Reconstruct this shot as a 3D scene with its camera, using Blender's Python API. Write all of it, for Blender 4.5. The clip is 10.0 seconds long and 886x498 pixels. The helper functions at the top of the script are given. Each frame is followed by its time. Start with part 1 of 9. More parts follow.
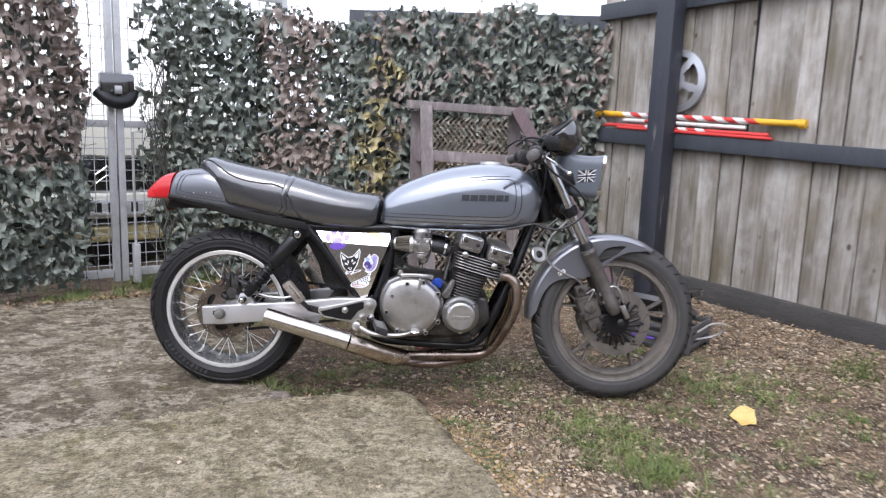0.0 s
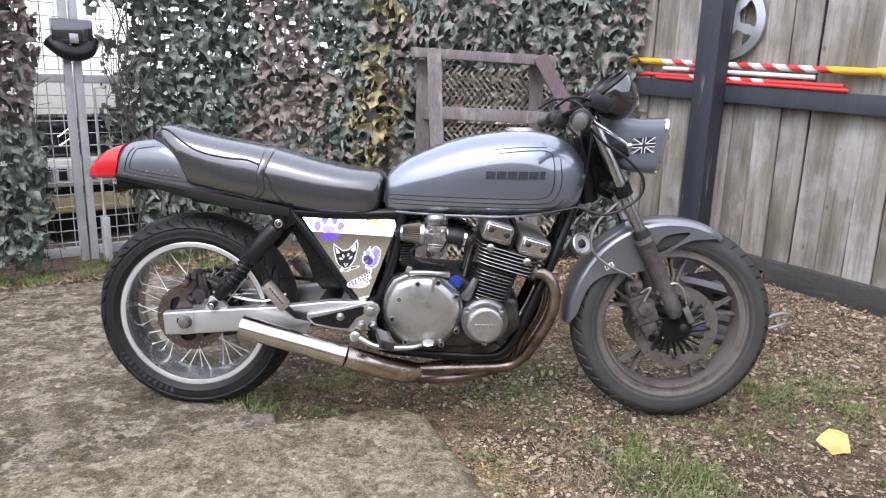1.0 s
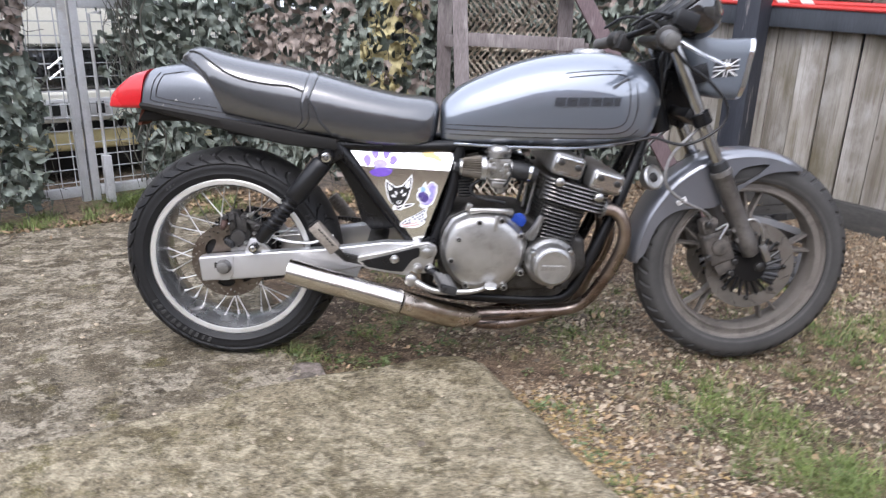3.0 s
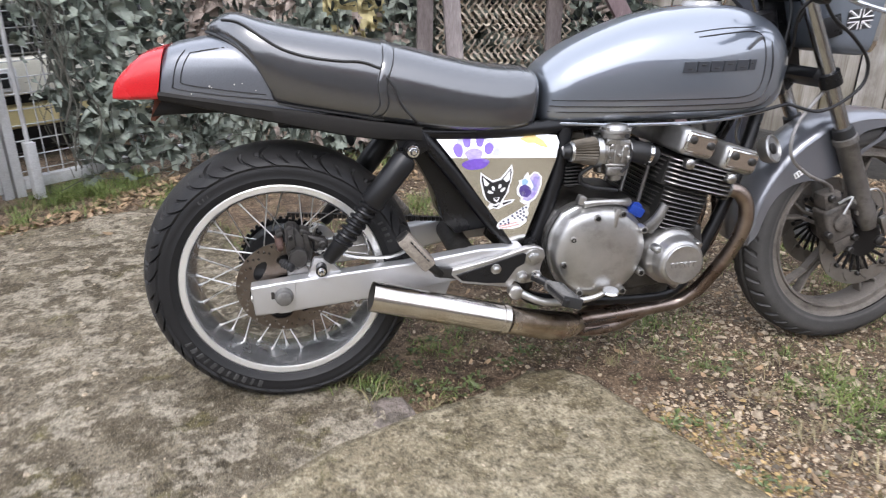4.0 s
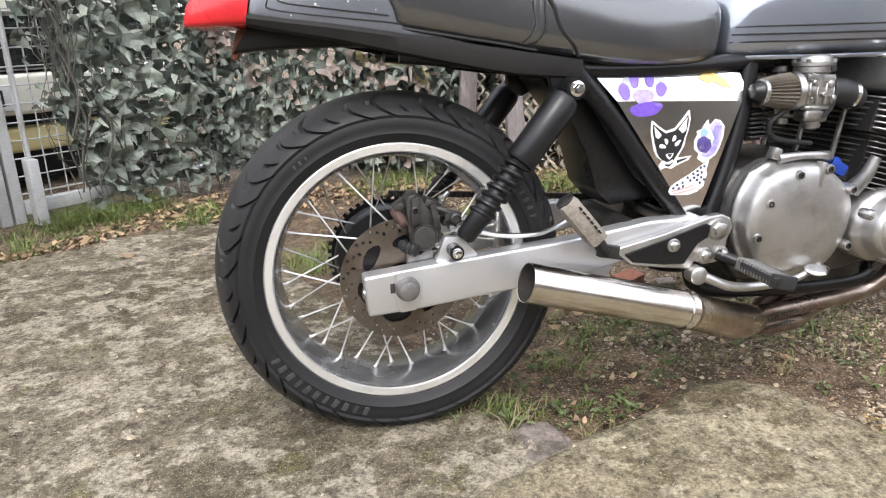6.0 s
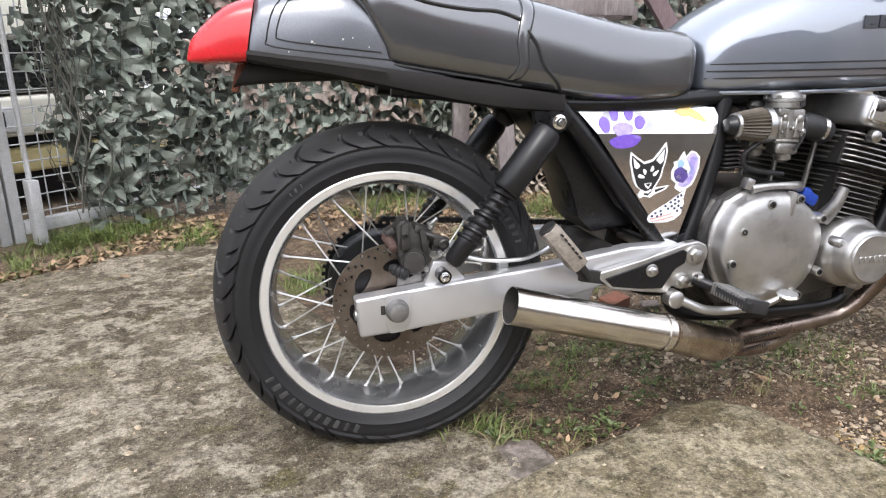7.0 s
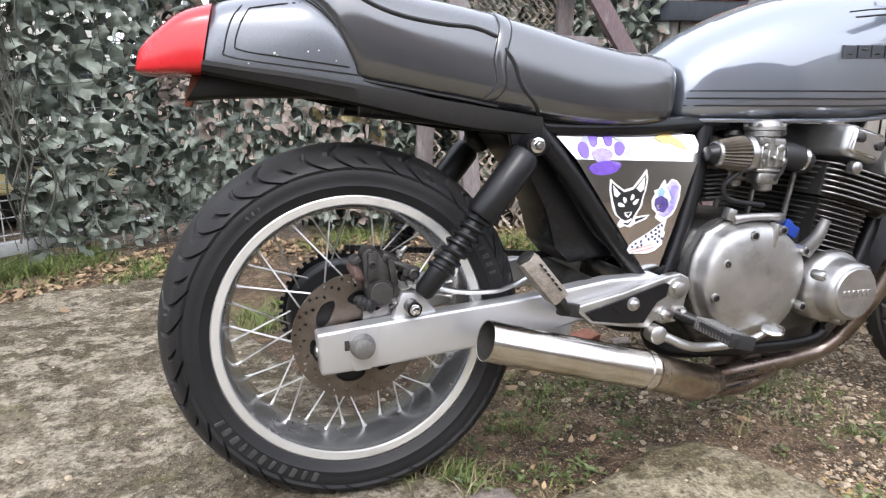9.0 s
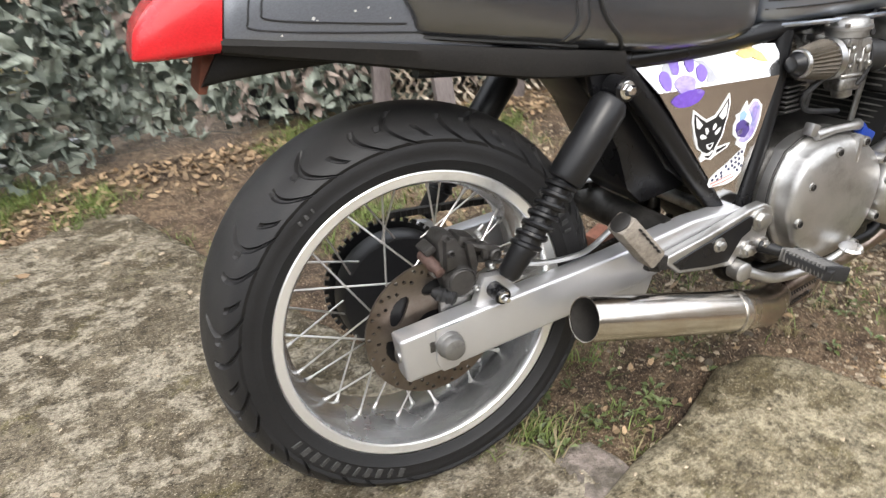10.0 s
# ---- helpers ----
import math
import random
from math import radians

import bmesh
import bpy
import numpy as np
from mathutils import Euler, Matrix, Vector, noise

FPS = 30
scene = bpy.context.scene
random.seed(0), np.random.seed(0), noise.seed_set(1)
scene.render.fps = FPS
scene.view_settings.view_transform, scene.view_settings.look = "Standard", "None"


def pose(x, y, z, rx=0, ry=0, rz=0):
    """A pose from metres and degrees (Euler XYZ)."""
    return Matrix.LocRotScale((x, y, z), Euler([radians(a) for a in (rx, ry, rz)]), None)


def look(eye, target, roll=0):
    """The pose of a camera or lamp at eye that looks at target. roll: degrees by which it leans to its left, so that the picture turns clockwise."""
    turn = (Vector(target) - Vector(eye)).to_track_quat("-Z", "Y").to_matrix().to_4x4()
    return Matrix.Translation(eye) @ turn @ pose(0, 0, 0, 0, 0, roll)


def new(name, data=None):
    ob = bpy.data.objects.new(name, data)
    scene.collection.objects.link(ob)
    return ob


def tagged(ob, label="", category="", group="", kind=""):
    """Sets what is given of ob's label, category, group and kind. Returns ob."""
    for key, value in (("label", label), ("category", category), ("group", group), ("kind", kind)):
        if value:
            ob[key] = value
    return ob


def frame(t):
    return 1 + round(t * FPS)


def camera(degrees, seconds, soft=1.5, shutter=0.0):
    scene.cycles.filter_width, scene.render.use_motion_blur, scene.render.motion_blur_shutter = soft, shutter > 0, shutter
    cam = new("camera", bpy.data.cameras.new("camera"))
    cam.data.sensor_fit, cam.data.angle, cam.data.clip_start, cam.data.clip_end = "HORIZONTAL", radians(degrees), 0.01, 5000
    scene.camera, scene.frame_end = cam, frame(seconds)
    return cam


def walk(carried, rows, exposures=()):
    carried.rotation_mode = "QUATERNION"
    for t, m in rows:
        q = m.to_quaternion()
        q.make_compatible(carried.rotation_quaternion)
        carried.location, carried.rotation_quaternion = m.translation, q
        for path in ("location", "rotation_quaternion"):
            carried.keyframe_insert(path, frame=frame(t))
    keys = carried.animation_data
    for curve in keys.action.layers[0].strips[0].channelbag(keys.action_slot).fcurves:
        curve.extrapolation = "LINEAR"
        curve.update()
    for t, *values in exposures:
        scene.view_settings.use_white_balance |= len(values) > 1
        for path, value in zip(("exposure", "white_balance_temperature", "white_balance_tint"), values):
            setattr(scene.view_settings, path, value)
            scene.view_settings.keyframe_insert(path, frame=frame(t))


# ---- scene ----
cam = camera(64.4, 10.0, soft=1.15, shutter=0.4)
PATH = [
    (0, (0.845, -2.776, 1.03), (0.852, -0.802, 0.707), 2.1),
    (0.5, (0.82, -2.414, 1.021), (0.798, -0.454, 0.622), 3.3),
    (1, (0.794, -2.207, 1.068), (0.797, -0.262, 0.599), 1.6),
    (1.5, (0.815, -2.148, 1.065), (0.788, -0.213, 0.563), 2.0),
    (2, (0.832, -2.142, 1.062), (0.814, -0.211, 0.542), 1.9),
    (2.5, (0.812, -2.136, 1.058), (0.787, -0.203, 0.542), 2.6),
    (3, (0.565, -2.037, 1.012), (0.625, -0.141, 0.378), 1.5),
    (3.2, (0.397, -1.953, 1.031), (0.546, -0.076, 0.357), 1.2),
    (4.3, (-0.02, -1.414, 1.02), (0.45, 0.358, 0.221), 0.2),
    (4.5, (-0.103, -1.277, 0.983), (0.436, 0.473, 0.177), 0.1),
    (5, (-0.178, -1.108, 0.799), (0.308, 0.712, 0.128), -1.5),
    (5.5, (-0.193, -1.145, 0.711), (0.311, 0.709, 0.154), 0.5),
    (6, (-0.188, -1.231, 0.756), (0.241, 0.615, 0.119), -1.2),
    (7.5, (-0.191, -1.287, 0.782), (0.271, 0.576, 0.218), -0.3),
    (8, (-0.198, -1.285, 0.778), (0.279, 0.571, 0.206), -0.3),
    (8.5, (-0.2, -1.277, 0.771), (0.311, 0.565, 0.18), -0.4),
    (9, (-0.19, -1.199, 0.74), (0.383, 0.657, 0.265), 0.7),
    (9.5, (-0.208, -1.064, 0.813), (0.333, 0.741, 0.143), -3.7),
    (10, (-0.333, -0.905, 0.897), (0.381, 0.726, -0.014), -3.9),
]
walk(cam, [(t, look(eye, target, roll)) for t, eye, target, roll in PATH], [(0.0, 1.00, 6250, 16), (0.5, 1.08, 6250, 16), (1.5, 1.14, 6250, 16), (2.5, 1.18, 6250, 16), (3.1, 1.22, 6300, 15), (4.5, 1.20, 6450, 13), (5.5, 1.49, 6500, 11), (6.2, 1.45, 6700, 12), (7.5, 1.28, 6500, 13), (8.5, 1.28, 6450, 13), (9.0, 1.40, 6450, 13), (10.0, 1.40, 6900, 10)])

# ---- world and light ----
SUN_UP, SUN_ROUND = 52.0, 200.0
world = bpy.data.worlds.new("overcast_sky")
scene.world = world
world.use_nodes = True
wn, wl = world.node_tree.nodes, world.node_tree.links
sky = wn.new("ShaderNodeTexSky")
sky.sky_type, sky.sun_disc = "NISHITA", False
sky.sun_elevation, sky.sun_rotation = radians(SUN_UP), radians(SUN_ROUND)
sky.air_density, sky.dust_density, sky.ozone_density = 1.0, 4.0, 1.0
cloud = wn.new("ShaderNodeHueSaturation")
cloud.inputs["Saturation"].default_value = 0.22
wl.new(sky.outputs[0], cloud.inputs["Color"])
veil = wn.new("ShaderNodeMix")
veil.data_type = "RGBA"
veil.inputs[0].default_value = 0.6
veil.inputs[7].default_value = (7.3, 7.95, 9.1, 1)
wl.new(cloud.outputs[0], veil.inputs[6])
wl.new(veil.outputs[2], wn["Background"].inputs["Color"])
wn["Background"].inputs["Strength"].default_value = 0.15
sun = new("sun", bpy.data.lights.new("sun", "SUN"))
sun.data.energy, sun.data.angle, sun.data.color = 0.7, radians(24), (1.0, 0.98, 0.96)
sun.matrix_world = look((0, 0, 0), (-math.sin(radians(SUN_ROUND)) * math.cos(radians(SUN_UP)), -math.cos(radians(SUN_ROUND)) * math.cos(radians(SUN_UP)), -math.sin(radians(SUN_UP))))
scene.view_settings.exposure = 1.12


# ---- materials ----
def ramp(nodes, links, src, c0, c1, p0=0.3, p1=0.7):
    r = nodes.new("ShaderNodeValToRGB")
    r.color_ramp.elements[0].position, r.color_ramp.elements[1].position = p0, p1
    r.color_ramp.elements[0].color, r.color_ramp.elements[1].color = (*c0, 1), (*c1, 1)
    links.new(src, r.inputs[0])
    return r.outputs[0]


def blend(nodes, links, fac, a, b, mode="MIX"):
    m = nodes.new("ShaderNodeMix")
    m.data_type, m.blend_type = "RGBA", mode
    if isinstance(fac, float):
        m.inputs[0].default_value = fac
    else:
        links.new(fac, m.inputs[0])
    for sock, v in ((m.inputs[6], a), (m.inputs[7], b)):
        if isinstance(v, tuple):
            sock.default_value = (*v, 1)
        else:
            links.new(v, sock)
    return m.outputs[2]


def grain(nodes, links, scale, detail=4.0, stretch=None, rough=0.6):
    """Noise in the object's own metres; stretch is an x, y, z factor."""
    co = nodes.new("ShaderNodeTexCoord").outputs["Object"]
    mp = nodes.new("ShaderNodeMapping")
    mp.inputs["Location"].default_value = (7.31, 11.83, 5.47)
    mp.inputs["Scale"].default_value = stretch or (1, 1, 1)
    links.new(co, mp.inputs[0])
    co = mp.outputs[0]
    n = nodes.new("ShaderNodeTexNoise")
    n.inputs["Scale"].default_value, n.inputs["Detail"].default_value, n.inputs["Roughness"].default_value = scale, detail, rough
    links.new(co, n.inputs["Vector"])
    return n.outputs[0]


def material(name, c0, c1=None, rough=0.5, metal=0.0, scale=12.0, fine=160.0, bump=0.15, coat=0.0, dirt=None, dirt_at=(0.52, 0.72), stretch=None, island=0.0, shift=0.0, bump_far=0.002, rough_var=0.15, spec=0.5, speck=None, coat_rough=0.06, coat_ior=1.5):
    """Two colours mixed by broad noise, a dirt colour in patches, fine grain as relief, and gloss that varies."""
    m = bpy.data.materials.new(name)
    m.use_nodes = True
    N, K = m.node_tree.nodes, m.node_tree.links
    p = N["Principled BSDF"]
    c1 = c1 or tuple(min(1, v * 1.35) for v in c0)
    broad, small = grain(N, K, scale, 5, stretch), grain(N, K, fine, 3, stretch)
    col = ramp(N, K, broad, c0, c1)
    col = blend(N, K, (0.07 if metal > 0.4 else 0.35) if speck is None else speck, col, ramp(N, K, small, tuple(v * 0.55 for v in c0), tuple(min(1, v * 1.3) for v in c1), 0.25, 0.75))
    if dirt:
        spots = grain(N, K, scale * 0.6 + 1.7, 6, stretch, 0.7)
        mask = ramp(N, K, spots, (0, 0, 0), (1, 1, 1), *dirt_at)
        col = blend(N, K, mask, col, dirt)
    if island or shift:
        src = N.new("ShaderNodeNewGeometry").outputs["Random Per Island"] if island else N.new("ShaderNodeObjectInfo").outputs["Random"]
        k = island or shift
        col = blend(N, K, 1.0, col, ramp(N, K, src, (1 - k,) * 3, (1 + 0 * k, 1.0, 1.0), 0, 1), "MULTIPLY")
    K.new(col, p.inputs["Base Color"])
    rr = N.new("ShaderNodeMapRange")
    rr.inputs["To Min"].default_value, rr.inputs["To Max"].default_value = max(0.02, rough - rough_var), min(1, rough + rough_var)
    K.new(broad, rr.inputs["Value"])
    K.new(rr.outputs[0], p.inputs["Roughness"])
    p.inputs["Metallic"].default_value, p.inputs["Coat Weight"].default_value = metal, coat
    p.inputs["Coat Roughness"].default_value, p.inputs["Coat IOR"].default_value = coat_rough, coat_ior
    p.inputs["Specular IOR Level"].default_value = spec
    if bump:
        b = N.new("ShaderNodeBump")
        b.inputs["Strength"].default_value, b.inputs["Distance"].default_value = bump, bump_far
        K.new(small, b.inputs["Height"])
        K.new(b.outputs[0], p.inputs["Normal"])
    return m


M_TANK = material("grey_metallic_paint", (0.172, 0.196, 0.236), (0.188, 0.213, 0.254), 0.32, 0.7, 3, 900, 0.01, coat=1.0, rough_var=0.03, coat_rough=0.03, coat_ior=2.35)
M_BADGE = material("dark_grey_badge", (0.030, 0.033, 0.040), (0.042, 0.046, 0.055), 0.4, 0.3, 20, 300, 0.05, coat=0.4)
M_COWL = material("grey_satin_paint", (0.096, 0.105, 0.125), (0.116, 0.126, 0.149), 0.32, 0.35, 4, 500, 0.03, coat=1.0, dirt=(0.11, 0.10, 0.095), dirt_at=(0.66, 0.85), rough_var=0.06, coat_rough=0.24, coat_ior=1.88)
M_FENDER = material("dusty_grey_paint", (0.140, 0.148, 0.170), (0.172, 0.180, 0.202), 0.34, 0.5, 5, 400, 0.04, coat=1.0, dirt=(0.165, 0.152, 0.143), dirt_at=(0.60, 0.85), coat_rough=0.16, coat_ior=1.85)
M_TRIM = material("dirty_dark_trim", (0.007, 0.0065, 0.0062), (0.014, 0.0125, 0.011), 0.62, 0, 14, 300, 0.2, dirt=(0.040, 0.031, 0.024), dirt_at=(0.60, 0.8), spec=0.2)
M_VINYL = material("black_seat_vinyl", (0.011, 0.0125, 0.0165), (0.016, 0.0178, 0.0225), 0.40, 0, 8, 750, 0.16, rough_var=0.07, bump_far=0.001, spec=0.35, coat=1.0, coat_rough=0.17, coat_ior=2.2)
M_PIPING = material("black_piping", (0.008, 0.008, 0.008), (0.014, 0.014, 0.014), 0.5)
M_LINE = material("black_pinstripe", (0.008, 0.008, 0.01), (0.012, 0.012, 0.014), 0.4, bump=0)
M_FRAME = material("black_frame_paint", (0.0055, 0.0055, 0.0065), (0.009, 0.009, 0.010), 0.30, 0, 9, 300, 0.05, spec=0.32, dirt=(0.02, 0.018, 0.016), dirt_at=(0.6, 0.85))
M_BLACK = material("black_plastic", (0.007, 0.007, 0.008), (0.012, 0.012, 0.013), 0.36, 0, 15, 300, 0.08, spec=0.36)
M_GLOSS = material("gloss_black_plastic", (0.008, 0.008, 0.009), (0.011, 0.011, 0.012), 0.16, 0, 12, 200, 0.02, rough_var=0.05, coat=1.0, coat_rough=0.05, coat_ior=1.9)
M_RUBBER = material("black_rubber", (0.010, 0.010, 0.011), (0.016, 0.016, 0.017), 0.55, 0, 10, 400, 0.25)
M_TYRE = material("tyre_rubber", (0.0085, 0.0085, 0.0092), (0.0135, 0.0135, 0.0145), 0.50, 0, 9, 350, 0.2, dirt=(0.024, 0.023, 0.022), dirt_at=(0.60, 0.85), rough_var=0.12, spec=0.28)
M_TYRE_DUSTY = material("dusty_tyre_rubber", (0.022, 0.0212, 0.021), (0.037, 0.0355, 0.0345), 0.68, 0, 9, 350, 0.25, dirt=(0.0207, 0.02013, 0.01955), dirt_at=(0.5, 0.75))
M_RIM = material("satin_aluminium_rim", (0.80, 0.80, 0.80), (0.90, 0.90, 0.89), 0.34, 0.8, 7, 500, 0.05, dirt=(0.55, 0.53, 0.50), dirt_at=(0.54, 0.75), rough_var=0.14)
M_BARREL = material("polished_rim_well", (0.58, 0.59, 0.605), (0.72, 0.725, 0.735), 0.25, 0.92, 9, 400, 0.04, dirt=(0.40, 0.39, 0.38), dirt_at=(0.50, 0.75), rough_var=0.10)
M_WHEEL = material("dusty_cast_wheel", (0.1235, 0.1105, 0.0975), (0.2015, 0.1794, 0.1586), 0.7, 0.25, 14, 350, 0.3, dirt=(0.078, 0.0689, 0.0611), dirt_at=(0.5, 0.68))
M_ARM = material("silver_painted_swingarm", (0.52, 0.52, 0.53), (0.58, 0.58, 0.59), 0.36, 0.75, 10, 600, 0.05, dirt=(0.40, 0.38, 0.36), dirt_at=(0.62, 0.9))
M_CAST = material("cast_aluminium_cover", (0.39, 0.385, 0.375), (0.50, 0.49, 0.478), 0.36, 0.9, 16, 500, 0.10, dirt=(0.245, 0.232, 0.215), dirt_at=(0.50, 0.8))
M_CASE = material("dull_engine_case", (0.16, 0.155, 0.15), (0.24, 0.235, 0.225), 0.5, 0.8, 22, 400, 0.2, dirt=(0.06, 0.052, 0.045))
M_FIN = material("black_cylinder_core", (0.010, 0.010, 0.010), (0.02, 0.019, 0.018), 0.5, 0.2, 30, 400, 0.1)
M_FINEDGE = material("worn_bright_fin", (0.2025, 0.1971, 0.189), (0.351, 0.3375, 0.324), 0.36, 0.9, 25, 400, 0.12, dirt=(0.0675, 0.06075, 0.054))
M_CHROME = material("chrome", (0.74, 0.74, 0.74), (0.78, 0.78, 0.78), 0.12, 1, 12, 200, 0.01, dirt=(0.55, 0.53, 0.50), dirt_at=(0.66, 0.95), rough_var=0.05)
M_MUFFLER = material("polished_stainless_muffler", (0.58, 0.545, 0.50), (0.66, 0.63, 0.59), 0.19, 1, 7, 120, 0.01, dirt=(0.44, 0.345, 0.26), dirt_at=(0.44, 0.8), rough_var=0.06)
M_HEADER = material("heat_browned_header", (0.150, 0.108, 0.092), (0.42, 0.345, 0.295), 0.28, 0.95, 7, 300, 0.08, dirt=(0.105, 0.062, 0.045), dirt_at=(0.50, 0.70))
M_DISC = material("rusty_brake_steel", (0.125, 0.104, 0.088), (0.20, 0.170, 0.146), 0.36, 0.85, 20, 500, 0.08, dirt=(0.105, 0.077, 0.060), dirt_at=(0.45, 0.72))
M_STEEL = material("zinc_plated_steel", (0.42, 0.42, 0.42), (0.52, 0.52, 0.51), 0.35, 1, 40, 500, 0.08, dirt=(0.20, 0.16, 0.13))
M_GRIME = material("grimy_dark_metal", (0.022, 0.021, 0.020), (0.050, 0.047, 0.045), 0.45, 0.6, 30, 350, 0.25, dirt=(0.085, 0.076, 0.066), dirt_at=(0.58, 0.8))
M_PEGPAD = material("worn_brown_rubber", (0.17, 0.145, 0.12), (0.31, 0.275, 0.235), 0.55, 0.2, 30, 300, 0.3, dirt=(0.07, 0.055, 0.045))
M_RED = material("red_tail_lens", (0.46, 0.009, 0.013), (0.54, 0.014, 0.02), 0.26, 0, 9, 400, 0.06, coat=0.5, rough_var=0.1)
M_BLUE = material("blue_anodised_cap", (0.015, 0.05, 0.30), (0.02, 0.065, 0.38), 0.35, 0.4, 20, 300, 0.05)
M_MIRROR = material("polished_side_panel", (0.80, 0.80, 0.80), (0.84, 0.84, 0.84), 0.10, 1, 12, 200, 0.03, rough_var=0.05)
M_PURPLE = material("purple_vinyl", (0.13, 0.06, 0.42), (0.18, 0.09, 0.50), 0.4, bump=0, coat=0.8, scale=60, dirt=(0.30, 0.24, 0.55), dirt_at=(0.56, 0.66))
M_LILAC = material("lilac_print", (0.30, 0.24, 0.50), (0.55, 0.50, 0.70), 0.5, scale=70, bump=0, dirt=(0.10, 0.16, 0.42))
M_WHITE = material("white_vinyl", (0.74, 0.74, 0.74), (0.80, 0.80, 0.80), 0.5, bump=0)
M_INK = material("black_vinyl", (0.010, 0.010, 0.011), (0.014, 0.014, 0.015), 0.45, bump=0)
M_PALE = material("faded_yellow_print", (0.70, 0.46, 0.10), (0.78, 0.56, 0.18), 0.3, bump=0, coat=1.0)
M_PALEPURPLE = material("worn_purple_vinyl", (0.24, 0.17, 0.50), (0.36, 0.30, 0.60), 0.4, bump=0, coat=0.8, scale=60)
M_DEEPPURPLE = material("dark_purple_print", (0.055, 0.035, 0.17), (0.10, 0.07, 0.26), 0.5, bump=0, scale=90)
M_SKYBLUE = material("pale_blue_print", (0.22, 0.38, 0.66), (0.32, 0.48, 0.74), 0.5, bump=0, scale=90)
M_NAVY = material("navy_print", (0.025, 0.035, 0.085), (0.04, 0.05, 0.11), 0.5, bump=0)
M_RESIDUE = material("torn_film", (0.33, 0.33, 0.36), (0.46, 0.46, 0.49), 0.35, 0.5, 40, bump=0)
M_PINK = material("faded_red_print", (0.55, 0.28, 0.27), (0.62, 0.36, 0.34), 0.5, bump=0)


def ground_material(name, tones, stain, moss, flecks, bump_far, pale=None, chips=None):
    """Concrete or soil: broad patches, blotches with crisp edges, moss, fine speckle and grit."""
    m = bpy.data.materials.new(name)
    m.use_nodes = True
    N, K = m.node_tree.nodes, m.node_tree.links
    p = N["Principled BSDF"]
    broad, mid, small, grit = grain(N, K, 1.6, 8, None, 0.65), grain(N, K, 9, 8, None, 0.7), grain(N, K, 60, 6, None, 0.7), grain(N, K, 240, 3, None, 0.7)
    col = ramp(N, K, mid, tones[0], tones[1], 0.43, 0.57)
    col = blend(N, K, ramp(N, K, broad, (0, 0, 0), (0.6, 0.6, 0.6), 0.46, 0.60), col, tones[2])
    col = blend(N, K, ramp(N, K, grain(N, K, 3.4, 9, (1, 1.1, 1), 0.72), (0, 0, 0), (0.9, 0.9, 0.9), 0.50, 0.60), col, stain)
    col = blend(N, K, ramp(N, K, grain(N, K, 5.5, 9, (1.2, 1, 1), 0.75), (0, 0, 0), (0.75, 0.75, 0.75), 0.56, 0.66), col, moss)
    if pale:
        patch = blend(N, K, 0.35, grain(N, K, 6.0, 7, (1, 1.12, 1), 0.64), grain(N, K, 24, 5, (1, 1.12, 1), 0.62))
        col = blend(N, K, ramp(N, K, patch, (0, 0, 0), (0.8, 0.8, 0.8), 0.495, 0.550), col, pale)
    col = blend(N, K, ramp(N, K, small, (0.75, 0.75, 0.75), (0, 0, 0), 0.34, 0.47), col, tuple(v * 0.45 for v in stain))
    col = blend(N, K, ramp(N, K, grit, (0, 0, 0), (0.8, 0.8, 0.8), 0.58, 0.66), col, flecks)
    if chips:
        for size, edge in ((70, 0.16), (150, 0.20)):
            v = N.new("ShaderNodeTexVoronoi")
            v.inputs["Scale"].default_value = size
            K.new(N.new("ShaderNodeTexCoord").outputs["Object"], v.inputs["Vector"])
            pick = ramp(N, K, v.outputs["Color"], (0, 0, 0), (1, 1, 1), 0.50, 0.60)
            near = ramp(N, K, v.outputs["Distance"], (1, 1, 1), (0, 0, 0), edge, edge + 0.12)
            tone = ramp(N, K, v.outputs["Color"], chips[0], chips[1], 0.5, 0.95)
            col = blend(N, K, blend(N, K, 1.0, pick, near, "MULTIPLY"), col, tone)
    sand = ramp(N, K, blend(N, K, 0.45, grain(N, K, 130, 4, None, 0.75), grain(N, K, 34, 5, None, 0.7)), (0.44, 0.43, 0.41), (1.46, 1.45, 1.42), 0.40, 0.60)
    col = blend(N, K, 1.0, col, sand, "MULTIPLY")
    K.new(col, p.inputs["Base Color"])
    p.inputs["Roughness"].default_value, p.inputs["Specular IOR Level"].default_value = 0.88, 0.3
    h = blend(N, K, 0.5, small, blend(N, K, 0.5, mid, grit))
    b = N.new("ShaderNodeBump")
    b.inputs["Strength"].default_value, b.inputs["Distance"].default_value = 0.9, bump_far
    K.new(h, b.inputs["Height"])
    K.new(b.outputs[0], p.inputs["Normal"])
    return m


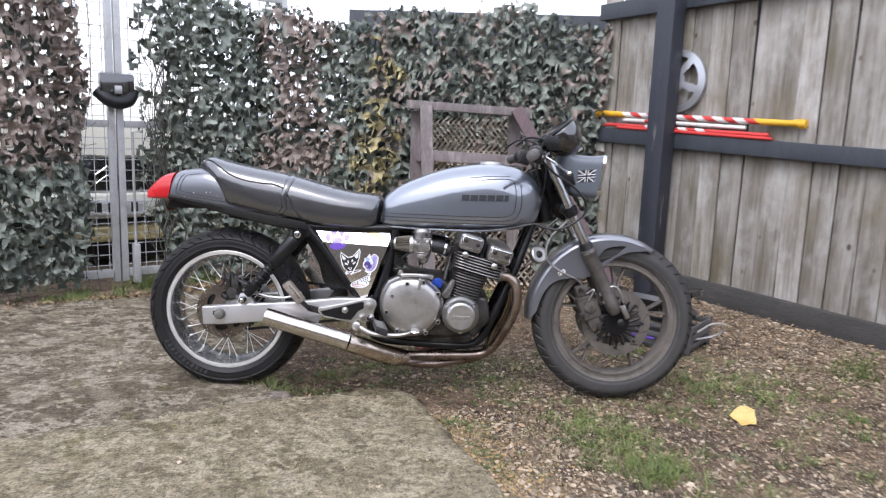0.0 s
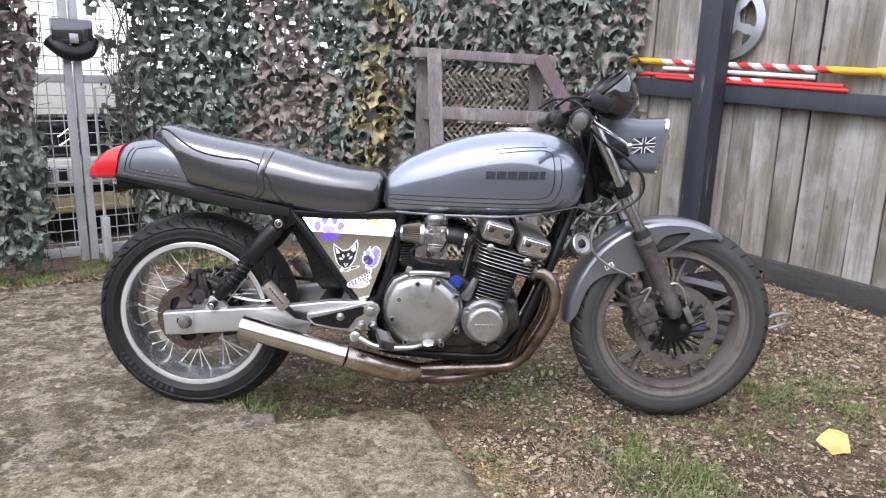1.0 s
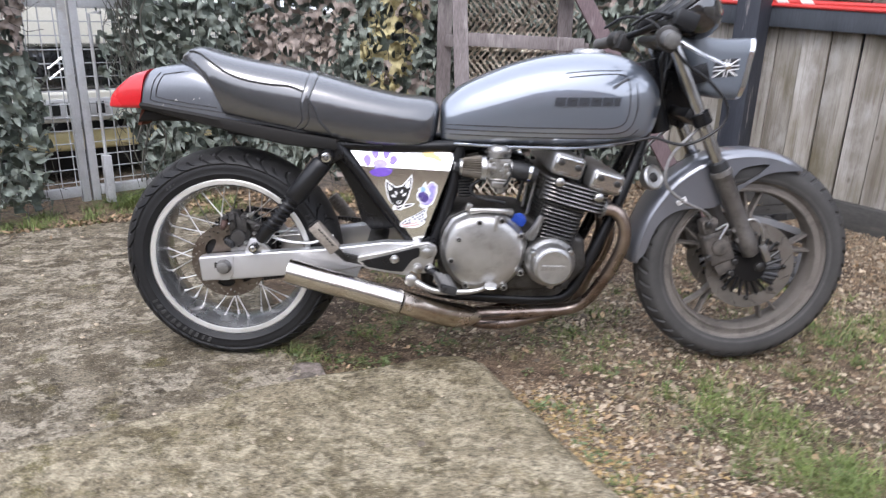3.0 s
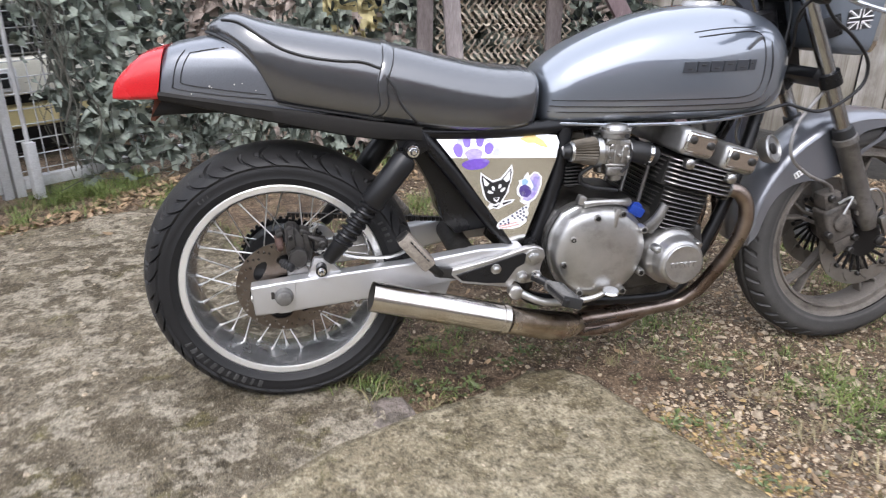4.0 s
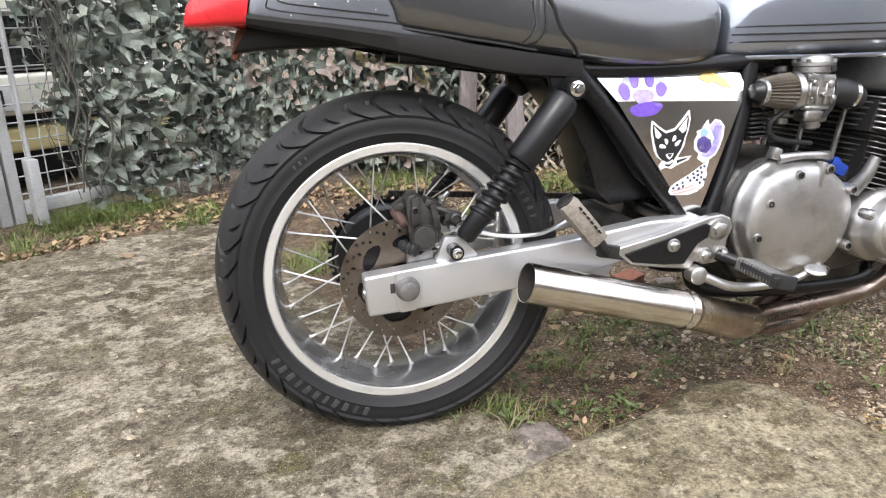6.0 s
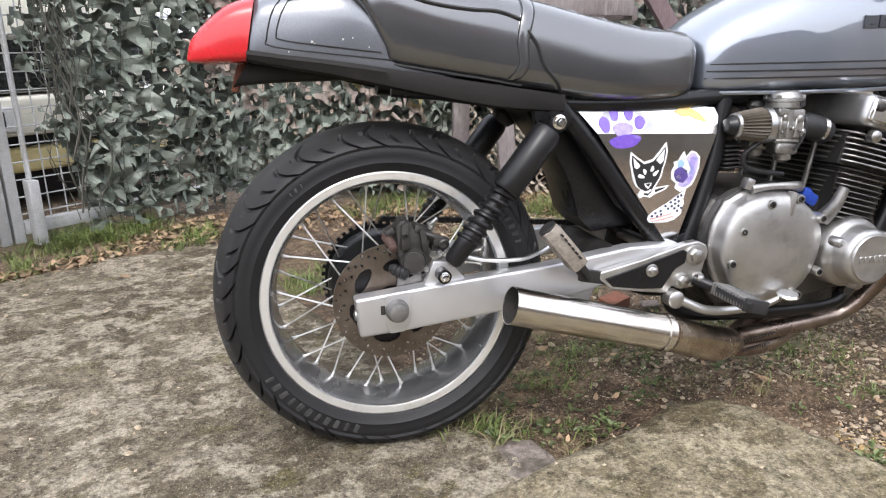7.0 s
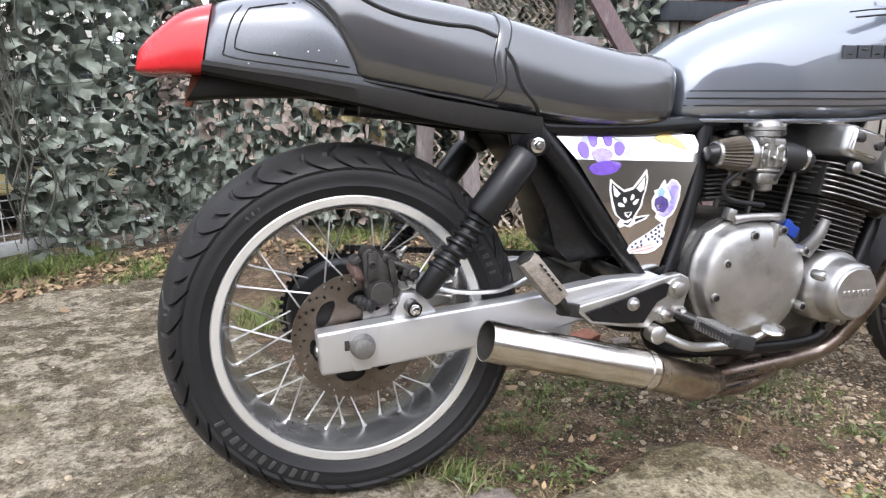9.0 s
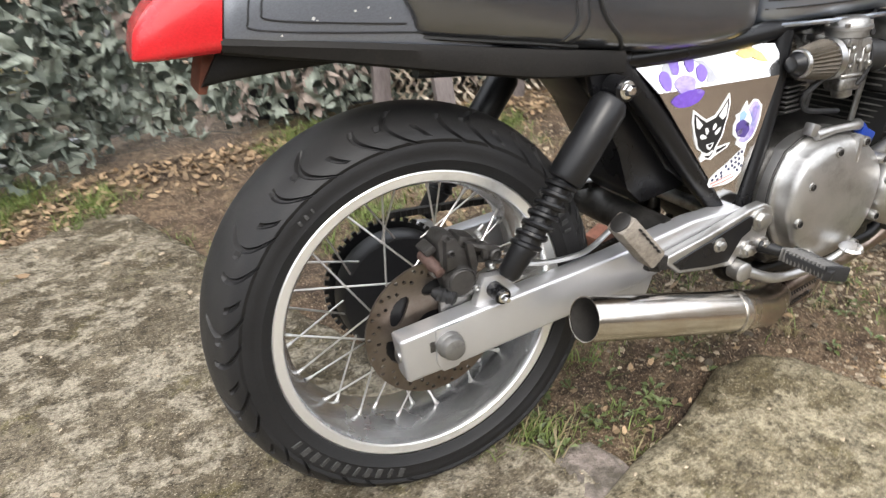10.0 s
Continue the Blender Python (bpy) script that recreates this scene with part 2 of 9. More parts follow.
M_CONCRETE = ground_material("lichen_concrete", ((0.082, 0.066, 0.042), (0.194, 0.165, 0.120), (0.163, 0.136, 0.097)), (0.071, 0.056, 0.034), (0.112, 0.098, 0.034), (0.396, 0.353, 0.279), 0.014, (0.340, 0.301, 0.237))
M_CONCRETE_B = ground_material("pale_worn_concrete", ((0.140, 0.116, 0.072), (0.248, 0.213, 0.145), (0.220, 0.184, 0.124)), (0.112, 0.091, 0.051), (0.120, 0.105, 0.035), (0.384, 0.341, 0.256), 0.012, (0.332, 0.291, 0.208))
M_SOIL = ground_material("damp_gravelly_soil", ((0.080, 0.053, 0.035), (0.190, 0.132, 0.087), (0.185, 0.134, 0.091)), (0.062, 0.043, 0.032), (0.12, 0.108, 0.045), (0.48, 0.39, 0.29), 0.020, None, ((0.20, 0.125, 0.07), (0.52, 0.42, 0.31)))
M_PEBBLE = material("mixed_flint_gravel", (0.24, 0.168, 0.102), (0.70, 0.585, 0.43), 0.75, 0, 70, 260, 0.3, island=0.85)
M_GRIT = material("golden_grit", (0.25, 0.155, 0.060), (0.60, 0.43, 0.20), 0.8, 0, 70, 260, 0.3, island=0.7)
M_LITTER = material("dry_leaf_litter", (0.27, 0.165, 0.09), (0.50, 0.36, 0.22), 0.8, 0, 20, 200, 0.2, island=0.65)
M_GRASS = material("grass_blades", (0.085, 0.140, 0.030), (0.250, 0.305, 0.085), 0.6, 0, 8, 90, 0.0, island=0.55)
M_WEED = material("weed_leaves", (0.060, 0.095, 0.028), (0.165, 0.205, 0.070), 0.5, 0, 12, 90, 0.0, island=0.5)
M_STRAW = material("dry_grass_blades", (0.22, 0.18, 0.09), (0.38, 0.32, 0.18), 0.7, 0, 8, 90, 0.0, island=0.5)

def board_material():
    """Grey weathered softwood: long grain, dark streaks, knots and pale bleached patches, different on every board."""
    m = bpy.data.materials.new("weathered_fence_board")
    m.use_nodes = True
    N, K = m.node_tree.nodes, m.node_tree.links
    p = N["Principled BSDF"]
    co, info = N.new("ShaderNodeTexCoord").outputs["Object"], N.new("ShaderNodeObjectInfo").outputs["Random"]
    far = N.new("ShaderNodeMath")
    far.operation = "MULTIPLY"
    far.inputs[1].default_value = 53.0
    K.new(info, far.inputs[0])
    put = N.new("ShaderNodeCombineXYZ")
    K.new(far.outputs[0], put.inputs[0])
    K.new(far.outputs[0], put.inputs[2])
    add = N.new("ShaderNodeVectorMath")
    K.new(co, add.inputs[0])
    K.new(put.outputs[0], add.inputs[1])

    def streaks(scale, stretch, detail, rough):
        mp = N.new("ShaderNodeMapping")
        mp.inputs["Scale"].default_value = stretch
        K.new(add.outputs[0], mp.inputs[0])
        n = N.new("ShaderNodeTexNoise")
        n.inputs["Scale"].default_value, n.inputs["Detail"].default_value, n.inputs["Roughness"].default_value = scale, detail, rough
        K.new(mp.outputs[0], n.inputs["Vector"])
        return n.outputs[0], mp.outputs[0]

    fine, _ = streaks(60, (1, 1, 0.04), 5, 0.65)
    wide, _ = streaks(10, (1, 1, 0.10), 5, 0.6)
    patch, _ = streaks(3, (1.3, 1, 0.7), 6, 0.65)
    col = ramp(N, K, wide, (0.205, 0.184, 0.156), (0.452, 0.425, 0.388), 0.34, 0.66)
    col = blend(N, K, ramp(N, K, fine, (0.75, 0.75, 0.75), (0, 0, 0), 0.30, 0.52), col, (0.140, 0.118, 0.094))
    col = blend(N, K, ramp(N, K, patch, (0, 0, 0), (0.6, 0.6, 0.6), 0.52, 0.68), col, (0.60, 0.59, 0.57))
    col = blend(N, K, ramp(N, K, patch, (0.65, 0.65, 0.65), (0, 0, 0), 0.34, 0.50), col, (0.150, 0.128, 0.070))
    mp = N.new("ShaderNodeMapping")
    mp.inputs["Scale"].default_value = (1, 0.3, 0.62)
    K.new(add.outputs[0], mp.inputs[0])
    knot = N.new("ShaderNodeTexVoronoi")
    knot.inputs["Scale"].default_value = 8.5
    K.new(mp.outputs[0], knot.inputs["Vector"])
    col = blend(N, K, ramp(N, K, knot.outputs["Distance"], (0.9, 0.9, 0.9), (0, 0, 0), 0.055, 0.12), col, (0.085, 0.062, 0.048))
    col = blend(N, K, 1.0, col, ramp(N, K, info, (0.66, 0.65, 0.62), (1.0, 1.0, 1.0), 0, 1), "MULTIPLY")
    K.new(col, p.inputs["Base Color"])
    p.inputs["Roughness"].default_value, p.inputs["Specular IOR Level"].default_value = 0.85, 0.3
    b = N.new("ShaderNodeBump")
    b.inputs["Strength"].default_value, b.inputs["Distance"].default_value = 0.6, 0.004
    K.new(fine, b.inputs["Height"])
    K.new(b.outputs[0], p.inputs["Normal"])
    return m


M_BOARD = board_material()
M_STAIN = material("black_stained_timber", (0.025, 0.030, 0.038), (0.048, 0.055, 0.066), 0.58, 0, 3, 30, 0.5, stretch=(4, 4, 0.5), dirt=(0.07, 0.068, 0.066), dirt_at=(0.64, 0.85), bump_far=0.003)
M_KICK = material("weathered_gravel_board", (0.030, 0.029, 0.027), (0.064, 0.061, 0.056), 0.8, 0, 5, 40, 0.5, stretch=(1, 1, 5), dirt=(0.105, 0.092, 0.076), dirt_at=(0.56, 0.78), bump_far=0.003)
M_PEEL = material("peeling_stained_timber", (0.016, 0.019, 0.028), (0.030, 0.034, 0.045), 0.55, 0, 4, 30, 0.6, stretch=(5, 5, 0.5), dirt=(0.21, 0.19, 0.185), dirt_at=(0.62, 0.68), bump_far=0.003)
M_OLDWOOD = material("faded_brown_timber", (0.105, 0.084, 0.082), (0.235, 0.205, 0.20), 0.8, 0, 3, 32, 0.5, stretch=(4, 4, 0.8), dirt=(0.36, 0.33, 0.31), dirt_at=(0.54, 0.76), bump_far=0.003)
M_MAROON = material("faded_maroon_timber", (0.075, 0.048, 0.052), (0.150, 0.105, 0.110), 0.75, 0, 3, 32, 0.5, stretch=(4, 4, 0.8), dirt=(0.22, 0.185, 0.185), dirt_at=(0.58, 0.78), bump_far=0.003)
M_OLIVE = material("olive_net_fabric", (0.162, 0.189, 0.154), (0.300, 0.334, 0.284), 0.65, 0, 3.0, 60, 0.15, island=0.38)
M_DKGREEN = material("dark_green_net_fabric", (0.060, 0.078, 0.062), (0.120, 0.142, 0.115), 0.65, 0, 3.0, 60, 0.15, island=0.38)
M_BROWN = material("brown_net_fabric", (0.205, 0.162, 0.138), (0.39, 0.322, 0.278), 0.65, 0, 2.0, 60, 0.15, island=0.38)
M_YELLOW = material("mustard_net_fabric", (0.30, 0.250, 0.105), (0.51, 0.445, 0.235), 0.7, 0, 3.0, 60, 0.15, island=0.38)
M_TAN = material("tan_net_fabric", (0.44, 0.365, 0.28), (0.68, 0.60, 0.49), 0.75, 0, 4, 60, 0.15, island=0.45)
M_CORD = material("net_cord", (0.05, 0.05, 0.04), (0.09, 0.085, 0.07), 0.9)
M_GALV = material("galvanised_steel", (0.36, 0.365, 0.37), (0.52, 0.525, 0.53), 0.5, 0.35, 10, 200, 0.1, dirt=(0.30, 0.27, 0.225), dirt_at=(0.52, 0.75))
M_VAN = material("cream_vehicle_paint", (0.82, 0.79, 0.66), (0.86, 0.84, 0.74), 0.3, 0, 3, 200, 0.02, coat=0.5)
M_VANSTRIP = material("cream_yellow_paint", (0.66, 0.55, 0.26), (0.72, 0.62, 0.34), 0.35, 0, 4, 200, 0.03, dirt=(0.40, 0.31, 0.14))
M_POLEYELLOW = material("yellow_plastic", (0.66, 0.36, 0.02), (0.74, 0.43, 0.03), 0.45, 0, 10, 200, 0.05)
M_POLERED = material("red_paint", (0.50, 0.03, 0.03), (0.58, 0.05, 0.04), 0.45, 0, 10, 200, 0.05)
M_POLEWHITE = material("white_paint", (0.66, 0.64, 0.62), (0.76, 0.74, 0.72), 0.5, 0, 10, 200, 0.05, dirt=(0.45, 0.42, 0.38))
M_TRIMSILVER = material("silver_wheel_trim", (0.42, 0.43, 0.45), (0.50, 0.51, 0.53), 0.35, 0.7, 8, 200, 0.05)
M_LEAF = material("fresh_yellow_leaf", (0.54, 0.34, 0.08), (0.63, 0.46, 0.17), 0.5, 0, 22, 120, 0.2, dirt=(0.40, 0.23, 0.07), dirt_at=(0.52, 0.7))
M_BRICK = material("worn_pinkish_brick", (0.15, 0.122, 0.106), (0.27, 0.225, 0.198), 0.92, 0, 22, 90, 0.9, dirt=(0.085, 0.073, 0.056), dirt_at=(0.45, 0.60), speck=0.6, bump_far=0.006)
M_REDBRICK = material("red_brick", (0.20, 0.075, 0.045), (0.31, 0.13, 0.085), 0.9, 0, 22, 90, 0.6, dirt=(0.12, 0.07, 0.05), dirt_at=(0.5, 0.65), bump_far=0.004)
M_HOUSE = material("house_brick_wall", (0.20, 0.13, 0.10), (0.27, 0.18, 0.14), 0.9, 0, 4, 40, 0.4)
M_ROOF = material("dark_roof_tile", (0.07, 0.06, 0.058), (0.11, 0.095, 0.09), 0.85, 0, 5, 40, 0.4)
M_GREYTUB = material("grey_plastic_crate", (0.07, 0.07, 0.075), (0.11, 0.11, 0.115), 0.5, 0, 10, 200, 0.1)
M_COLLECT = material("tinted_collector", (0.42, 0.355, 0.295), (0.60, 0.53, 0.46), 0.24, 1, 9, 250, 0.04, dirt=(0.20, 0.125, 0.088), dirt_at=(0.50, 0.74))
M_GRIP = material("worn_grip_rubber", (0.07, 0.068, 0.066), (0.11, 0.105, 0.10), 0.6, 0, 20)
M_SOOT_SHADE = material("soot", (0.012, 0.011, 0.010), (0.03, 0.026, 0.022), 0.9)
M_PLEAT = material("pleated_filter_gauze", (0.06, 0.052, 0.042), (0.13, 0.11, 0.085), 0.55, 0.4, 60, 500, 0.3)
M_TANKLIGHT = material("blue_grey_shell_paint", (0.098, 0.113, 0.135), (0.115, 0.130, 0.153), 0.40, 0.1, 5, 500, 0.03, coat=0.4, rough_var=0.06)
M_PINBROWN = material("rusted_pin", (0.060, 0.034, 0.028), (0.12, 0.075, 0.062), 0.6, 0.4, 40)
M_RUST = material("rusty_bracket", (0.10, 0.035, 0.02), (0.17, 0.06, 0.035), 0.8, 0.3, 30)
M_LETTER = material("worn_sidewall_print", (0.017, 0.017, 0.017), (0.045, 0.044, 0.043), 0.7, 0, 40)
M_FDISC = material("dusty_brake_steel", (0.115, 0.103, 0.090), (0.175, 0.158, 0.140), 0.5, 0.5, 20, 500, 0.1, dirt=(0.13, 0.105, 0.083), dirt_at=(0.5, 0.75))
M_FINDARK = material("dark_barrel_fin", (0.0855, 0.0817, 0.0779), (0.2185, 0.209, 0.1995), 0.36, 0.9, 25, 400, 0.12, dirt=(0.0418, 0.038, 0.0342))
M_LETTERWHITE = material("dried_pale_speck", (0.42, 0.41, 0.39), (0.55, 0.54, 0.52), 0.8, bump=0)
M_FORK = material("dull_chrome_tube", (0.40, 0.40, 0.41), (0.48, 0.48, 0.485), 0.22, 1, 12, 200, 0.02, dirt=(0.26, 0.245, 0.23), dirt_at=(0.5, 0.8))
M_SLIDER = material("dusty_fork_slider", (0.130, 0.121, 0.114), (0.245, 0.232, 0.220), 0.42, 0.7, 18, 350, 0.25, dirt=(0.07425, 0.06615, 0.0594), dirt_at=(0.5, 0.7))
M_CALIPER = material("dirt_caked_caliper", (0.050, 0.043, 0.038), (0.115, 0.10, 0.087), 0.7, 0.2, 34, 300, 0.5, dirt=(0.028, 0.025, 0.022), dirt_at=(0.48, 0.62))
M_CALREAR = material("dusty_dark_caliper", (0.034, 0.032, 0.031), (0.075, 0.071, 0.068), 0.48, 0.5, 30, 350, 0.3, dirt=(0.030, 0.027, 0.025), dirt_at=(0.5, 0.7))
M_CASTDULL = material("dusty_cast_bracket", (0.26, 0.255, 0.25), (0.40, 0.39, 0.38), 0.42, 0.8, 30, 400, 0.15, dirt=(0.14, 0.13, 0.12), dirt_at=(0.5, 0.7))
# case metal darkened in colour for the shade between covers and below cylinders
M_CRANK = material("shade_dark_crankcase", (0.045, 0.043, 0.041), (0.095, 0.09, 0.086), 0.45, 0.7, 24, 400, 0.25, dirt=(0.022, 0.02, 0.018), dirt_at=(0.46, 0.64))
M_CARB = material("dull_cast_carburettor", (0.30, 0.295, 0.285), (0.42, 0.41, 0.395), 0.40, 0.9, 34, 400, 0.2, dirt=(0.10, 0.088, 0.075), dirt_at=(0.5, 0.7))
M_SPOKE = material("bright_spoke_wire", (0.60, 0.59, 0.58), (0.72, 0.71, 0.69), 0.34, 0.9, 30, 300, 0.02, dirt=(0.40, 0.36, 0.32), dirt_at=(0.55, 0.78))


def ring_dust(mat, centre, rows):
    """Dust that lies in rings round a wheel's axle; rows: radius and how dusty."""
    N, K = mat.node_tree.nodes, mat.node_tree.links
    p = N["Principled BSDF"]
    old = p.inputs["Base Color"].links[0].from_socket
    sub_ = N.new("ShaderNodeVectorMath")
    sub_.operation = "SUBTRACT"
    K.new(N.new("ShaderNodeTexCoord").outputs["Object"], sub_.inputs[0])
    sub_.inputs[1].default_value = centre
    flat = N.new("ShaderNodeVectorMath")
    flat.operation = "MULTIPLY"
    flat.inputs[1].default_value = (1, 0, 1)
    K.new(sub_.outputs[0], flat.inputs[0])
    ln = N.new("ShaderNodeVectorMath")
    ln.operation = "LENGTH"
    K.new(flat.outputs[0], ln.inputs[0])
    r = N.new("ShaderNodeValToRGB")
    els = r.color_ramp.elements
    while len(els) < len(rows):
        els.new(0.5)
    for e, (q, v) in zip(els, rows):
        e.position, e.color = q / 0.4, (v, v, v, 1)
    sc = N.new("ShaderNodeMath")
    sc.operation = "MULTIPLY"
    sc.inputs[1].default_value = 2.5
    K.new(ln.outputs["Value"], sc.inputs[0])
    K.new(sc.outputs[0], r.inputs[0])
    fac = blend(N, K, 1.0, r.outputs[0], ramp(N, K, grain(N, K, 11, 6, None, 0.7), (0.45, 0.45, 0.45), (1, 1, 1), 0.35, 0.6), "MULTIPLY")
    K.new(blend(N, K, fac, old, (0.120, 0.114, 0.108)), p.inputs["Base Color"])


ring_dust(M_TYRE_DUSTY, (1.553, 0, 0.312), [(0.240, 0.10), (0.255, 0.15), (0.260, 0.60), (0.266, 0.12), (0.288, 0.34), (0.300, 0.12), (0.312, 0.03)])
ring_dust(M_TYRE, (0.003, 0, 0.307), [(0.280, 0.02), (0.296, 0.03), (0.302, 0.13), (0.330, 0.20)])
M_GLASS = bpy.data.materials.new("headlamp_glass")
M_GLASS.use_nodes = True
gp = M_GLASS.node_tree.nodes["Principled BSDF"]
gp.inputs["Transmission Weight"].default_value, gp.inputs["Roughness"].default_value, gp.inputs["IOR"].default_value = 0.9, 0.08, 1.45


# ---- mesh helpers ----
V = Vector


def part(name, bm, mat, parent=None, label="", sharp=38):
    """Links a bmesh as one mesh object under a thing or a part."""
    bmesh.ops.recalc_face_normals(bm, faces=bm.faces)
    me = bpy.data.meshes.new(name)
    bm.to_mesh(me)
    bm.free()
    return mesh_part(name, me, mat, parent, label, sharp)


def mesh_part(name, me, mat, parent=None, label="", sharp=38):
    if sharp:
        me.polygons.foreach_set("use_smooth", [True] * len(me.polygons))
        me.set_sharp_from_angle(angle=radians(sharp))
    if not me.materials:
        me.materials.append(mat)
    ob = new(name, me)
    ob.parent = parent
    if label:
        ob["label"] = label
    return ob


def raw(name, verts, faces, mat, parent=None, label="", sharp=38):
    me = bpy.data.meshes.new(name)
    me.from_pydata([tuple(v) for v in verts], [], faces)
    me.update()
    return mesh_part(name, me, mat, parent, label, sharp)


def curve_through(pts, n=6):
    """Points on a smooth curve through pts (tuples of any length)."""
    p = [np.array(q, float) for q in pts]
    p = [2 * p[0] - p[1], *p, 2 * p[-1] - p[-2]]
    out = []
    for i in range(1, len(p) - 2):
        for k in range(n):
            t = k / n
            out.append(0.5 * (2 * p[i] + (p[i + 1] - p[i - 1]) * t + (2 * p[i - 1] - 5 * p[i] + 4 * p[i + 1] - p[i + 2]) * t * t + (3 * p[i] - p[i - 1] - 3 * p[i + 1] + p[i + 2]) * t ** 3))
    out.append(p[-2])
    return out


def loft(bm, loops, caps=(True, True), closed=True):
    rows = [[bm.verts.new(V(c)) for c in loop] for loop in loops]
    n = len(rows[0])
    for a, b in zip(rows, rows[1:]):
        for i in range(n if closed else n - 1):
            bm.faces.new((a[i], a[(i + 1) % n], b[(i + 1) % n], b[i]))
    if caps[0]:
        bm.faces.new(rows[0])
    if caps[1]:
        bm.faces.new(list(reversed(rows[-1])))


def tube(bm, pts, r, n=10, caps=True, smooth=0):
    """A round bar along pts; r is one radius or one for each point."""
    rs = r if isinstance(r, (list, tuple)) else [r] * len(pts)
    if smooth:
        full = curve_through([(*p, q) for p, q in zip(pts, rs)], smooth)
        pts, rs = [V(q[:3]) for q in full], [float(q[3]) for q in full]
    pts = [V(p) for p in pts]
    loops, side = [], None
    for i, p in enumerate(pts):
        d = (pts[min(i + 1, len(pts) - 1)] - pts[max(i - 1, 0)]).normalized()
        side = d.orthogonal().normalized() if side is None else (side - d * side.dot(d)).normalized()
        up = d.cross(side)
        loops.append([p + rs[i] * (math.cos(a) * side + math.sin(a) * up) for a in (2 * math.pi * k / n for k in range(n))])
    loft(bm, loops, (caps, caps))


def lathe(bm, prof, origin, axis=(0, -1, 0), n=40, caps=(True, True)):
    """prof: rows of radius and distance along the axis from the origin."""
    ax = V(axis).normalized()
    s = ax.orthogonal().normalized()
    u = ax.cross(s)
    o = V(origin)
    loft(bm, [[o + ax * h + max(r, 1e-4) * (math.cos(a) * s + math.sin(a) * u) for a in (2 * math.pi * k / n for k in range(n))] for r, h in prof], caps)


def box(bm, c, s, rot=(0, 0, 0), bev=0.0, seg=2):
    m = pose(*c, *rot) @ Matrix.Diagonal((*s, 1))
    g = bmesh.ops.create_cube(bm, size=1, matrix=m)["verts"]
    if bev:
        bmesh.ops.bevel(bm, geom=list({e for v in g for e in v.link_edges}), offset=bev, segments=seg, affect="EDGES", profile=0.6)


def beam(bm, a, b, w, h, bev=0.004, up=(0, 0, 1)):
    """A squared bar from a to b, w wide and h deep."""
    a, b = V(a), V(b)
    d = (b - a)
    z = d.normalized()
    x = V(up).cross(z)
    x = x.normalized() if x.length > 1e-3 else V((1, 0, 0))
    y = z.cross(x)
    m = Matrix((x, y, z)).transposed().to_4x4()
    m.translation = (a + b) / 2
    g = bmesh.ops.create_cube(bm, size=1, matrix=m @ Matrix.Diagonal((w, h, d.length, 1)))["verts"]
    if bev:
        bmesh.ops.bevel(bm, geom=list({e for v in g for e in v.link_edges}), offset=bev, segments=2, affect="EDGES", profile=0.6)


def plate(bm, outline, y0, y1, bev=0.0, seg=2):
    """An outline of x, z pairs made solid between y0 and y1."""
    a = [bm.verts.new((x, y0, z)) for x, z in outline]
    b = [bm.verts.new((x, y1, z)) for x, z in outline]
    n = len(a)
    fs = [bm.faces.new(a), bm.faces.new(list(reversed(b)))] + [bm.faces.new((a[i], b[i], b[(i + 1) % n], a[(i + 1) % n])) for i in range(n)]
    bmesh.ops.recalc_face_normals(bm, faces=fs)
    if bev:
        bmesh.ops.bevel(bm, geom=list({e for f in fs for e in f.edges}), offset=bev, segments=seg, affect="EDGES", profile=0.6)


def polar_plate(bm, c, rin, rout, y0, y1, nth, nr, keep=None, dish=None):
    """A flat ring round the y axis at c, with every cell left out where keep(angle, radius) says no."""
    grid = {}

    def vert(i, j, k):
        key = (i % nth, j, k)
        if key not in grid:
            a, r = 2 * math.pi * key[0] / nth, rin + (rout - rin) * j / nr
            grid[key] = bm.verts.new((c[0] + r * math.cos(a), c[1] + (y0 if k == 0 else y1) + (dish(r) if dish else 0), c[2] + r * math.sin(a)))
        return grid[key]

    on = {(i, j) for i in range(nth) for j in range(nr) if not keep or keep(2 * math.pi * (i + 0.5) / nth, rin + (rout - rin) * (j + 0.5) / nr)}
    for i, j in on:
        q = [(i, j), (i + 1, j), (i + 1, j + 1), (i, j + 1)]
        bm.faces.new([vert(*p, 0) for p in q])
        bm.faces.new([vert(*p, 1) for p in reversed(q)])
        for p0, p1, nb in ((q[0], q[1], (i, j - 1)), (q[1], q[2], ((i + 1) % nth, j)), (q[2], q[3], (i, j + 1)), (q[3], q[0], ((i - 1) % nth, j))):
            if nb not in on:
                bm.faces.new((vert(*p0, 0), vert(*p0, 1), vert(*p1, 1), vert(*p1, 0)))


def bolt(bm, p, r, h=0.008, axis=(0, -1, 0), n=6):
    lathe(bm, [(r, 0), (r, h * 0.8), (r * 0.85, h)], p, axis, n)


def thing(name, label, category, at=(0, 0, 0), group="", rot=(0, 0, 0)):
    ob = new(name)
    ob.matrix_world = pose(*at, *rot)
    ob.empty_display_size = 0.1
    return tagged(ob, label, category, group)


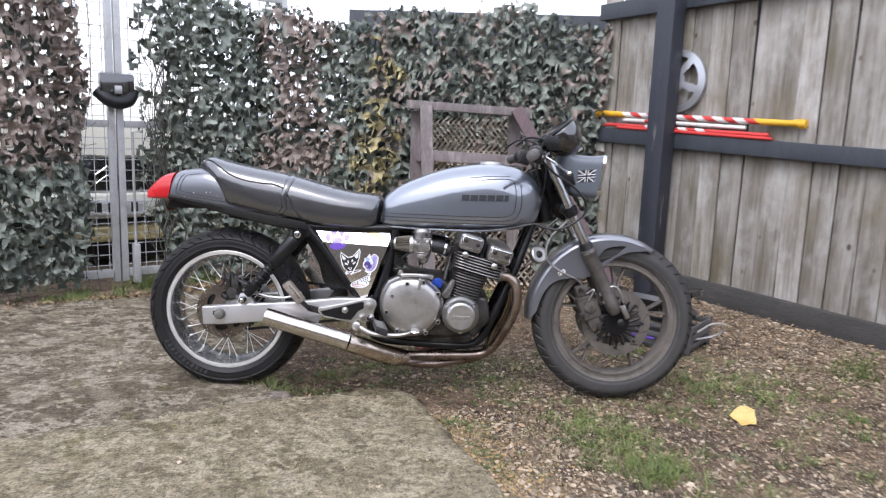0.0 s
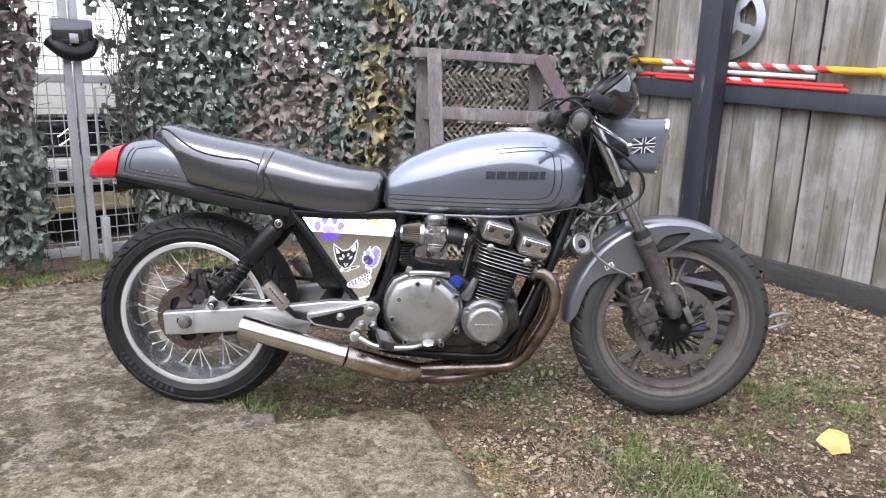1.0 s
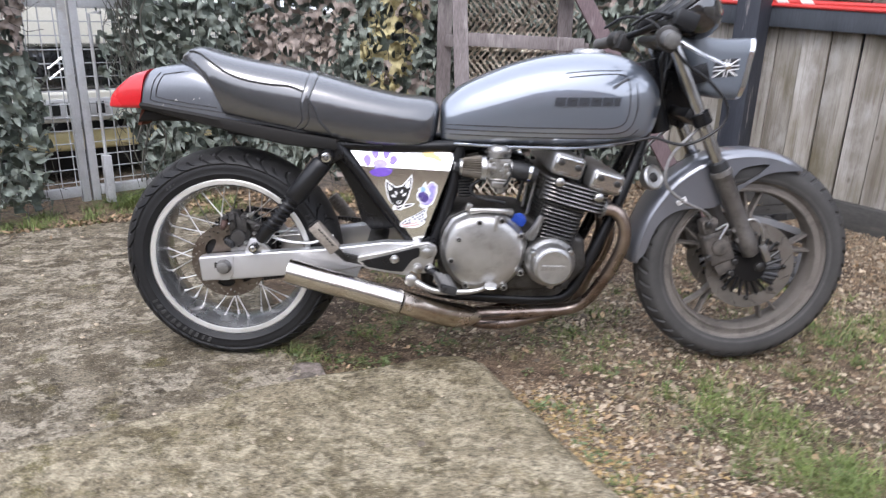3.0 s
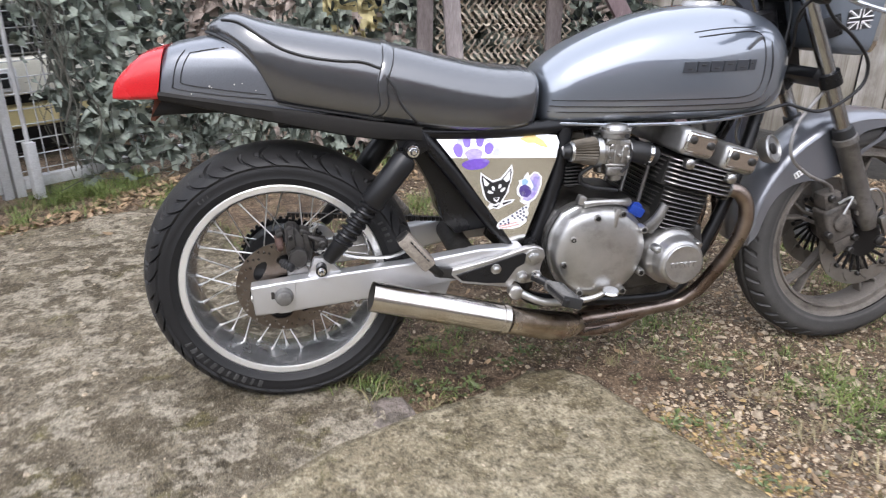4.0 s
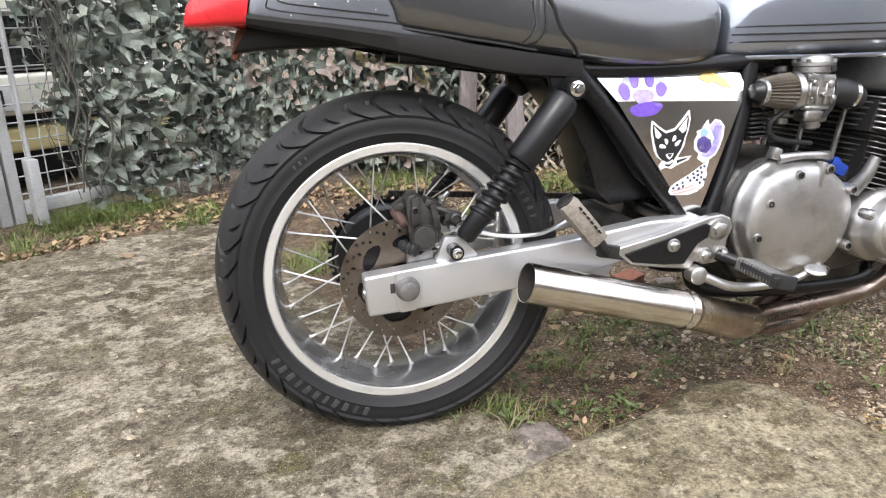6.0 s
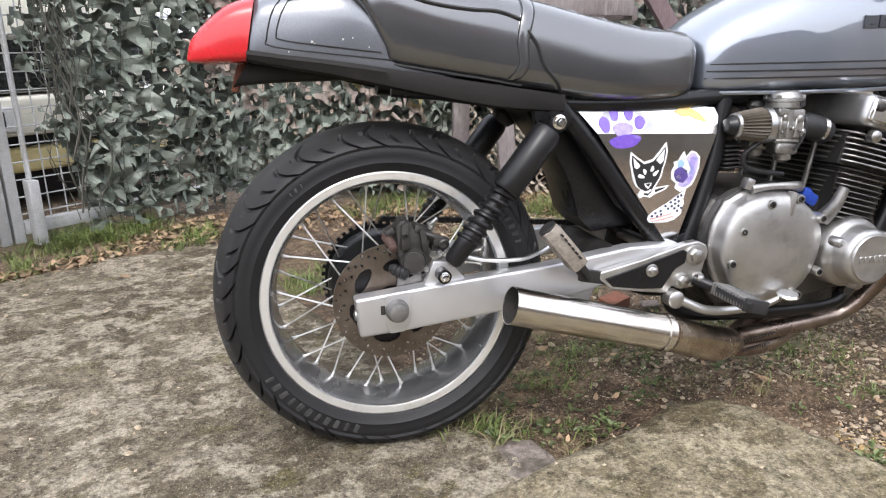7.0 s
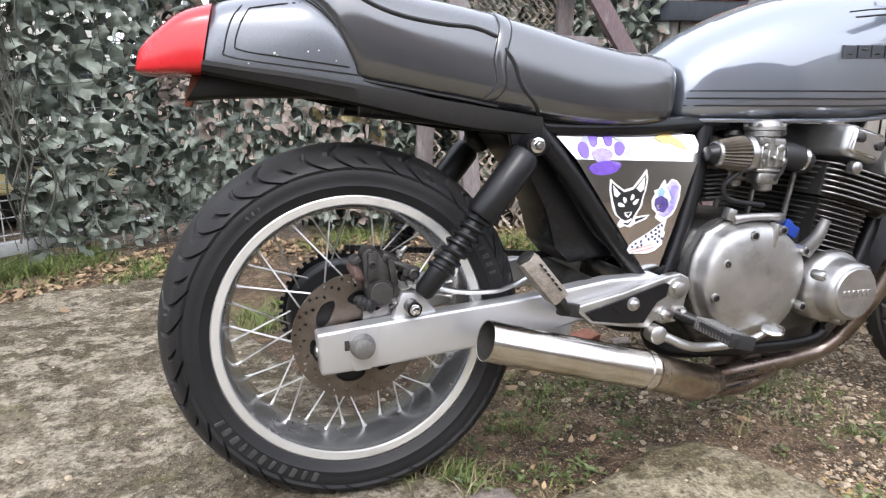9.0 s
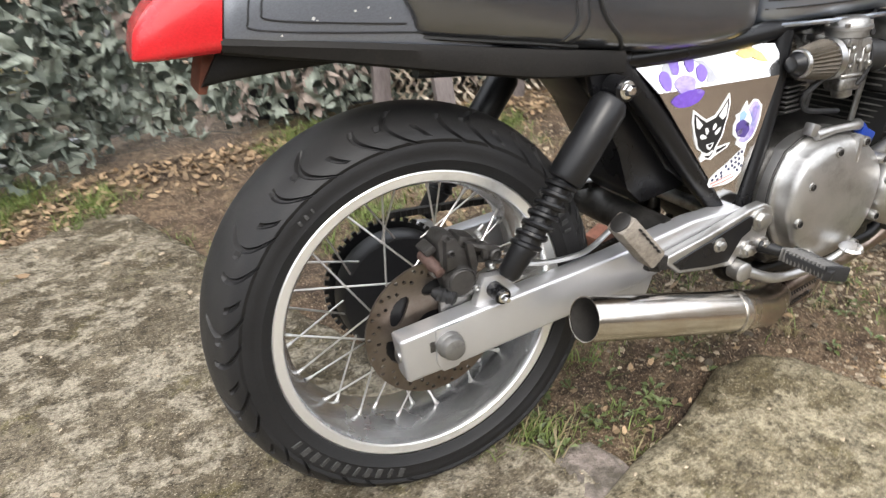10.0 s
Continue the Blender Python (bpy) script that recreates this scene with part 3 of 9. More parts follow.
# ---- ground ----
rng = random.Random(4)
ROOT_FENCE = V((2.24, 1.513, 0))
ALONG = V((0.643, -0.766, 0))
OUT = V((-0.766, -0.643, 0))
REAR_SLAB = [(-4.5, -0.35), (-1.04, 1.28), (-0.50, 1.57), (-0.40, 1.50), (0.156, 0.016), (0.285, -0.24), (0.25, -1.0), (-1.0, -2.6), (-4.5, -3.0)]
NEAR_SLAB = [(-2.6, -1.75), (-0.95, -0.87), (-0.30, -0.545), (-0.07, -0.41), (0.107, -0.285), (0.30, -0.21), (0.45, -0.165), (0.60, -0.085), (0.70, -0.085), (0.75, -0.14), (0.81, -0.265), (0.925, -0.56), (1.25, -1.35), (1.75, -2.6), (1.9, -4.2), (-2.6, -4.2)]


def inside(x, y, poly):
    hit = False
    for (x0, y0), (x1, y1) in zip(poly, poly[1:] + poly[:1]):
        if (y0 > y) != (y1 > y) and x < (x1 - x0) * (y - y0) / (y1 - y0) + x0:
            hit = not hit
    return hit


def rail_drop(s):
    return -0.045 * (s - 0.05)


def soil_height(x, y):
    """Uneven soil, banked up to the foot of the fence."""
    n = noise.noise((x * 1.3, y * 1.3, 3.0)) * 0.012 + noise.noise((x * 9, y * 9, 1.0)) * 0.006 + noise.noise((x * 30, y * 30, 5.0)) * 0.003
    base = -0.022
    if y > 1.2:
        base += min(0.03, (y - 1.2) * 0.04)
    q = V((x, y, 0)) - ROOT_FENCE
    t = max(0.0, min(1.0, (0.46 - q.dot(OUT)) / 0.44)) * max(0.0, min(1.0, (q.dot(ALONG) + 0.9) / 0.5))
    base += max(0.0, 0.150 + 1.1 * rail_drop(q.dot(ALONG))) * t * t * (3 - 2 * t)
    return base + n


def build_ground():
    xs = np.concatenate([[-400, -60, -15, -6], np.arange(-2.8, 3.601, 0.03), [6, 15, 60, 400]])
    ys = np.concatenate([[-400, -60, -15, -5], np.arange(-1.9, 3.001, 0.03), [6, 15, 60, 400]])
    verts, faces = [], []
    for y in ys:
        for x in xs:
            fine = -2.8 <= x <= 3.6 and -1.9 <= y <= 3.0
            z = soil_height(x, y) if fine else -0.03
            if fine and (inside(x, y, REAR_SLAB) or inside(x, y, NEAR_SLAB)):
                z = min(z, -0.03)
            verts.append((x, y, z))
    w = len(xs)
    for j in range(len(ys) - 1):
        for i in range(w - 1):
            faces.append((j * w + i, j * w + i + 1, (j + 1) * w + i + 1, (j + 1) * w + i))
    tagged(raw("ground", verts, faces, M_SOIL, sharp=80), "damp brown soil with gravel and moss", "ground", kind="structure")


build_ground()


def slab_relief(x, y):
    """Worn lumps and hollows of the concrete's face."""
    n = 0.5 + 0.55 * noise.noise((x * 7, y * 7, 4.0)) + 0.30 * noise.noise((x * 17, y * 17, 6.0)) + 0.16 * noise.noise((x * 42, y * 42, 9.0))
    return 0.013 * max(0.0, min(1.1, n)) ** 1.4


def ring_flat(edge, inset):
    """The outline drawn in by inset."""
    twice = sum(p[0] * q[1] - q[0] * p[1] for p, q in zip(edge, edge[1:] + edge[:1]))
    way = -1.0 if twice > 0 else 1.0
    out = []
    for i in range(0, len(edge), 3):
        (x0, y0), (x1, y1) = edge[i - 3], edge[(i + 3) % len(edge)]
        d = math.hypot(x1 - x0, y1 - y0) or 1.0
        out.append((edge[i][0] + (y1 - y0) / d * inset * way, edge[i][1] - (x1 - x0) / d * inset * way))
    return out


def slab(name, outline, top, mat, label, seed, wave):
    """A worn concrete slab with a ragged, rounded edge and an uneven face."""
    r = random.Random(seed)
    edge = []
    for a, b in zip(outline, outline[1:] + outline[:1]):
        d = math.dist(a, b)
        k = max(1, int(min(d, 4) / 0.035))
        for i in range(k):
            t = i / k
            x, y = a[0] + (b[0] - a[0]) * t, a[1] + (b[1] - a[1]) * t
            j = wave * (noise.noise((x * 6, y * 6, seed)) + 0.6 * noise.noise((x * 22, y * 22, seed)))
            edge.append((x + j, y + j * 0.7))
    bm = bmesh.new()
    cx, cy = sum(p[0] for p in edge) / len(edge), sum(p[1] for p in edge) / len(edge)

    def ring(inset, z, rough):
        out = []
        for i, (x, y) in enumerate(edge):
            x0, y0 = edge[i - 1]
            x1, y1 = edge[(i + 1) % len(edge)]
            n = V((y1 - y0, x0 - x1, 0))
            n = n.normalized() if n.length else V((0, 0, 0))
            q = V((x, y, 0)) + n * inset * area
            out.append((q.x, q.y, z + rough * noise.noise((x * 14, y * 14, 8.0))))
        return out

    area = 1.0
    twice = sum(p[0] * q[1] - q[0] * p[1] for p, q in zip(edge, edge[1:] + edge[:1]))
    area = -1.0 if twice > 0 else 1.0
    step = 0.018
    grid = {}

    def corner(i, j):
        if (i, j) not in grid:
            x, y = i * step, j * step
            grid[i, j] = bm.verts.new((x, y, top + 0.0008 + slab_relief(x, y)))
        return grid[i, j]

    small = [(x, y) for x, y in ring_flat(edge, 0.035)]
    for i in range(int(-2.3 / step), int(1.25 / step)):
        for j in range(int(-1.5 / step), int(1.5 / step)):
            if inside((i + 0.5) * step, (j + 0.5) * step, small):
                bm.faces.new((corner(i, j), corner(i + 1, j), corner(i + 1, j + 1), corner(i, j + 1)))
    loft(bm, [ring(-0.012, -0.06, 0), ring(-0.004, top - 0.022, 0.002), ring(0.006, top - 0.007, 0.003), ring(0.028, top, 0.002)], (False, True))
    ob = part(name, bm, mat, sharp=60)
    for f in ob.data.polygons:
        if len(f.vertices) > 8:
            f.use_smooth = False
    return tagged(ob, label, "concrete slab", kind="structure")


slab("pavement", REAR_SLAB, 0.0, M_CONCRETE, "stained grey concrete slab with lichen and moss", 3, 0.010)
slab("pavement_step", NEAR_SLAB, 0.022, M_CONCRETE_B, "pale worn concrete slab with a crumbling rounded edge", 9, 0.014)


def surface(x, y):
    if inside(x, y, NEAR_SLAB):
        return 0.023 + slab_relief(x, y)
    if inside(x, y, REAR_SLAB):
        return 0.001 + slab_relief(x, y)
    return soil_height(x, y)


ICO_V = [V(v).normalized() for v in ((0, 1, 1.618), (0, -1, 1.618), (0, 1, -1.618), (0, -1, -1.618), (1, 1.618, 0), (-1, 1.618, 0), (1, -1.618, 0), (-1, -1.618, 0), (1.618, 0, 1), (-1.618, 0, 1), (1.618, 0, -1), (-1.618, 0, -1))]
ICO_F = [(0, 1, 8), (0, 8, 4), (0, 4, 5), (0, 5, 9), (0, 9, 1), (1, 6, 8), (8, 6, 10), (8, 10, 4), (4, 10, 2), (4, 2, 5), (5, 2, 11), (5, 11, 9), (9, 11, 7), (9, 7, 1), (1, 7, 6), (3, 6, 7), (3, 7, 11), (3, 11, 2), (3, 2, 10), (3, 10, 6)]


OCT_V = [V(v) for v in ((1, 0, 0), (-1, 0, 0), (0, 1, 0), (0, -1, 0), (0, 0, 1), (0, 0, -1))]
OCT_F = [(0, 2, 4), (2, 1, 4), (1, 3, 4), (3, 0, 4), (2, 0, 5), (1, 2, 5), (3, 1, 5), (0, 3, 5)]


def scatter_gravel():
    verts, faces = [], []

    def stone(x, y, s):
        m = pose(x, y, surface(x, y) + s * 0.12, rng.uniform(-25, 25), rng.uniform(-25, 25), rng.uniform(0, 360)) @ Matrix.Diagonal((s * rng.uniform(0.8, 1.4), s * rng.uniform(0.6, 1.0), s * rng.uniform(0.3, 0.6), 1))
        o = len(verts)
        vs, fs = (ICO_V, ICO_F) if s > 0.0065 else (OCT_V, OCT_F)
        verts.extend(m @ (v * rng.uniform(0.75, 1.2)) for v in vs)
        faces.extend((a + o, b + o, c + o) for a, b, c in fs)

    made = 0
    while made < 46000:
        x, y = rng.uniform(0.1, 3.1), rng.uniform(-1.5, 2.0)
        if inside(x, y, NEAR_SLAB) or inside(x, y, REAR_SLAB) or (V((x, y, 0)) - ROOT_FENCE).dot(OUT) < -0.02:
            continue
        dense = 0.55 + 0.9 * noise.noise((x * 1.8, y * 1.8, 11.0)) + (0.75 if 0.75 < x < 1.45 and y < -0.2 else 0) - (0.3 if y > 1.0 and x < 1.4 else 0) - (0.42 if -0.15 < y < 0.6 and x < 1.0 else 0)
        if rng.random() > dense:
            continue
        stone(x, y, min(0.016, 0.0020 + rng.expovariate(1 / 0.0021)))
        made += 1
    for k in range(9000):
        q = ROOT_FENCE + ALONG * rng.uniform(-0.6, 2.4) + OUT * (0.03 + abs(rng.gauss(0, 0.30)))
        if not inside(q.x, q.y, NEAR_SLAB):
            stone(q.x, q.y, min(0.013, 0.0025 + rng.expovariate(1 / 0.0024)))
    for k in range(1000):
        x, y = rng.uniform(-2.2, 0.9), rng.uniform(-1.3, 1.5)
        if inside(x, y, REAR_SLAB) or inside(x, y, NEAR_SLAB):
            stone(x, y, min(0.013, 0.003 + rng.expovariate(1 / 0.0020)))
    coarse = len(verts), len(faces)
    for k in range(7000):
        t = rng.random()
        x, y = 0.80 + 0.62 * t + abs(rng.gauss(0, 0.13)), -0.24 - 1.5 * t + rng.gauss(0, 0.03)
        if not inside(x, y, NEAR_SLAB):
            stone(x, y, min(0.009, 0.0022 + rng.expovariate(1 / 0.0016)))
    grit = verts[coarse[0]:], [tuple(i - coarse[0] for i in f) for f in faces[coarse[1]:]]
    del verts[coarse[0]:], faces[coarse[1]:]
    tagged(raw("fine_gravel", *grit, M_GRIT, sharp=0), "golden brown fine gravel along the concrete edge", "gravel", kind="stuff")
    tagged(raw("gravel", verts, faces, M_PEBBLE, sharp=0), "mixed brown and white flint gravel on soil", "gravel", kind="stuff")


scatter_gravel()


def scatter_litter():
    """Dry leaves and chips, thick along the foot of the net, thin elsewhere."""
    verts, faces = [], []

    def leaf(x, y, s):
        m = pose(x, y, surface(x, y) + 0.006 + rng.random() * 0.012, rng.uniform(-35, 35), rng.uniform(-35, 35), rng.uniform(0, 360))
        o, c = len(verts), rng.uniform(-0.3, 0.5) * s
        for q in ((-s, 0, c), (-0.3 * s, -0.5 * s, 0), (0.5 * s, -0.35 * s, 0), (s, 0, c), (0.4 * s, 0.45 * s, 0), (-0.4 * s, 0.42 * s, 0)):
            verts.append(m @ V(q))
        faces.extend(((o, o + 1, o + 5), (o + 1, o + 2, o + 4, o + 5), (o + 2, o + 3, o + 4)))

    for k in range(2600):
        u = rng.random()
        x = -2.2 + 4.2 * u
        foot = 1.95 if x > -0.45 else 1.95 + (x + 0.45) * 0.87
        y = foot - abs(rng.gauss(0.06, 0.16))
        if inside(x, y, REAR_SLAB) and rng.random() < 0.85:
            continue
        leaf(x, y, rng.uniform(0.008, 0.022))
    for k in range(7500):
        x, y = rng.uniform(0.3, 3.0), rng.uniform(-1.3, 1.8)
        if not inside(x, y, NEAR_SLAB) and not inside(x, y, REAR_SLAB) and (V((x, y, 0)) - ROOT_FENCE).dot(OUT) > 0.02:
            leaf(x, y, min(0.018, 0.003 + rng.expovariate(1 / 0.0034)))
    for k in range(2600):
        q = ROOT_FENCE + ALONG * rng.uniform(-0.5, 2.0) + OUT * abs(rng.gauss(0.10, 0.28))
        if q.x < 3.1 and (q - ROOT_FENCE).dot(OUT) > 0.06 and not inside(q.x, q.y, NEAR_SLAB):
            leaf(q.x, q.y, min(0.018, 0.003 + rng.expovariate(1 / 0.0036)))
    tagged(raw("leaf_litter", verts, faces, M_LITTER, sharp=0), "dry brown fallen leaves heaped below the net", "fallen leaves", kind="stuff")


scatter_litter()


def grow_grass(name, mat, label, patches, seed):
    """Patches: x, y, spread, blades, height."""
    r = random.Random(seed)
    verts, faces = [], []
    for px, py, spread, count, tall in patches:
        tufts = [(px + r.gauss(0, spread), py + r.gauss(0, spread * 0.8), r.uniform(0.008, 0.035), r.uniform(0.5, 1.25)) for k in range(max(3, count // 22))]
        for k in range(count):
            tx, ty, wide, lush = r.choice(tufts)
            x, y = tx + r.gauss(0, wide), ty + r.gauss(0, wide)
            if inside(x, y, NEAR_SLAB) or (V((x, y, 0)) - ROOT_FENCE).dot(OUT) < 0.01:
                continue
            h = tall * lush * r.uniform(0.35, 1.1)
            a, lean = r.uniform(0, 6.28), h * r.uniform(0.4, 1.9)
            d, s = V((math.cos(a), math.sin(a), 0)), V((-math.sin(a), math.cos(a), 0)) * r.uniform(0.0008, 0.0019)
            b = V((x, y, surface(x, y) - 0.004))
            o = len(verts)
            mid, tip = b + d * lean * 0.35 + V((0, 0, h * 0.65)), b + d * lean + V((0, 0, h * 0.9))
            verts.extend((b - s, b + s, mid + s * 0.8, mid - s * 0.8, tip))
            faces.extend(((o, o + 1, o + 2, o + 3), (o + 3, o + 2, o + 4)))
    tagged(raw(name, verts, faces, mat, sharp=0), label, "grass", kind="stuff")


GREEN = [(1.47, -0.40, 0.075, 950, 0.040), (1.55, -0.62, 0.08, 1200, 0.045), (1.40, -0.24, 0.08, 420, 0.032), (2.07, 0.15, 0.17, 1400, 0.036), (2.3, 0.02, 0.14, 500, 0.035), (2.0, 0.55, 0.12, 350, 0.035), (2.75, 0.35, 0.10, 500, 0.05), (2.5, -0.25, 0.12, 420, 0.04), (2.2, -0.55, 0.14, 300, 0.035), (1.75, -0.9, 0.14, 420, 0.04),
         (-1.25, 1.32, 0.10, 500, 0.055), (-0.48, 1.66, 0.08, 420, 0.05), (-0.95, 1.70, 0.10, 1700, 0.075), (-0.78, 1.80, 0.09, 700, 0.065), (-1.06, 1.45, 0.06, 200, 0.05), (-0.60, 1.50, 0.06, 160, 0.03), (0.33, 1.88, 0.10, 700, 0.07), (-0.08, 1.0, 0.10, 500, 0.05), (1.03, 1.68, 0.10, 700, 0.06), (0.60, 0.20, 0.09, 220, 0.03), (0.92, 0.15, 0.10, 240, 0.03), (1.13, 0.10, 0.08, 200, 0.035), (0.40, 0.30, 0.08, 160, 0.03), (-1.5, 1.25, 0.12, 260, 0.045), (0.25, 1.05, 0.14, 700, 0.055), (0.62, 1.25, 0.14, 700, 0.055), (0.95, 1.45, 0.16, 700, 0.055), (0.75, 0.75, 0.14, 400, 0.04), (1.15, 0.35, 0.12, 450, 0.042), (0.62, 0.32, 0.12, 260, 0.035), (0.40, 0.12, 0.07, 160, 0.03), (0.19, -0.06, 0.035, 130, 0.042), (0.33, -0.10, 0.04, 120, 0.03), (0.98, -0.35, 0.06, 130, 0.022), (1.05, -0.7, 0.06, 200, 0.025), (1.62, 0.5, 0.16, 400, 0.035), (1.2, -0.05, 0.12, 260, 0.024), (1.75, -0.12, 0.12, 300, 0.028), (1.9, 0.35, 0.2, 300, 0.03)]
DRY = [(0.18, -0.08, 0.035, 40, 0.06), (0.36, -0.12, 0.05, 60, 0.03), (1.30, -0.2, 0.12, 240, 0.03), (1.95, 0.1, 0.25, 500, 0.035), (1.45, -0.45, 0.15, 420, 0.04), (2.05, 0.15, 0.2, 400, 0.035), (2.2, 0.4, 0.3, 400, 0.03), (0.6, 1.1, 0.3, 500, 0.05), (-0.9, 1.7, 0.2, 260, 0.05), (0.9, 0.3, 0.25, 260, 0.03)]
grow_grass("grass", M_GRASS, "short green grass tufts growing through gravel", GREEN, 5)
grow_grass("dry_grass", M_STRAW, "straw-coloured dry grass stems on soil", DRY, 6)


def weeds():
    """Low broad-leaved weeds in rosettes and moss clumps between the slabs and on the soil."""
    r = random.Random(21)
    verts, faces = [], []
    spots = [(0.20, -0.06, 0.07, 9), (0.36, -0.02, 0.10, 14), (0.30, 0.10, 0.10, 8), (0.52, 0.05, 0.12, 10), (0.45, -0.10, 0.06, 7), (0.66, 0.10, 0.12, 8), (0.95, -0.02, 0.14, 8), (1.15, -0.12, 0.12, 8), (1.0, -0.55, 0.10, 12), (0.93, -0.35, 0.06, 8), (1.3, -0.25, 0.15, 10), (1.7, -0.1, 0.2, 14), (2.0, 0.2, 0.2, 14), (1.9, -0.5, 0.2, 10), (0.3, 0.8, 0.25, 14), (-0.95, 1.45, 0.12, 10), (0.8, 1.0, 0.3, 14)]
    for px, py, spread, count in spots:
        for k in range(count):
            x, y = px + r.gauss(0, spread * 0.6), py + r.gauss(0, spread * 0.6)
            if inside(x, y, NEAR_SLAB) or (V((x, y, 0)) - ROOT_FENCE).dot(OUT) < 0.03:
                continue
            z = surface(x, y)
            for q in range(r.randint(5, 11)):
                a, s_ = r.uniform(0, 6.28), r.uniform(0.006, 0.016)
                d, w = V((math.cos(a), math.sin(a), r.uniform(0.1, 0.9))).normalized(), V((-math.sin(a), math.cos(a), 0))
                b = V((x, y, z)) + d * s_ * r.uniform(0, 0.9)
                o = len(verts)
                verts.extend((b, b + d * s_ * 0.7 + w * s_ * 0.38 + V((0, 0, 0.002)), b + d * s_ * 1.5 - V((0, 0, s_ * 0.3)), b + d * s_ * 0.7 - w * s_ * 0.38 + V((0, 0, 0.002))))
                faces.append((o, o + 1, o + 2, o + 3))
    tagged(raw("weeds", verts, faces, M_WEED, sharp=0), "small broad-leaved green weeds on damp soil", "weeds", kind="stuff")


weeds()


# ---- fence ----
def fence_point(s, out, z):
    p = ROOT_FENCE + ALONG * s + OUT * out
    return V((p.x, p.y, z))


def fence_bar(name, s0, s1, out0, out1, z0, z1, mat, parent, sag):
    bm = bmesh.new()
    a, b = fence_point(s0, (out0 + out1) / 2, (z0 + z1) / 2 + sag * rail_drop(s0)), fence_point(s1, (out0 + out1) / 2, (z0 + z1) / 2 + sag * rail_drop(s1))
    beam(bm, a, b, out1 - out0, z1 - z0, 0.005)
    return part(name, bm, mat, parent)


def build_fence():
    fence = thing("wall_fence", "tall fence of grey weathered boards with black-stained rails", "fence")
    fence["kind"] = "structure"
    fence_bar("rail", -0.60, 3.2, -0.005, 0.045, 0.992, 1.082, M_STAIN, fence, 1.0)
    fence_bar("rail", -0.60, 3.2, -0.005, 0.045, 1.80, 1.90, M_STAIN, fence, -0.5)
    fence_bar("gravel_board", -0.60, 3.2, -0.005, 0.045, 0.116, 0.243, M_KICK, fence, 1.1)
    # added dark sheet, standing in for shade in the gaps between boards
    bm = bmesh.new()
    beam(bm, fence_point(-0.60, -0.052, 0.98), fence_point(3.2, -0.052, 0.98), 0.008, 1.7, 0.001)
    part("backing", bm, M_STAIN, fence)
    return fence


FENCE = build_fence()


def fence_post(s):
    bm = bmesh.new()
    p = fence_point(s, 0.107, 0.98)
    beam(bm, (p.x, p.y, -0.2), (p.x + 0.006, p.y, 2.05), 0.122, 0.118, 0.007, up=(0.643, -0.766, 0))
    part("post", bm, M_PEEL, FENCE, "black-stained post with peeling paint")


fence_post(-0.045)
fence_post(1.95)


# ---- netting, gate and the vehicle behind ----
GATE_A, GATE_B = V((-2.75, 0.26, 0)), V((-0.45, 2.15, 0))
NET_END = V((1.90, 2.00, 0))


def net_point(u, z, off=0.0):
    """u in metres along the net's foot from its far left end."""
    la = (GATE_B - GATE_A).length
    if u < la:
        a, b, t = GATE_A, GATE_B, u / la
    else:
        a, b, t = GATE_B, NET_END, (u - la) / (NET_END - GATE_B).length
    d = (b - a).normalized()
    n = V((d.y, -d.x, 0))
    wave = 0.03 * math.sin(u * 5.1) + 0.022 * math.sin(u * 11.7 + z * 2) + 0.015 * math.sin(u * 23 + z * 3)
    return a + (b - a) * t + n * (off + 0.055 + wave) + V((0, 0, z)), d, n


LA = (GATE_B - GATE_A).length
LN = LA + (NET_END - GATE_B).length
U_POST = (V((-1.178, 1.628, 0)) - GATE_A).length


def net_top(u):
    return 1.80 + 0.05 * math.sin(u * 3.1) + 0.03 * math.sin(u * 8.3)


def net_colour(u, z):
    """Which dyed cloth the net carries here: olive 0, dark green 1, brown 2, mustard 3."""
    w = noise.noise((u * 2.2, z * 2.2, 2.0)) * 0.16 + rng.gauss(0, 0.04)
    x = u - LA
    if x < -1.05:
        return 2 if z + w > 0.72 else (1 if rng.random() < 0.3 else 0)
    if x > 1.02 + w:
        return 2 if rng.random() < (0.20 if z > 1.1 else 0.12) else (0 if rng.random() < 0.85 else 1)
    if 0.70 < x + w < 1.03:
        return 3 if 0.50 < z < 1.70 and rng.random() < 0.66 else 2 if rng.random() < 0.6 else 0
    if 0.08 < x + w < 0.50 and z + w > 0.72:
        return 2 if rng.random() < 0.93 else 0
    if x + w > 0.25 and z < 0.7:
        return 2 if rng.random() < 0.35 else (0 if rng.random() < 0.6 else 1)
    return 0 if rng.random() < 0.78 else 1


def net_open(u, z):
    """How much cloth is missing."""
    x = u - U_POST
    if -0.19 < x + 0.03 * math.sin(z * 9) < 0.075 + 0.02 * math.sin(z * 7 + 1):
        return 1.0
    right = 0.245 + 0.03 * math.sin(z * 11)
    if 0 < x < right:
        return 1.0 if z < 0.42 else 0.72
    return 0.0


def hole_grid(pu, pz, seed):
    """Centres, half sizes and tilts of the cuts in a cloth sheet, row by row in a stagger."""
    r = random.Random(seed)
    rows = []
    for j in range(int(2.0 / pz) + 2):
        row = []
        for i in range(int(LN / pu) + 3):
            u = (i - 0.5 + 0.5 * (j % 2)) * pu + r.gauss(0, 0.20 * pu)
            z = (j - 0.3) * pz + r.gauss(0, 0.20 * pz)
            row.append((u, z, pu * r.uniform(0.26, 0.45), pz * r.uniform(0.36, 0.58), r.gauss(0.15, 0.55), r.uniform(-1.0, 1.0), r.random()))
        rows.append(row)
    return rows


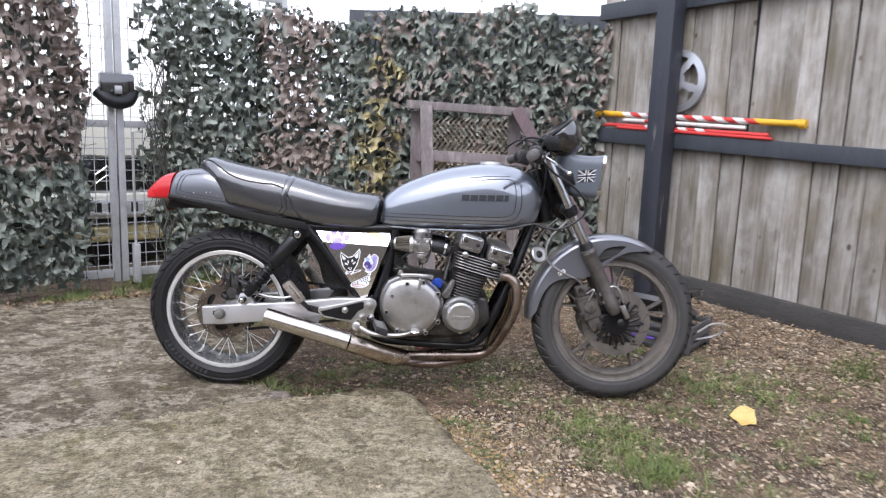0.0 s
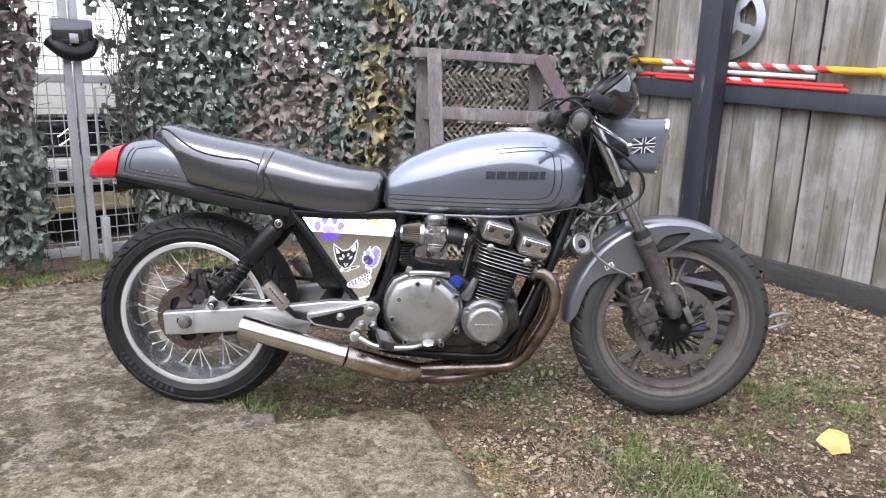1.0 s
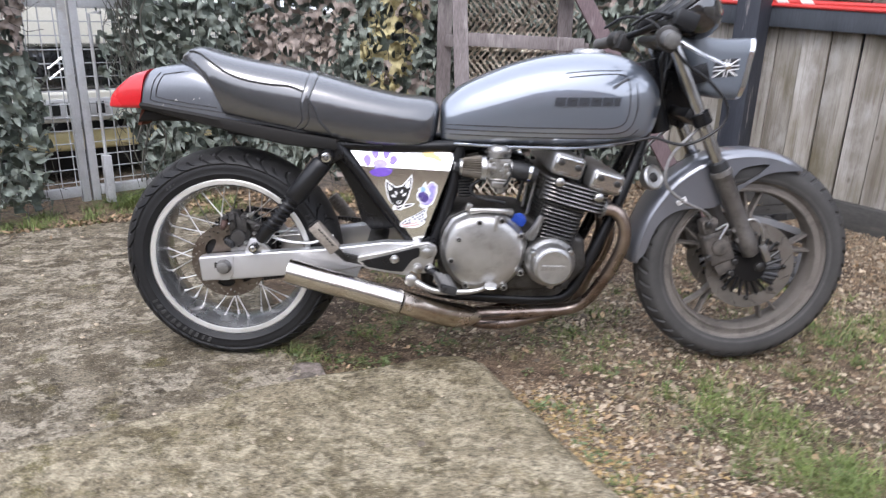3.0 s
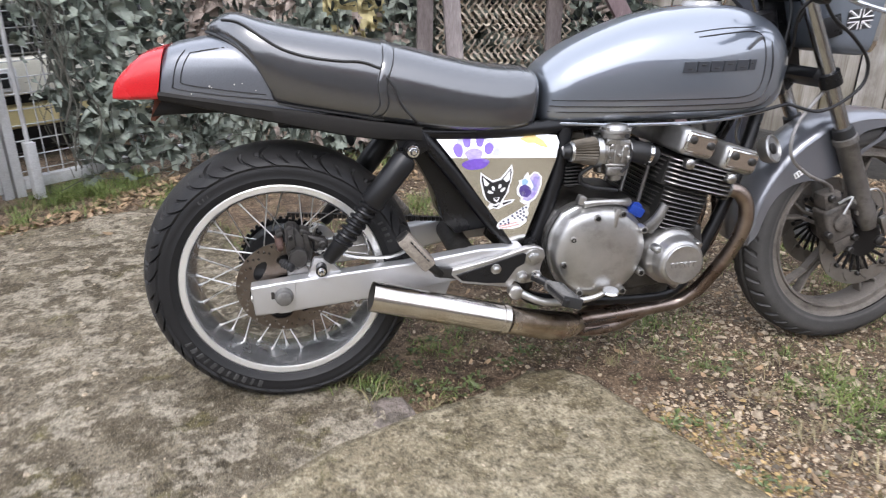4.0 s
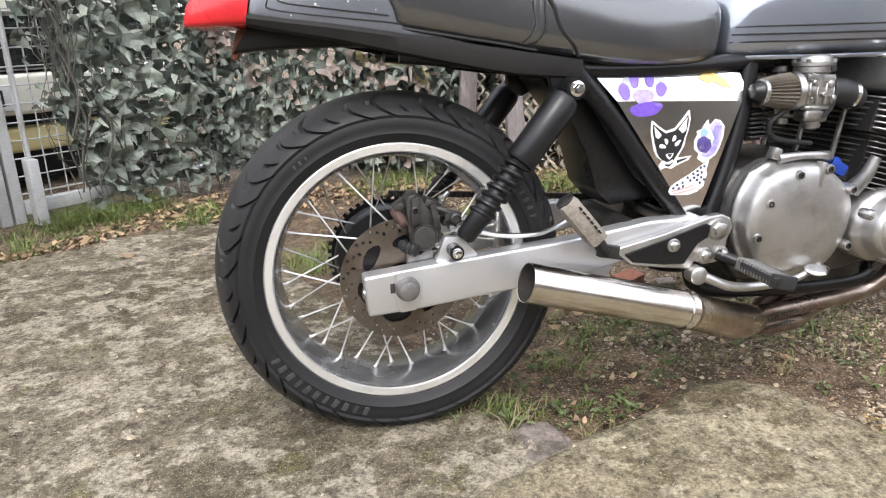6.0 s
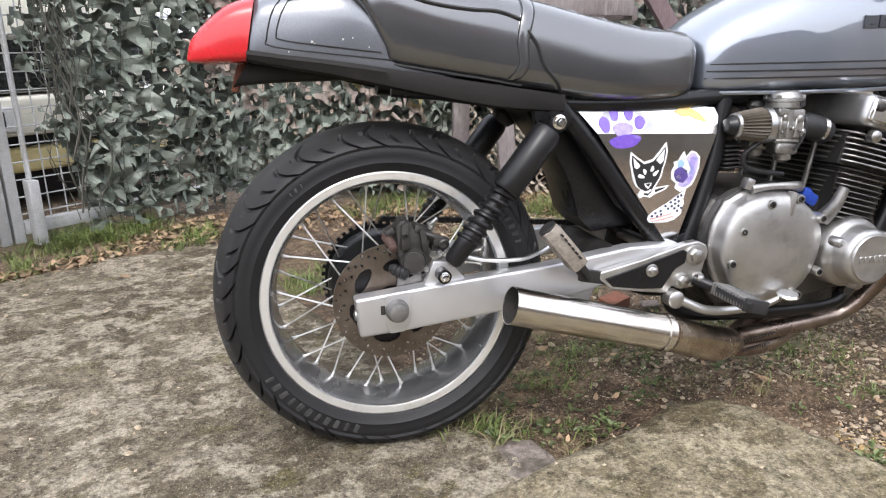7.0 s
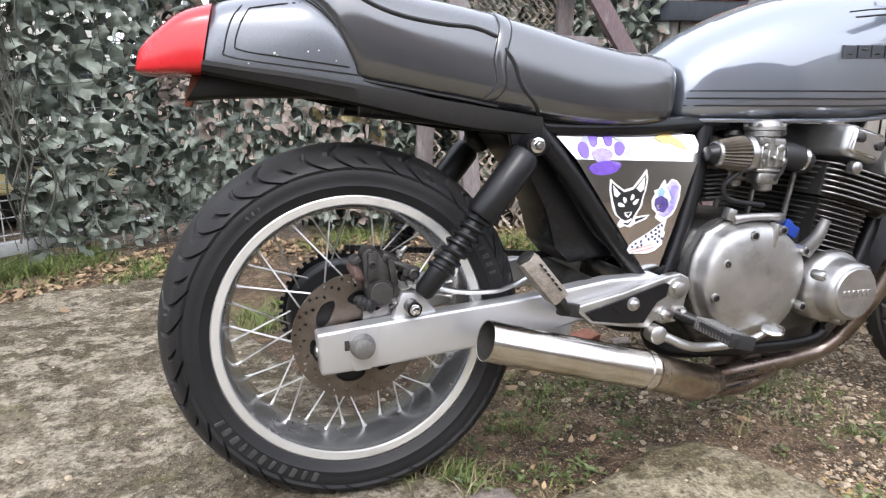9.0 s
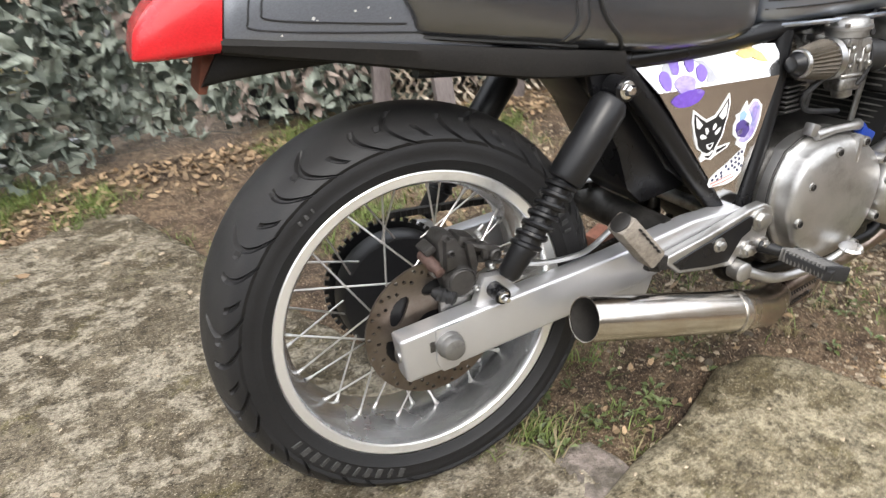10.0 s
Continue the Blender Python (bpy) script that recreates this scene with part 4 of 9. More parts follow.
def build_net():
    net = thing("camouflage_net", "tattered camouflage netting in olive, brown and mustard cloth", "netting", NET_END)
    inv = net.matrix_world.inverted()
    bins = [([], []) for k in range(4)]

    def sheet(off, pu, pz, seed, step, flap, only=None, shrink=1.0):
        """A cloth sheet with staggered teardrop cuts; its bridges curl and each cut keeps a hanging tongue."""
        holes = hole_grid(pu, pz, seed)
        nu, nz = int((LN - 0.17) / step), int(1.88 / step)
        cache = {}

        def nearest(u, z):
            best = None
            j0, i0 = int(z / pz + 0.3), int(u / pu + 0.5)
            for j in range(max(0, j0 - 1), min(len(holes), j0 + 3)):
                for i in range(max(0, i0 - 2), min(len(holes[j]), i0 + 3)):
                    h = holes[j][i]
                    c, s_ = math.cos(h[4]), math.sin(h[4])
                    du, dz = u - h[0], z - h[1]
                    a, b = (c * du + s_ * dz) / (h[2] * shrink), (-s_ * du + c * dz) / (h[3] * shrink)
                    a *= 1.0 + 0.35 * b * h[5]
                    d = math.hypot(a, b)
                    if best is None or d < best[0]:
                        best = (d, j, i, du, dz)
            return best

        def corner(i, k):
            if (i, k) not in cache:
                u, z = 0.17 + step * i, 0.035 + step * k
                d, j, q, du, dz = nearest(u, z)
                if 0.62 < d < 1.38:
                    u, z = u + du * (1 / d - 1), z + dz * (1 / d - 1)
                    d = 1.0
                h = holes[j][q]
                lip = max(0.0, 1.75 - d) / 0.75
                curl = lip * lip * (0.034 * math.sin(math.atan2(dz, du) * (1 if h[6] < 0.6 else 2) + h[5] * 2.6) + 0.006)
                out = off + curl + 0.050 * noise.noise((u * 4.5, z * 3.0, seed)) + 0.030 * noise.noise((u * 13, z * 11, seed + 4.0)) + 0.007 * noise.noise((u * 44, z * 44, seed + 8.0))
                z += 0.012 * noise.noise((u * 7, z * 7, seed + 2.0))
                cache[i, k] = inv @ net_point(min(LN, max(0.0, u)), max(0.012, z), out)[0]
            return cache[i, k]

        index, tint = {}, {}
        for i in range(nu):
            for k in range(nz):
                u, z = 0.17 + step * (i + 0.5), 0.035 + step * (k + 0.5)
                d, j, q, du, dz = nearest(u, z)
                if d < 1.0:
                    continue
                key = (j, q)
                if key not in tint:
                    h = holes[j][q]
                    gone = h[1] > net_top(h[0]) or (h[6] * 0.999 < net_open(h[0], h[1])) or h[1] < 0.03 + 0.07 * h[6]
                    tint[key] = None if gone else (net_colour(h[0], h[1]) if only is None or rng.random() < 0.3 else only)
                col = tint[key]
                if col is None or net_open(u, z) == 1.0:
                    continue
                verts, faces = bins[col]
                ids = []
                for a, b in ((i, k), (i + 1, k), (i + 1, k + 1), (i, k + 1)):
                    v = index.get((key, a, b))
                    if v is None:
                        v = len(verts)
                        verts.append(corner(a, b))
                        index[key, a, b] = v
                    ids.append(v)
                faces.append(ids)
        for key, col in tint.items():
            if col is None or rng.random() > flap:
                continue
            h = holes[key[0]][key[1]]
            verts, faces = bins[col]
            side = rng.uniform(-2.3, 0.3) if rng.random() < 0.65 else rng.uniform(0, 6.28)
            bu, bz = h[0] - 0.9 * h[2] * math.sin(side), h[1] + 0.95 * h[3] * math.cos(side)
            if bz > net_top(bu):
                continue
            p, d, n = net_point(min(LN, max(0.0, bu)), max(0.03, bz), off + 0.05 * noise.noise((bu * 4.5, bz * 3.0, seed)) + 0.006)
            dn = (V((0, 0, -1)) * math.cos(side * 0.6) + d * math.sin(side * 0.6)).normalized()
            ac = (d - dn * d.dot(dn)).normalized()
            ac = (ac * math.cos(h[5] * 0.7) + n * math.sin(h[5] * 0.7)).normalized()
            nn = n
            long, wide = h[3] * rng.uniform(1.0, 1.9), h[2] * rng.uniform(0.32, 0.72)
            lift, roll = rng.uniform(0.1, 0.75), rng.uniform(-0.9, 0.9)
            o = len(verts)
            for m in range(6):
                t = m / 5
                w = wide * (1.15, 1.0, 0.95, 0.74, 0.42, 0.04)[m]
                c = p + dn * long * t * (1 - 0.25 * lift * t) + nn * long * lift * (0.25 + 0.75 * t * math.sin(2.4 * t)) * t + ac * wide * 0.7 * h[5] * t * t
                for e in (-1, -0.4, 0.4, 1):
                    verts.append(inv @ (c + ac * w * e + nn * wide * (roll * (1 - e * e) * 0.7 + 0.18 * math.sin(5 * t + e * 2))))
            for m in range(5):
                for e in range(3):
                    a = o + m * 4 + e
                    faces.append((a, a + 1, a + 5, a + 4))

    sheet(0.0, 0.061, 0.075, 2.0, 0.0100, 0.85)
    # added back sheet, mostly dark green, keeps bright sky out of the cuts
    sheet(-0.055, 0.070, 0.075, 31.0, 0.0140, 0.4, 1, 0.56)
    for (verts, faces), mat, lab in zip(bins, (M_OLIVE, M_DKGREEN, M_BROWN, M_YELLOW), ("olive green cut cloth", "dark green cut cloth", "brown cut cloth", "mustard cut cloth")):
        ob = raw("net_cloth", verts, faces, mat, net, lab, sharp=75)
        ob["kind"] = "stuff"
    bm = bmesh.new()
    for k in range(64):
        u = 0.2 + (LN - 0.25) * k / 63
        if abs(u - U_POST) < 0.14:
            continue
        tube(bm, [inv @ net_point(min(LN, u + 0.04 * math.sin(k + j)), net_top(u) * j / 7)[0] for j in range(8)], 0.0016, 4, False)
    for k in range(19):
        z = 0.05 + 1.72 * k / 18
        for u0, u1 in ((0.2, U_POST - 0.14), (U_POST + 0.14, LN)):
            tube(bm, [inv @ net_point(u0 + (u1 - u0) * j / 24, min(z + 0.03 * math.sin(j * 1.7 + k), net_top(u0)))[0] for j in range(25)], 0.0016, 4, False)
    # loose cords and twisted rags along the torn edge beside the gate post
    for k in range(18):
        u = U_POST + 0.10 + 0.17 * rng.random() + 0.10 * (k % 3 == 0)
        z0, z1 = rng.uniform(0.75, 1.75), rng.uniform(0.04, 0.6)
        tube(bm, [inv @ net_point(u + 0.035 * math.sin(j * 1.9 + k) + 0.02 * j / 9, z0 + (z1 - z0) * j / 9, 0.01 + 0.02 * math.sin(j + k))[0] for j in range(10)], rng.choice((0.0016, 0.0022, 0.004)), 5, True, 3)
    ob = part("net_cord", bm, M_CORD, net)
    ob["kind"] = "stuff"


build_net()


def gate_leaf(p0, p1, label):
    """A galvanised frame with welded mesh from p0 to p1."""
    leaf = thing("mesh_gate", label, "gate", p0, "gate leaves")
    d = (p1 - p0)
    long = d.length
    d.normalize()
    n = V((d.y, -d.x, 0))
    L = lambda s, z, o=0.0: d * s + n * o + V((0, 0, z))
    for s in (0.028, long - 0.028):
        bm = bmesh.new()
        beam(bm, L(s, 0.03), L(s, 1.95), 0.04, 0.04, 0.004, up=d)
        part("upright", bm, M_GALV, leaf)
    for z in (0.085, 1.02, 1.90):
        bm = bmesh.new()
        beam(bm, L(0.05, z), L(long - 0.05, z), 0.04, 0.04 if z != 0.085 else 0.05, 0.004)
        part("crossbar", bm, M_GALV, leaf)
    bm = bmesh.new()
    k = 0
    while 0.09 + 0.066 * k < long - 0.05:
        s = 0.09 + 0.066 * k
        tube(bm, [L(s, 0.1, 0.012), L(s, 1.89, 0.012)], 0.0029, 5)
        k += 1
    for k in range(27):
        z = 0.14 + 0.066 * k
        tube(bm, [L(0.05, z, 0.016), L(long - 0.05, z, 0.016)], 0.0029, 5)
    part("welded_mesh", bm, M_GALV, leaf, "welded wire mesh")
    return leaf


gdir = (GATE_B - GATE_A).normalized()
POST = V((-1.178, 1.628, 0))
gate_leaf(POST - gdir * 0.012, POST + gdir * 1.15, "galvanised mesh gate leaf half hidden by netting")
gate_leaf(POST - gdir * 1.75, POST - gdir * 0.006, "galvanised mesh gate leaf draped with netting")


def drop_bolt():
    t = thing("drop_bolt", "galvanised drop bolt and sleeve on the gate", "gate bolt", POST + gdir * 0.076)
    n = V((gdir.y, -gdir.x, 0))
    for z0, z1, nm in ((0.02, 0.27, "sleeve"), (0.27, 0.97, "rod")):
        bm = bmesh.new()
        if nm == "sleeve":
            beam(bm, n * 0.045 + V((0, 0, z0)), n * 0.045 + V((0, 0, z1)), 0.05, 0.04, 0.004, up=gdir)
        else:
            tube(bm, [n * 0.045 + V((0, 0, z0)), n * 0.045 + V((0, 0, z1)), n * 0.06 + gdir * 0.05 + V((0, 0, z1 + 0.01))], 0.008, 8)
        part(nm, bm, M_GALV, t)


drop_bolt()


def gate_latch():
    t = thing("gate_latch", "black gate latch wrapped with strap and padlock", "gate latch", POST + gdir * -0.01 + V((0, 0, 1.19)))
    n = V((gdir.y, -gdir.x, 0))
    bm = bmesh.new()
    box(bm, n * 0.05 + V((0, 0, 0.065)), (0.20, 0.06, 0.13), (0, 0, 41), 0.014)
    part("housing", bm, M_GLOSS, t)
    bm = bmesh.new()
    tube(bm, [gdir * -0.10 + n * 0.03 + V((0, 0, 0.02)), gdir * -0.05 + n * 0.07 + V((0, 0, -0.03)), gdir * 0.0 + n * 0.08 + V((0, 0, -0.045)), gdir * 0.06 + n * 0.07 + V((0, 0, -0.03)), gdir * 0.10 + n * 0.03 + V((0, 0, 0.02))], 0.040, 12, True, 4)
    part("strap", bm, M_BLACK, t)
    bm = bmesh.new()
    box(bm, n * 0.09 + V((0, 0, 0.03)), (0.045, 0.02, 0.05), (0, 0, 41), 0.006)
    part("padlock", bm, M_STEEL, t, "steel padlock")


gate_latch()


def parked_van():
    """The front of a pale vehicle parked close behind the gate."""
    mid = POST + V((gdir.y, -gdir.x, 0)) * -0.62 + gdir * 0.25
    v = thing("parked_van", "cream parked van with black grille behind the gate", "van", (mid.x, mid.y, 0), rot=(0, 0, math.degrees(math.atan2(gdir.y, gdir.x))))

    def block(name, x0, x1, y0, y1, z0, z1, mat, bev=0.02, parent=v, label=""):
        bm = bmesh.new()
        box(bm, ((x0 + x1) / 2, (y0 + y1) / 2, (z0 + z1) / 2), (x1 - x0, y1 - y0, z1 - z0), (0, 0, 0), bev, 3)
        return part(name, bm, mat, parent, label)

    bm = bmesh.new()
    rows = []
    for y, z0, z1, w in ((0.0, 0.80, 0.86, 0.84), (0.03, 0.78, 1.02, 0.88), (0.35, 0.5, 1.30, 0.92), (0.9, 0.3, 1.52, 0.93), (1.5, 0.3, 1.95, 0.93), (4.2, 0.3, 2.0, 0.93)):
        rows.append([(-w, y, z0), (w, y, z0), (w, y, z1 - 0.08), (w - 0.08, y, z1), (-w + 0.08, y, z1), (-w, y, z1 - 0.08)])
    loft(bm, rows)
    body = part("body", bm, M_VAN, v)
    block("grille", -0.80, 0.80, 0.02, 0.3, 0.545, 0.79, M_GLOSS, 0.01, body)
    bm = bmesh.new()
    for a, b in (((-0.24, 0.60), (-0.16, 0.66)), ((-0.16, 0.66), (-0.08, 0.60)), ((-0.24, 0.66), (-0.16, 0.72)), ((-0.16, 0.72), (-0.08, 0.66)), ((-0.24, 0.60), (-0.24, 0.66))):
        tube(bm, [(a[0], 0.012, a[1]), (b[0], 0.012, b[1])], 0.006, 6)
    part("emblem", bm, M_CHROME, body, "plain angular chrome emblem")
    block("bumper", -0.90, 0.90, -0.05, 0.3, 0.36, 0.535, M_VAN, 0.02, v)
    pl = block("number_plate", -0.46, 0.06, -0.064, -0.052, 0.385, 0.495, M_WHITE, 0.003, v, "white number plate with plain dark bars")
    for k in range(6):
        block("bar", -0.43 + 0.08 * k, -0.385 + 0.08 * k, -0.070, -0.064, 0.405, 0.475, M_INK, 0.001, pl)
    block("lower_bumper", -0.88, 0.88, -0.02, 0.3, 0.19, 0.30, M_VANSTRIP, 0.02, v, "yellowed cream lower bumper")
    block("air_dam", -0.82, 0.82, 0.06, 0.3, 0.05, 0.36, M_BLACK, 0.01, v)
    for sx in (-0.72, 0.72):
        bm = bmesh.new()
        tube(bm, [(sx - 0.1, 0.55, 0.31), (sx + 0.1, 0.55, 0.31)], 0.31, 28)
        part("tyre", bm, M_TYRE, v)


parked_van()

# a plain dark board, added close behind the netting, blocks sky towards the corner
bm = bmesh.new()
box(bm, (1.25, 2.26, 0.93), (2.2, 0.03, 1.86), (0, 0, -3.6), 0.004)
tagged(part("wall_behind_net", bm, M_STAIN), "added dark board blocking the sky behind the camouflage netting", "fence", kind="structure")

# a plain house wall closes the yard behind the camera
house = thing("wall_house", "plain brick house wall with a dark gable roof", "house", (1.5, -13.0, 0))
house["kind"] = "structure"
bm = bmesh.new()
plate(bm, [(-5, 0), (5, 0), (5, 3.0), (0, 5.4), (-5, 3.0)], -0.15, 0.15)
part("wall", bm, M_HOUSE, house)
for sx in (-1, 1):
    bm = bmesh.new()
    beam(bm, (sx * 5.4, -3, 2.88), (0, -3, 5.52), 7.0, 0.12, 0.01, up=(0, 0, 1))
    part("roof", bm, M_ROOF, house)

# plain board walls, added out of view to darken low reflections in the bodywork
for nm, a, b in (("wall_right", (4.35, -1.02), (4.9, -7.0)), ("wall_back", (4.9, -7.0), (-6.5, -7.0)), ("wall_left", (-6.5, -7.0), (-6.2, -2.2)), ("wall_gate_side", (-6.2, -2.2), (-2.85, 0.18))):
    bm = bmesh.new()
    beam(bm, (*a, 0.92), (*b, 0.92), 0.04, 1.95, 0.004)
    tagged(part(nm, bm, M_BOARD), "added unseen grey board wall that darkens low reflections", "fence", kind="structure")


# ---- motorcycle ----
BIKE = thing("motorcycle", "grey classic motorcycle with black seat and red tail lens", "motorcycle", rot=(-3.0, 0, 0))
RW, FW = V((0.003, 0, 0.307)), V((1.553, 0, 0.312))


def tyre(name, parent, c, crown, half, bead, mat, repeat, per, shear, cut, floor=-1.0):
    """A round-section tyre. Its columns follow the slant of the tread cuts: shear(side) is the slant in repeats,
    cut(column, side) the depth of the tread cut there."""
    mid = bead + 0.42 * (crown - bead)
    prof = []
    for k in range(49):
        f = -118 + 236 * k / 48
        a = radians(f)
        prof.append((half * math.sin(a), mid + (crown - mid) * math.cos(a) if abs(f) < 90 else mid + (mid - bead) * math.cos(a) * 1.9, f))
    verts, faces = [], []
    m, nth = len(prof), repeat * per
    for i in range(nth):
        for y, r, f in prof:
            a = 2 * math.pi * (i / per + shear(f)) / repeat
            d, q = cut(i % per, f), radians(f)
            r2 = r - d * math.cos(q)
            verts.append((c.x + r2 * math.cos(a), c.y + y - d * math.sin(q), max(floor, c.z + r2 * math.sin(a))))
    for i in range(nth):
        for k in range(m - 1):
            a, b = i * m + k, ((i + 1) % nth) * m + k
            faces.append((a, a + 1, b + 1, b))
    return raw(name, verts, faces, mat, parent, sharp=24)


def rear_shear(f):
    t = max(0.0, min(1.0, (abs(f) - 16) / 62))
    return math.copysign(0.25, f) * min(1, abs(f) / 16) + 0.95 * t - 1.05 * t * t


def rear_cut(i, f):
    g = abs(f)
    if g > 78:
        return 0.0042 if g < 102 else (0.0010 if g < 107 else 0.0030)
    long = i in (0, 1) and 22 < g < 75
    second = i in (13, 14) and 36 < g < 75
    short = i in (25, 26) and 50 < g < 68
    hook = i in (2, 3, 4) and 40 < g < 46
    return 0.0062 if long or second or short or hook else 0.0


def front_shear(f):
    return 0.5 * (f > 0) * min(1, abs(f) / 20) + abs(f) * 0.012


def front_cut(i, f):
    g = abs(f)
    if 26 < g < 64 and i in (0, 1, 2):
        return 0.005
    return 0.004 if 19 < g < 26 or 1 < g < 6 else 0.0


def build_rear_wheel():
    bm = bmesh.new()
    half_rim = [(0.2205, 0.0740), (0.2225, 0.0765), (0.2350, 0.0775), (0.2400, 0.0740), (0.2395, 0.0670), (0.232, 0.0620), (0.224, 0.052), (0.216, 0.020)]
    well = [(0.2065, -0.0180), (0.2060, 0.0), (0.2065, 0.0180), (0.2110, 0.028), (0.2150, 0.064), (0.2205, 0.0740)]
    prof = half_rim + [(r, -y) for r, y in reversed(half_rim)] + [(0.2150, -0.064), (0.2110, -0.028)] + well
    lathe(bm, prof, RW, (0, 1, 0), 96, (False, False))
    wheel = part("rear_wheel", bm, M_RIM, BIKE, "polished aluminium spoked rim")
    wheel.data.materials.append(M_BARREL)
    for f in wheel.data.polygons:
        f.material_index = 1 if math.hypot(f.center.x - RW.x, f.center.z - RW.z) < 0.2195 else 0
    tyre("tyre", wheel, RW, 0.3215, 0.091, 0.2325, M_TYRE, 15, 36, rear_shear, rear_cut, 0.0015)
    bm = bmesh.new()
    lathe(bm, [(0.020, 0.0935), (0.088, 0.092), (0.090, 0.080), (0.060, 0.070), (0.058, 0.04), (0.052, 0.034), (0.034, 0.025), (0.034, -0.03), (0.05, -0.036), (0.058, -0.045), (0.058, -0.075), (0.02, -0.08)], RW, (0, -1, 0), 40)
    part("hub", bm, M_FRAME, wheel, "black wheel hub")
    # drive side drum and toothed sprocket
    bm = bmesh.new()
    lathe(bm, [(0.03, 0.02), (0.098, 0.025), (0.104, 0.035), (0.104, 0.066), (0.098, 0.072), (0.06, 0.08), (0.03, 0.085)], RW, (0, 1, 0), 48)
    part("sprocket_carrier", bm, M_BLACK, wheel)
    bm = bmesh.new()
    polar_plate(bm, RW, 0.06, 0.1150, 0.084, 0.090, 176, 8, lambda a, r: r < 0.1105 or (a * 44 / 6.2832) % 1.0 < 0.5)
    part("sprocket", bm, M_BLACK, wheel, "dark toothed sprocket")
    # brake disc with slots and drilled holes
    def keep(a, r):
        u = (a * 6 / 6.2832 + 0.25 * (r - 0.05) / 0.03) % 1.0
        if ((u - 0.5) / 0.34) ** 2 + ((r - 0.068) / 0.0125) ** 2 < 1:
            return False
        for k, rad in enumerate((0.0885, 0.0955, 0.1025)):
            step_ = 6.2832 / 20
            da = (a - k * step_ / 3 + step_ / 2) % step_ - step_ / 2
            if math.hypot(r - rad, rad * da) < 0.0029:
                return False
        return True
    bm = bmesh.new()
    polar_plate(bm, RW, 0.030, 0.108, -0.100, -0.095, 480, 52, keep)
    part("brake_disc", bm, M_DISC, wheel, "drilled brake disc with light rust")
    # spokes: one pair built, the rest share the meshes
    def spoke_mesh(side, cross):
        b = bmesh.new()
        a0, a1 = cross * 1.15, 0.0
        p0, p1 = V((0.053 * math.cos(a0), side * 0.042, 0.053 * math.sin(a0))), V((0.2065, side * 0.012, 0))
        tube(b, [p0, p1], 0.0017, 6)
        tube(b, [p1 - (p1 - p0).normalized() * 0.012, p1 - (p1 - p0).normalized() * 0.003, p1], [0.0026, 0.0030, 0.0052], 8)
        me = bpy.data.meshes.new("spoke")
        b.to_mesh(me)
        b.free()
        me.materials.append(M_SPOKE)
        return me
    kinds = [spoke_mesh(s, c) for s in (-1, 1) for c in (-1, 1)]
    for k in range(36):
        ob = mesh_part("spoke", kinds[(k % 2) * 2 + (k // 2) % 2], M_CHROME, wheel)
        ob.matrix_basis = pose(RW.x, 0, RW.z) @ Matrix.Rotation(2 * math.pi * (k + 0.3) / 36, 4, "Y")
    # plain raised bars where the sidewall carries lettering
    for a0, n, h in ((210, 11, 0.017), (20, 4, 0.013), (124, 3, 0.008)):
        for k in range(n):
            a = radians(a0 + k * 4.3 * (h / 0.017) ** 0.7)
            r, w = 0.2655, h * (0.58 if k % 3 else 0.40)
            turn = pose(RW.x + r * math.cos(a), -0.0873, RW.z + r * math.sin(a), 0, 90 - math.degrees(a), 0)
            bm = bmesh.new()
            box(bm, (0, 0, 0), (w, 0.0022, h), (0, 10, 0), 0.0009, 1)
            bmesh.ops.transform(bm, matrix=turn, verts=bm.verts)
            part("sidewall_bar", bm, M_LETTER, wheel)
    return wheel


build_rear_wheel()


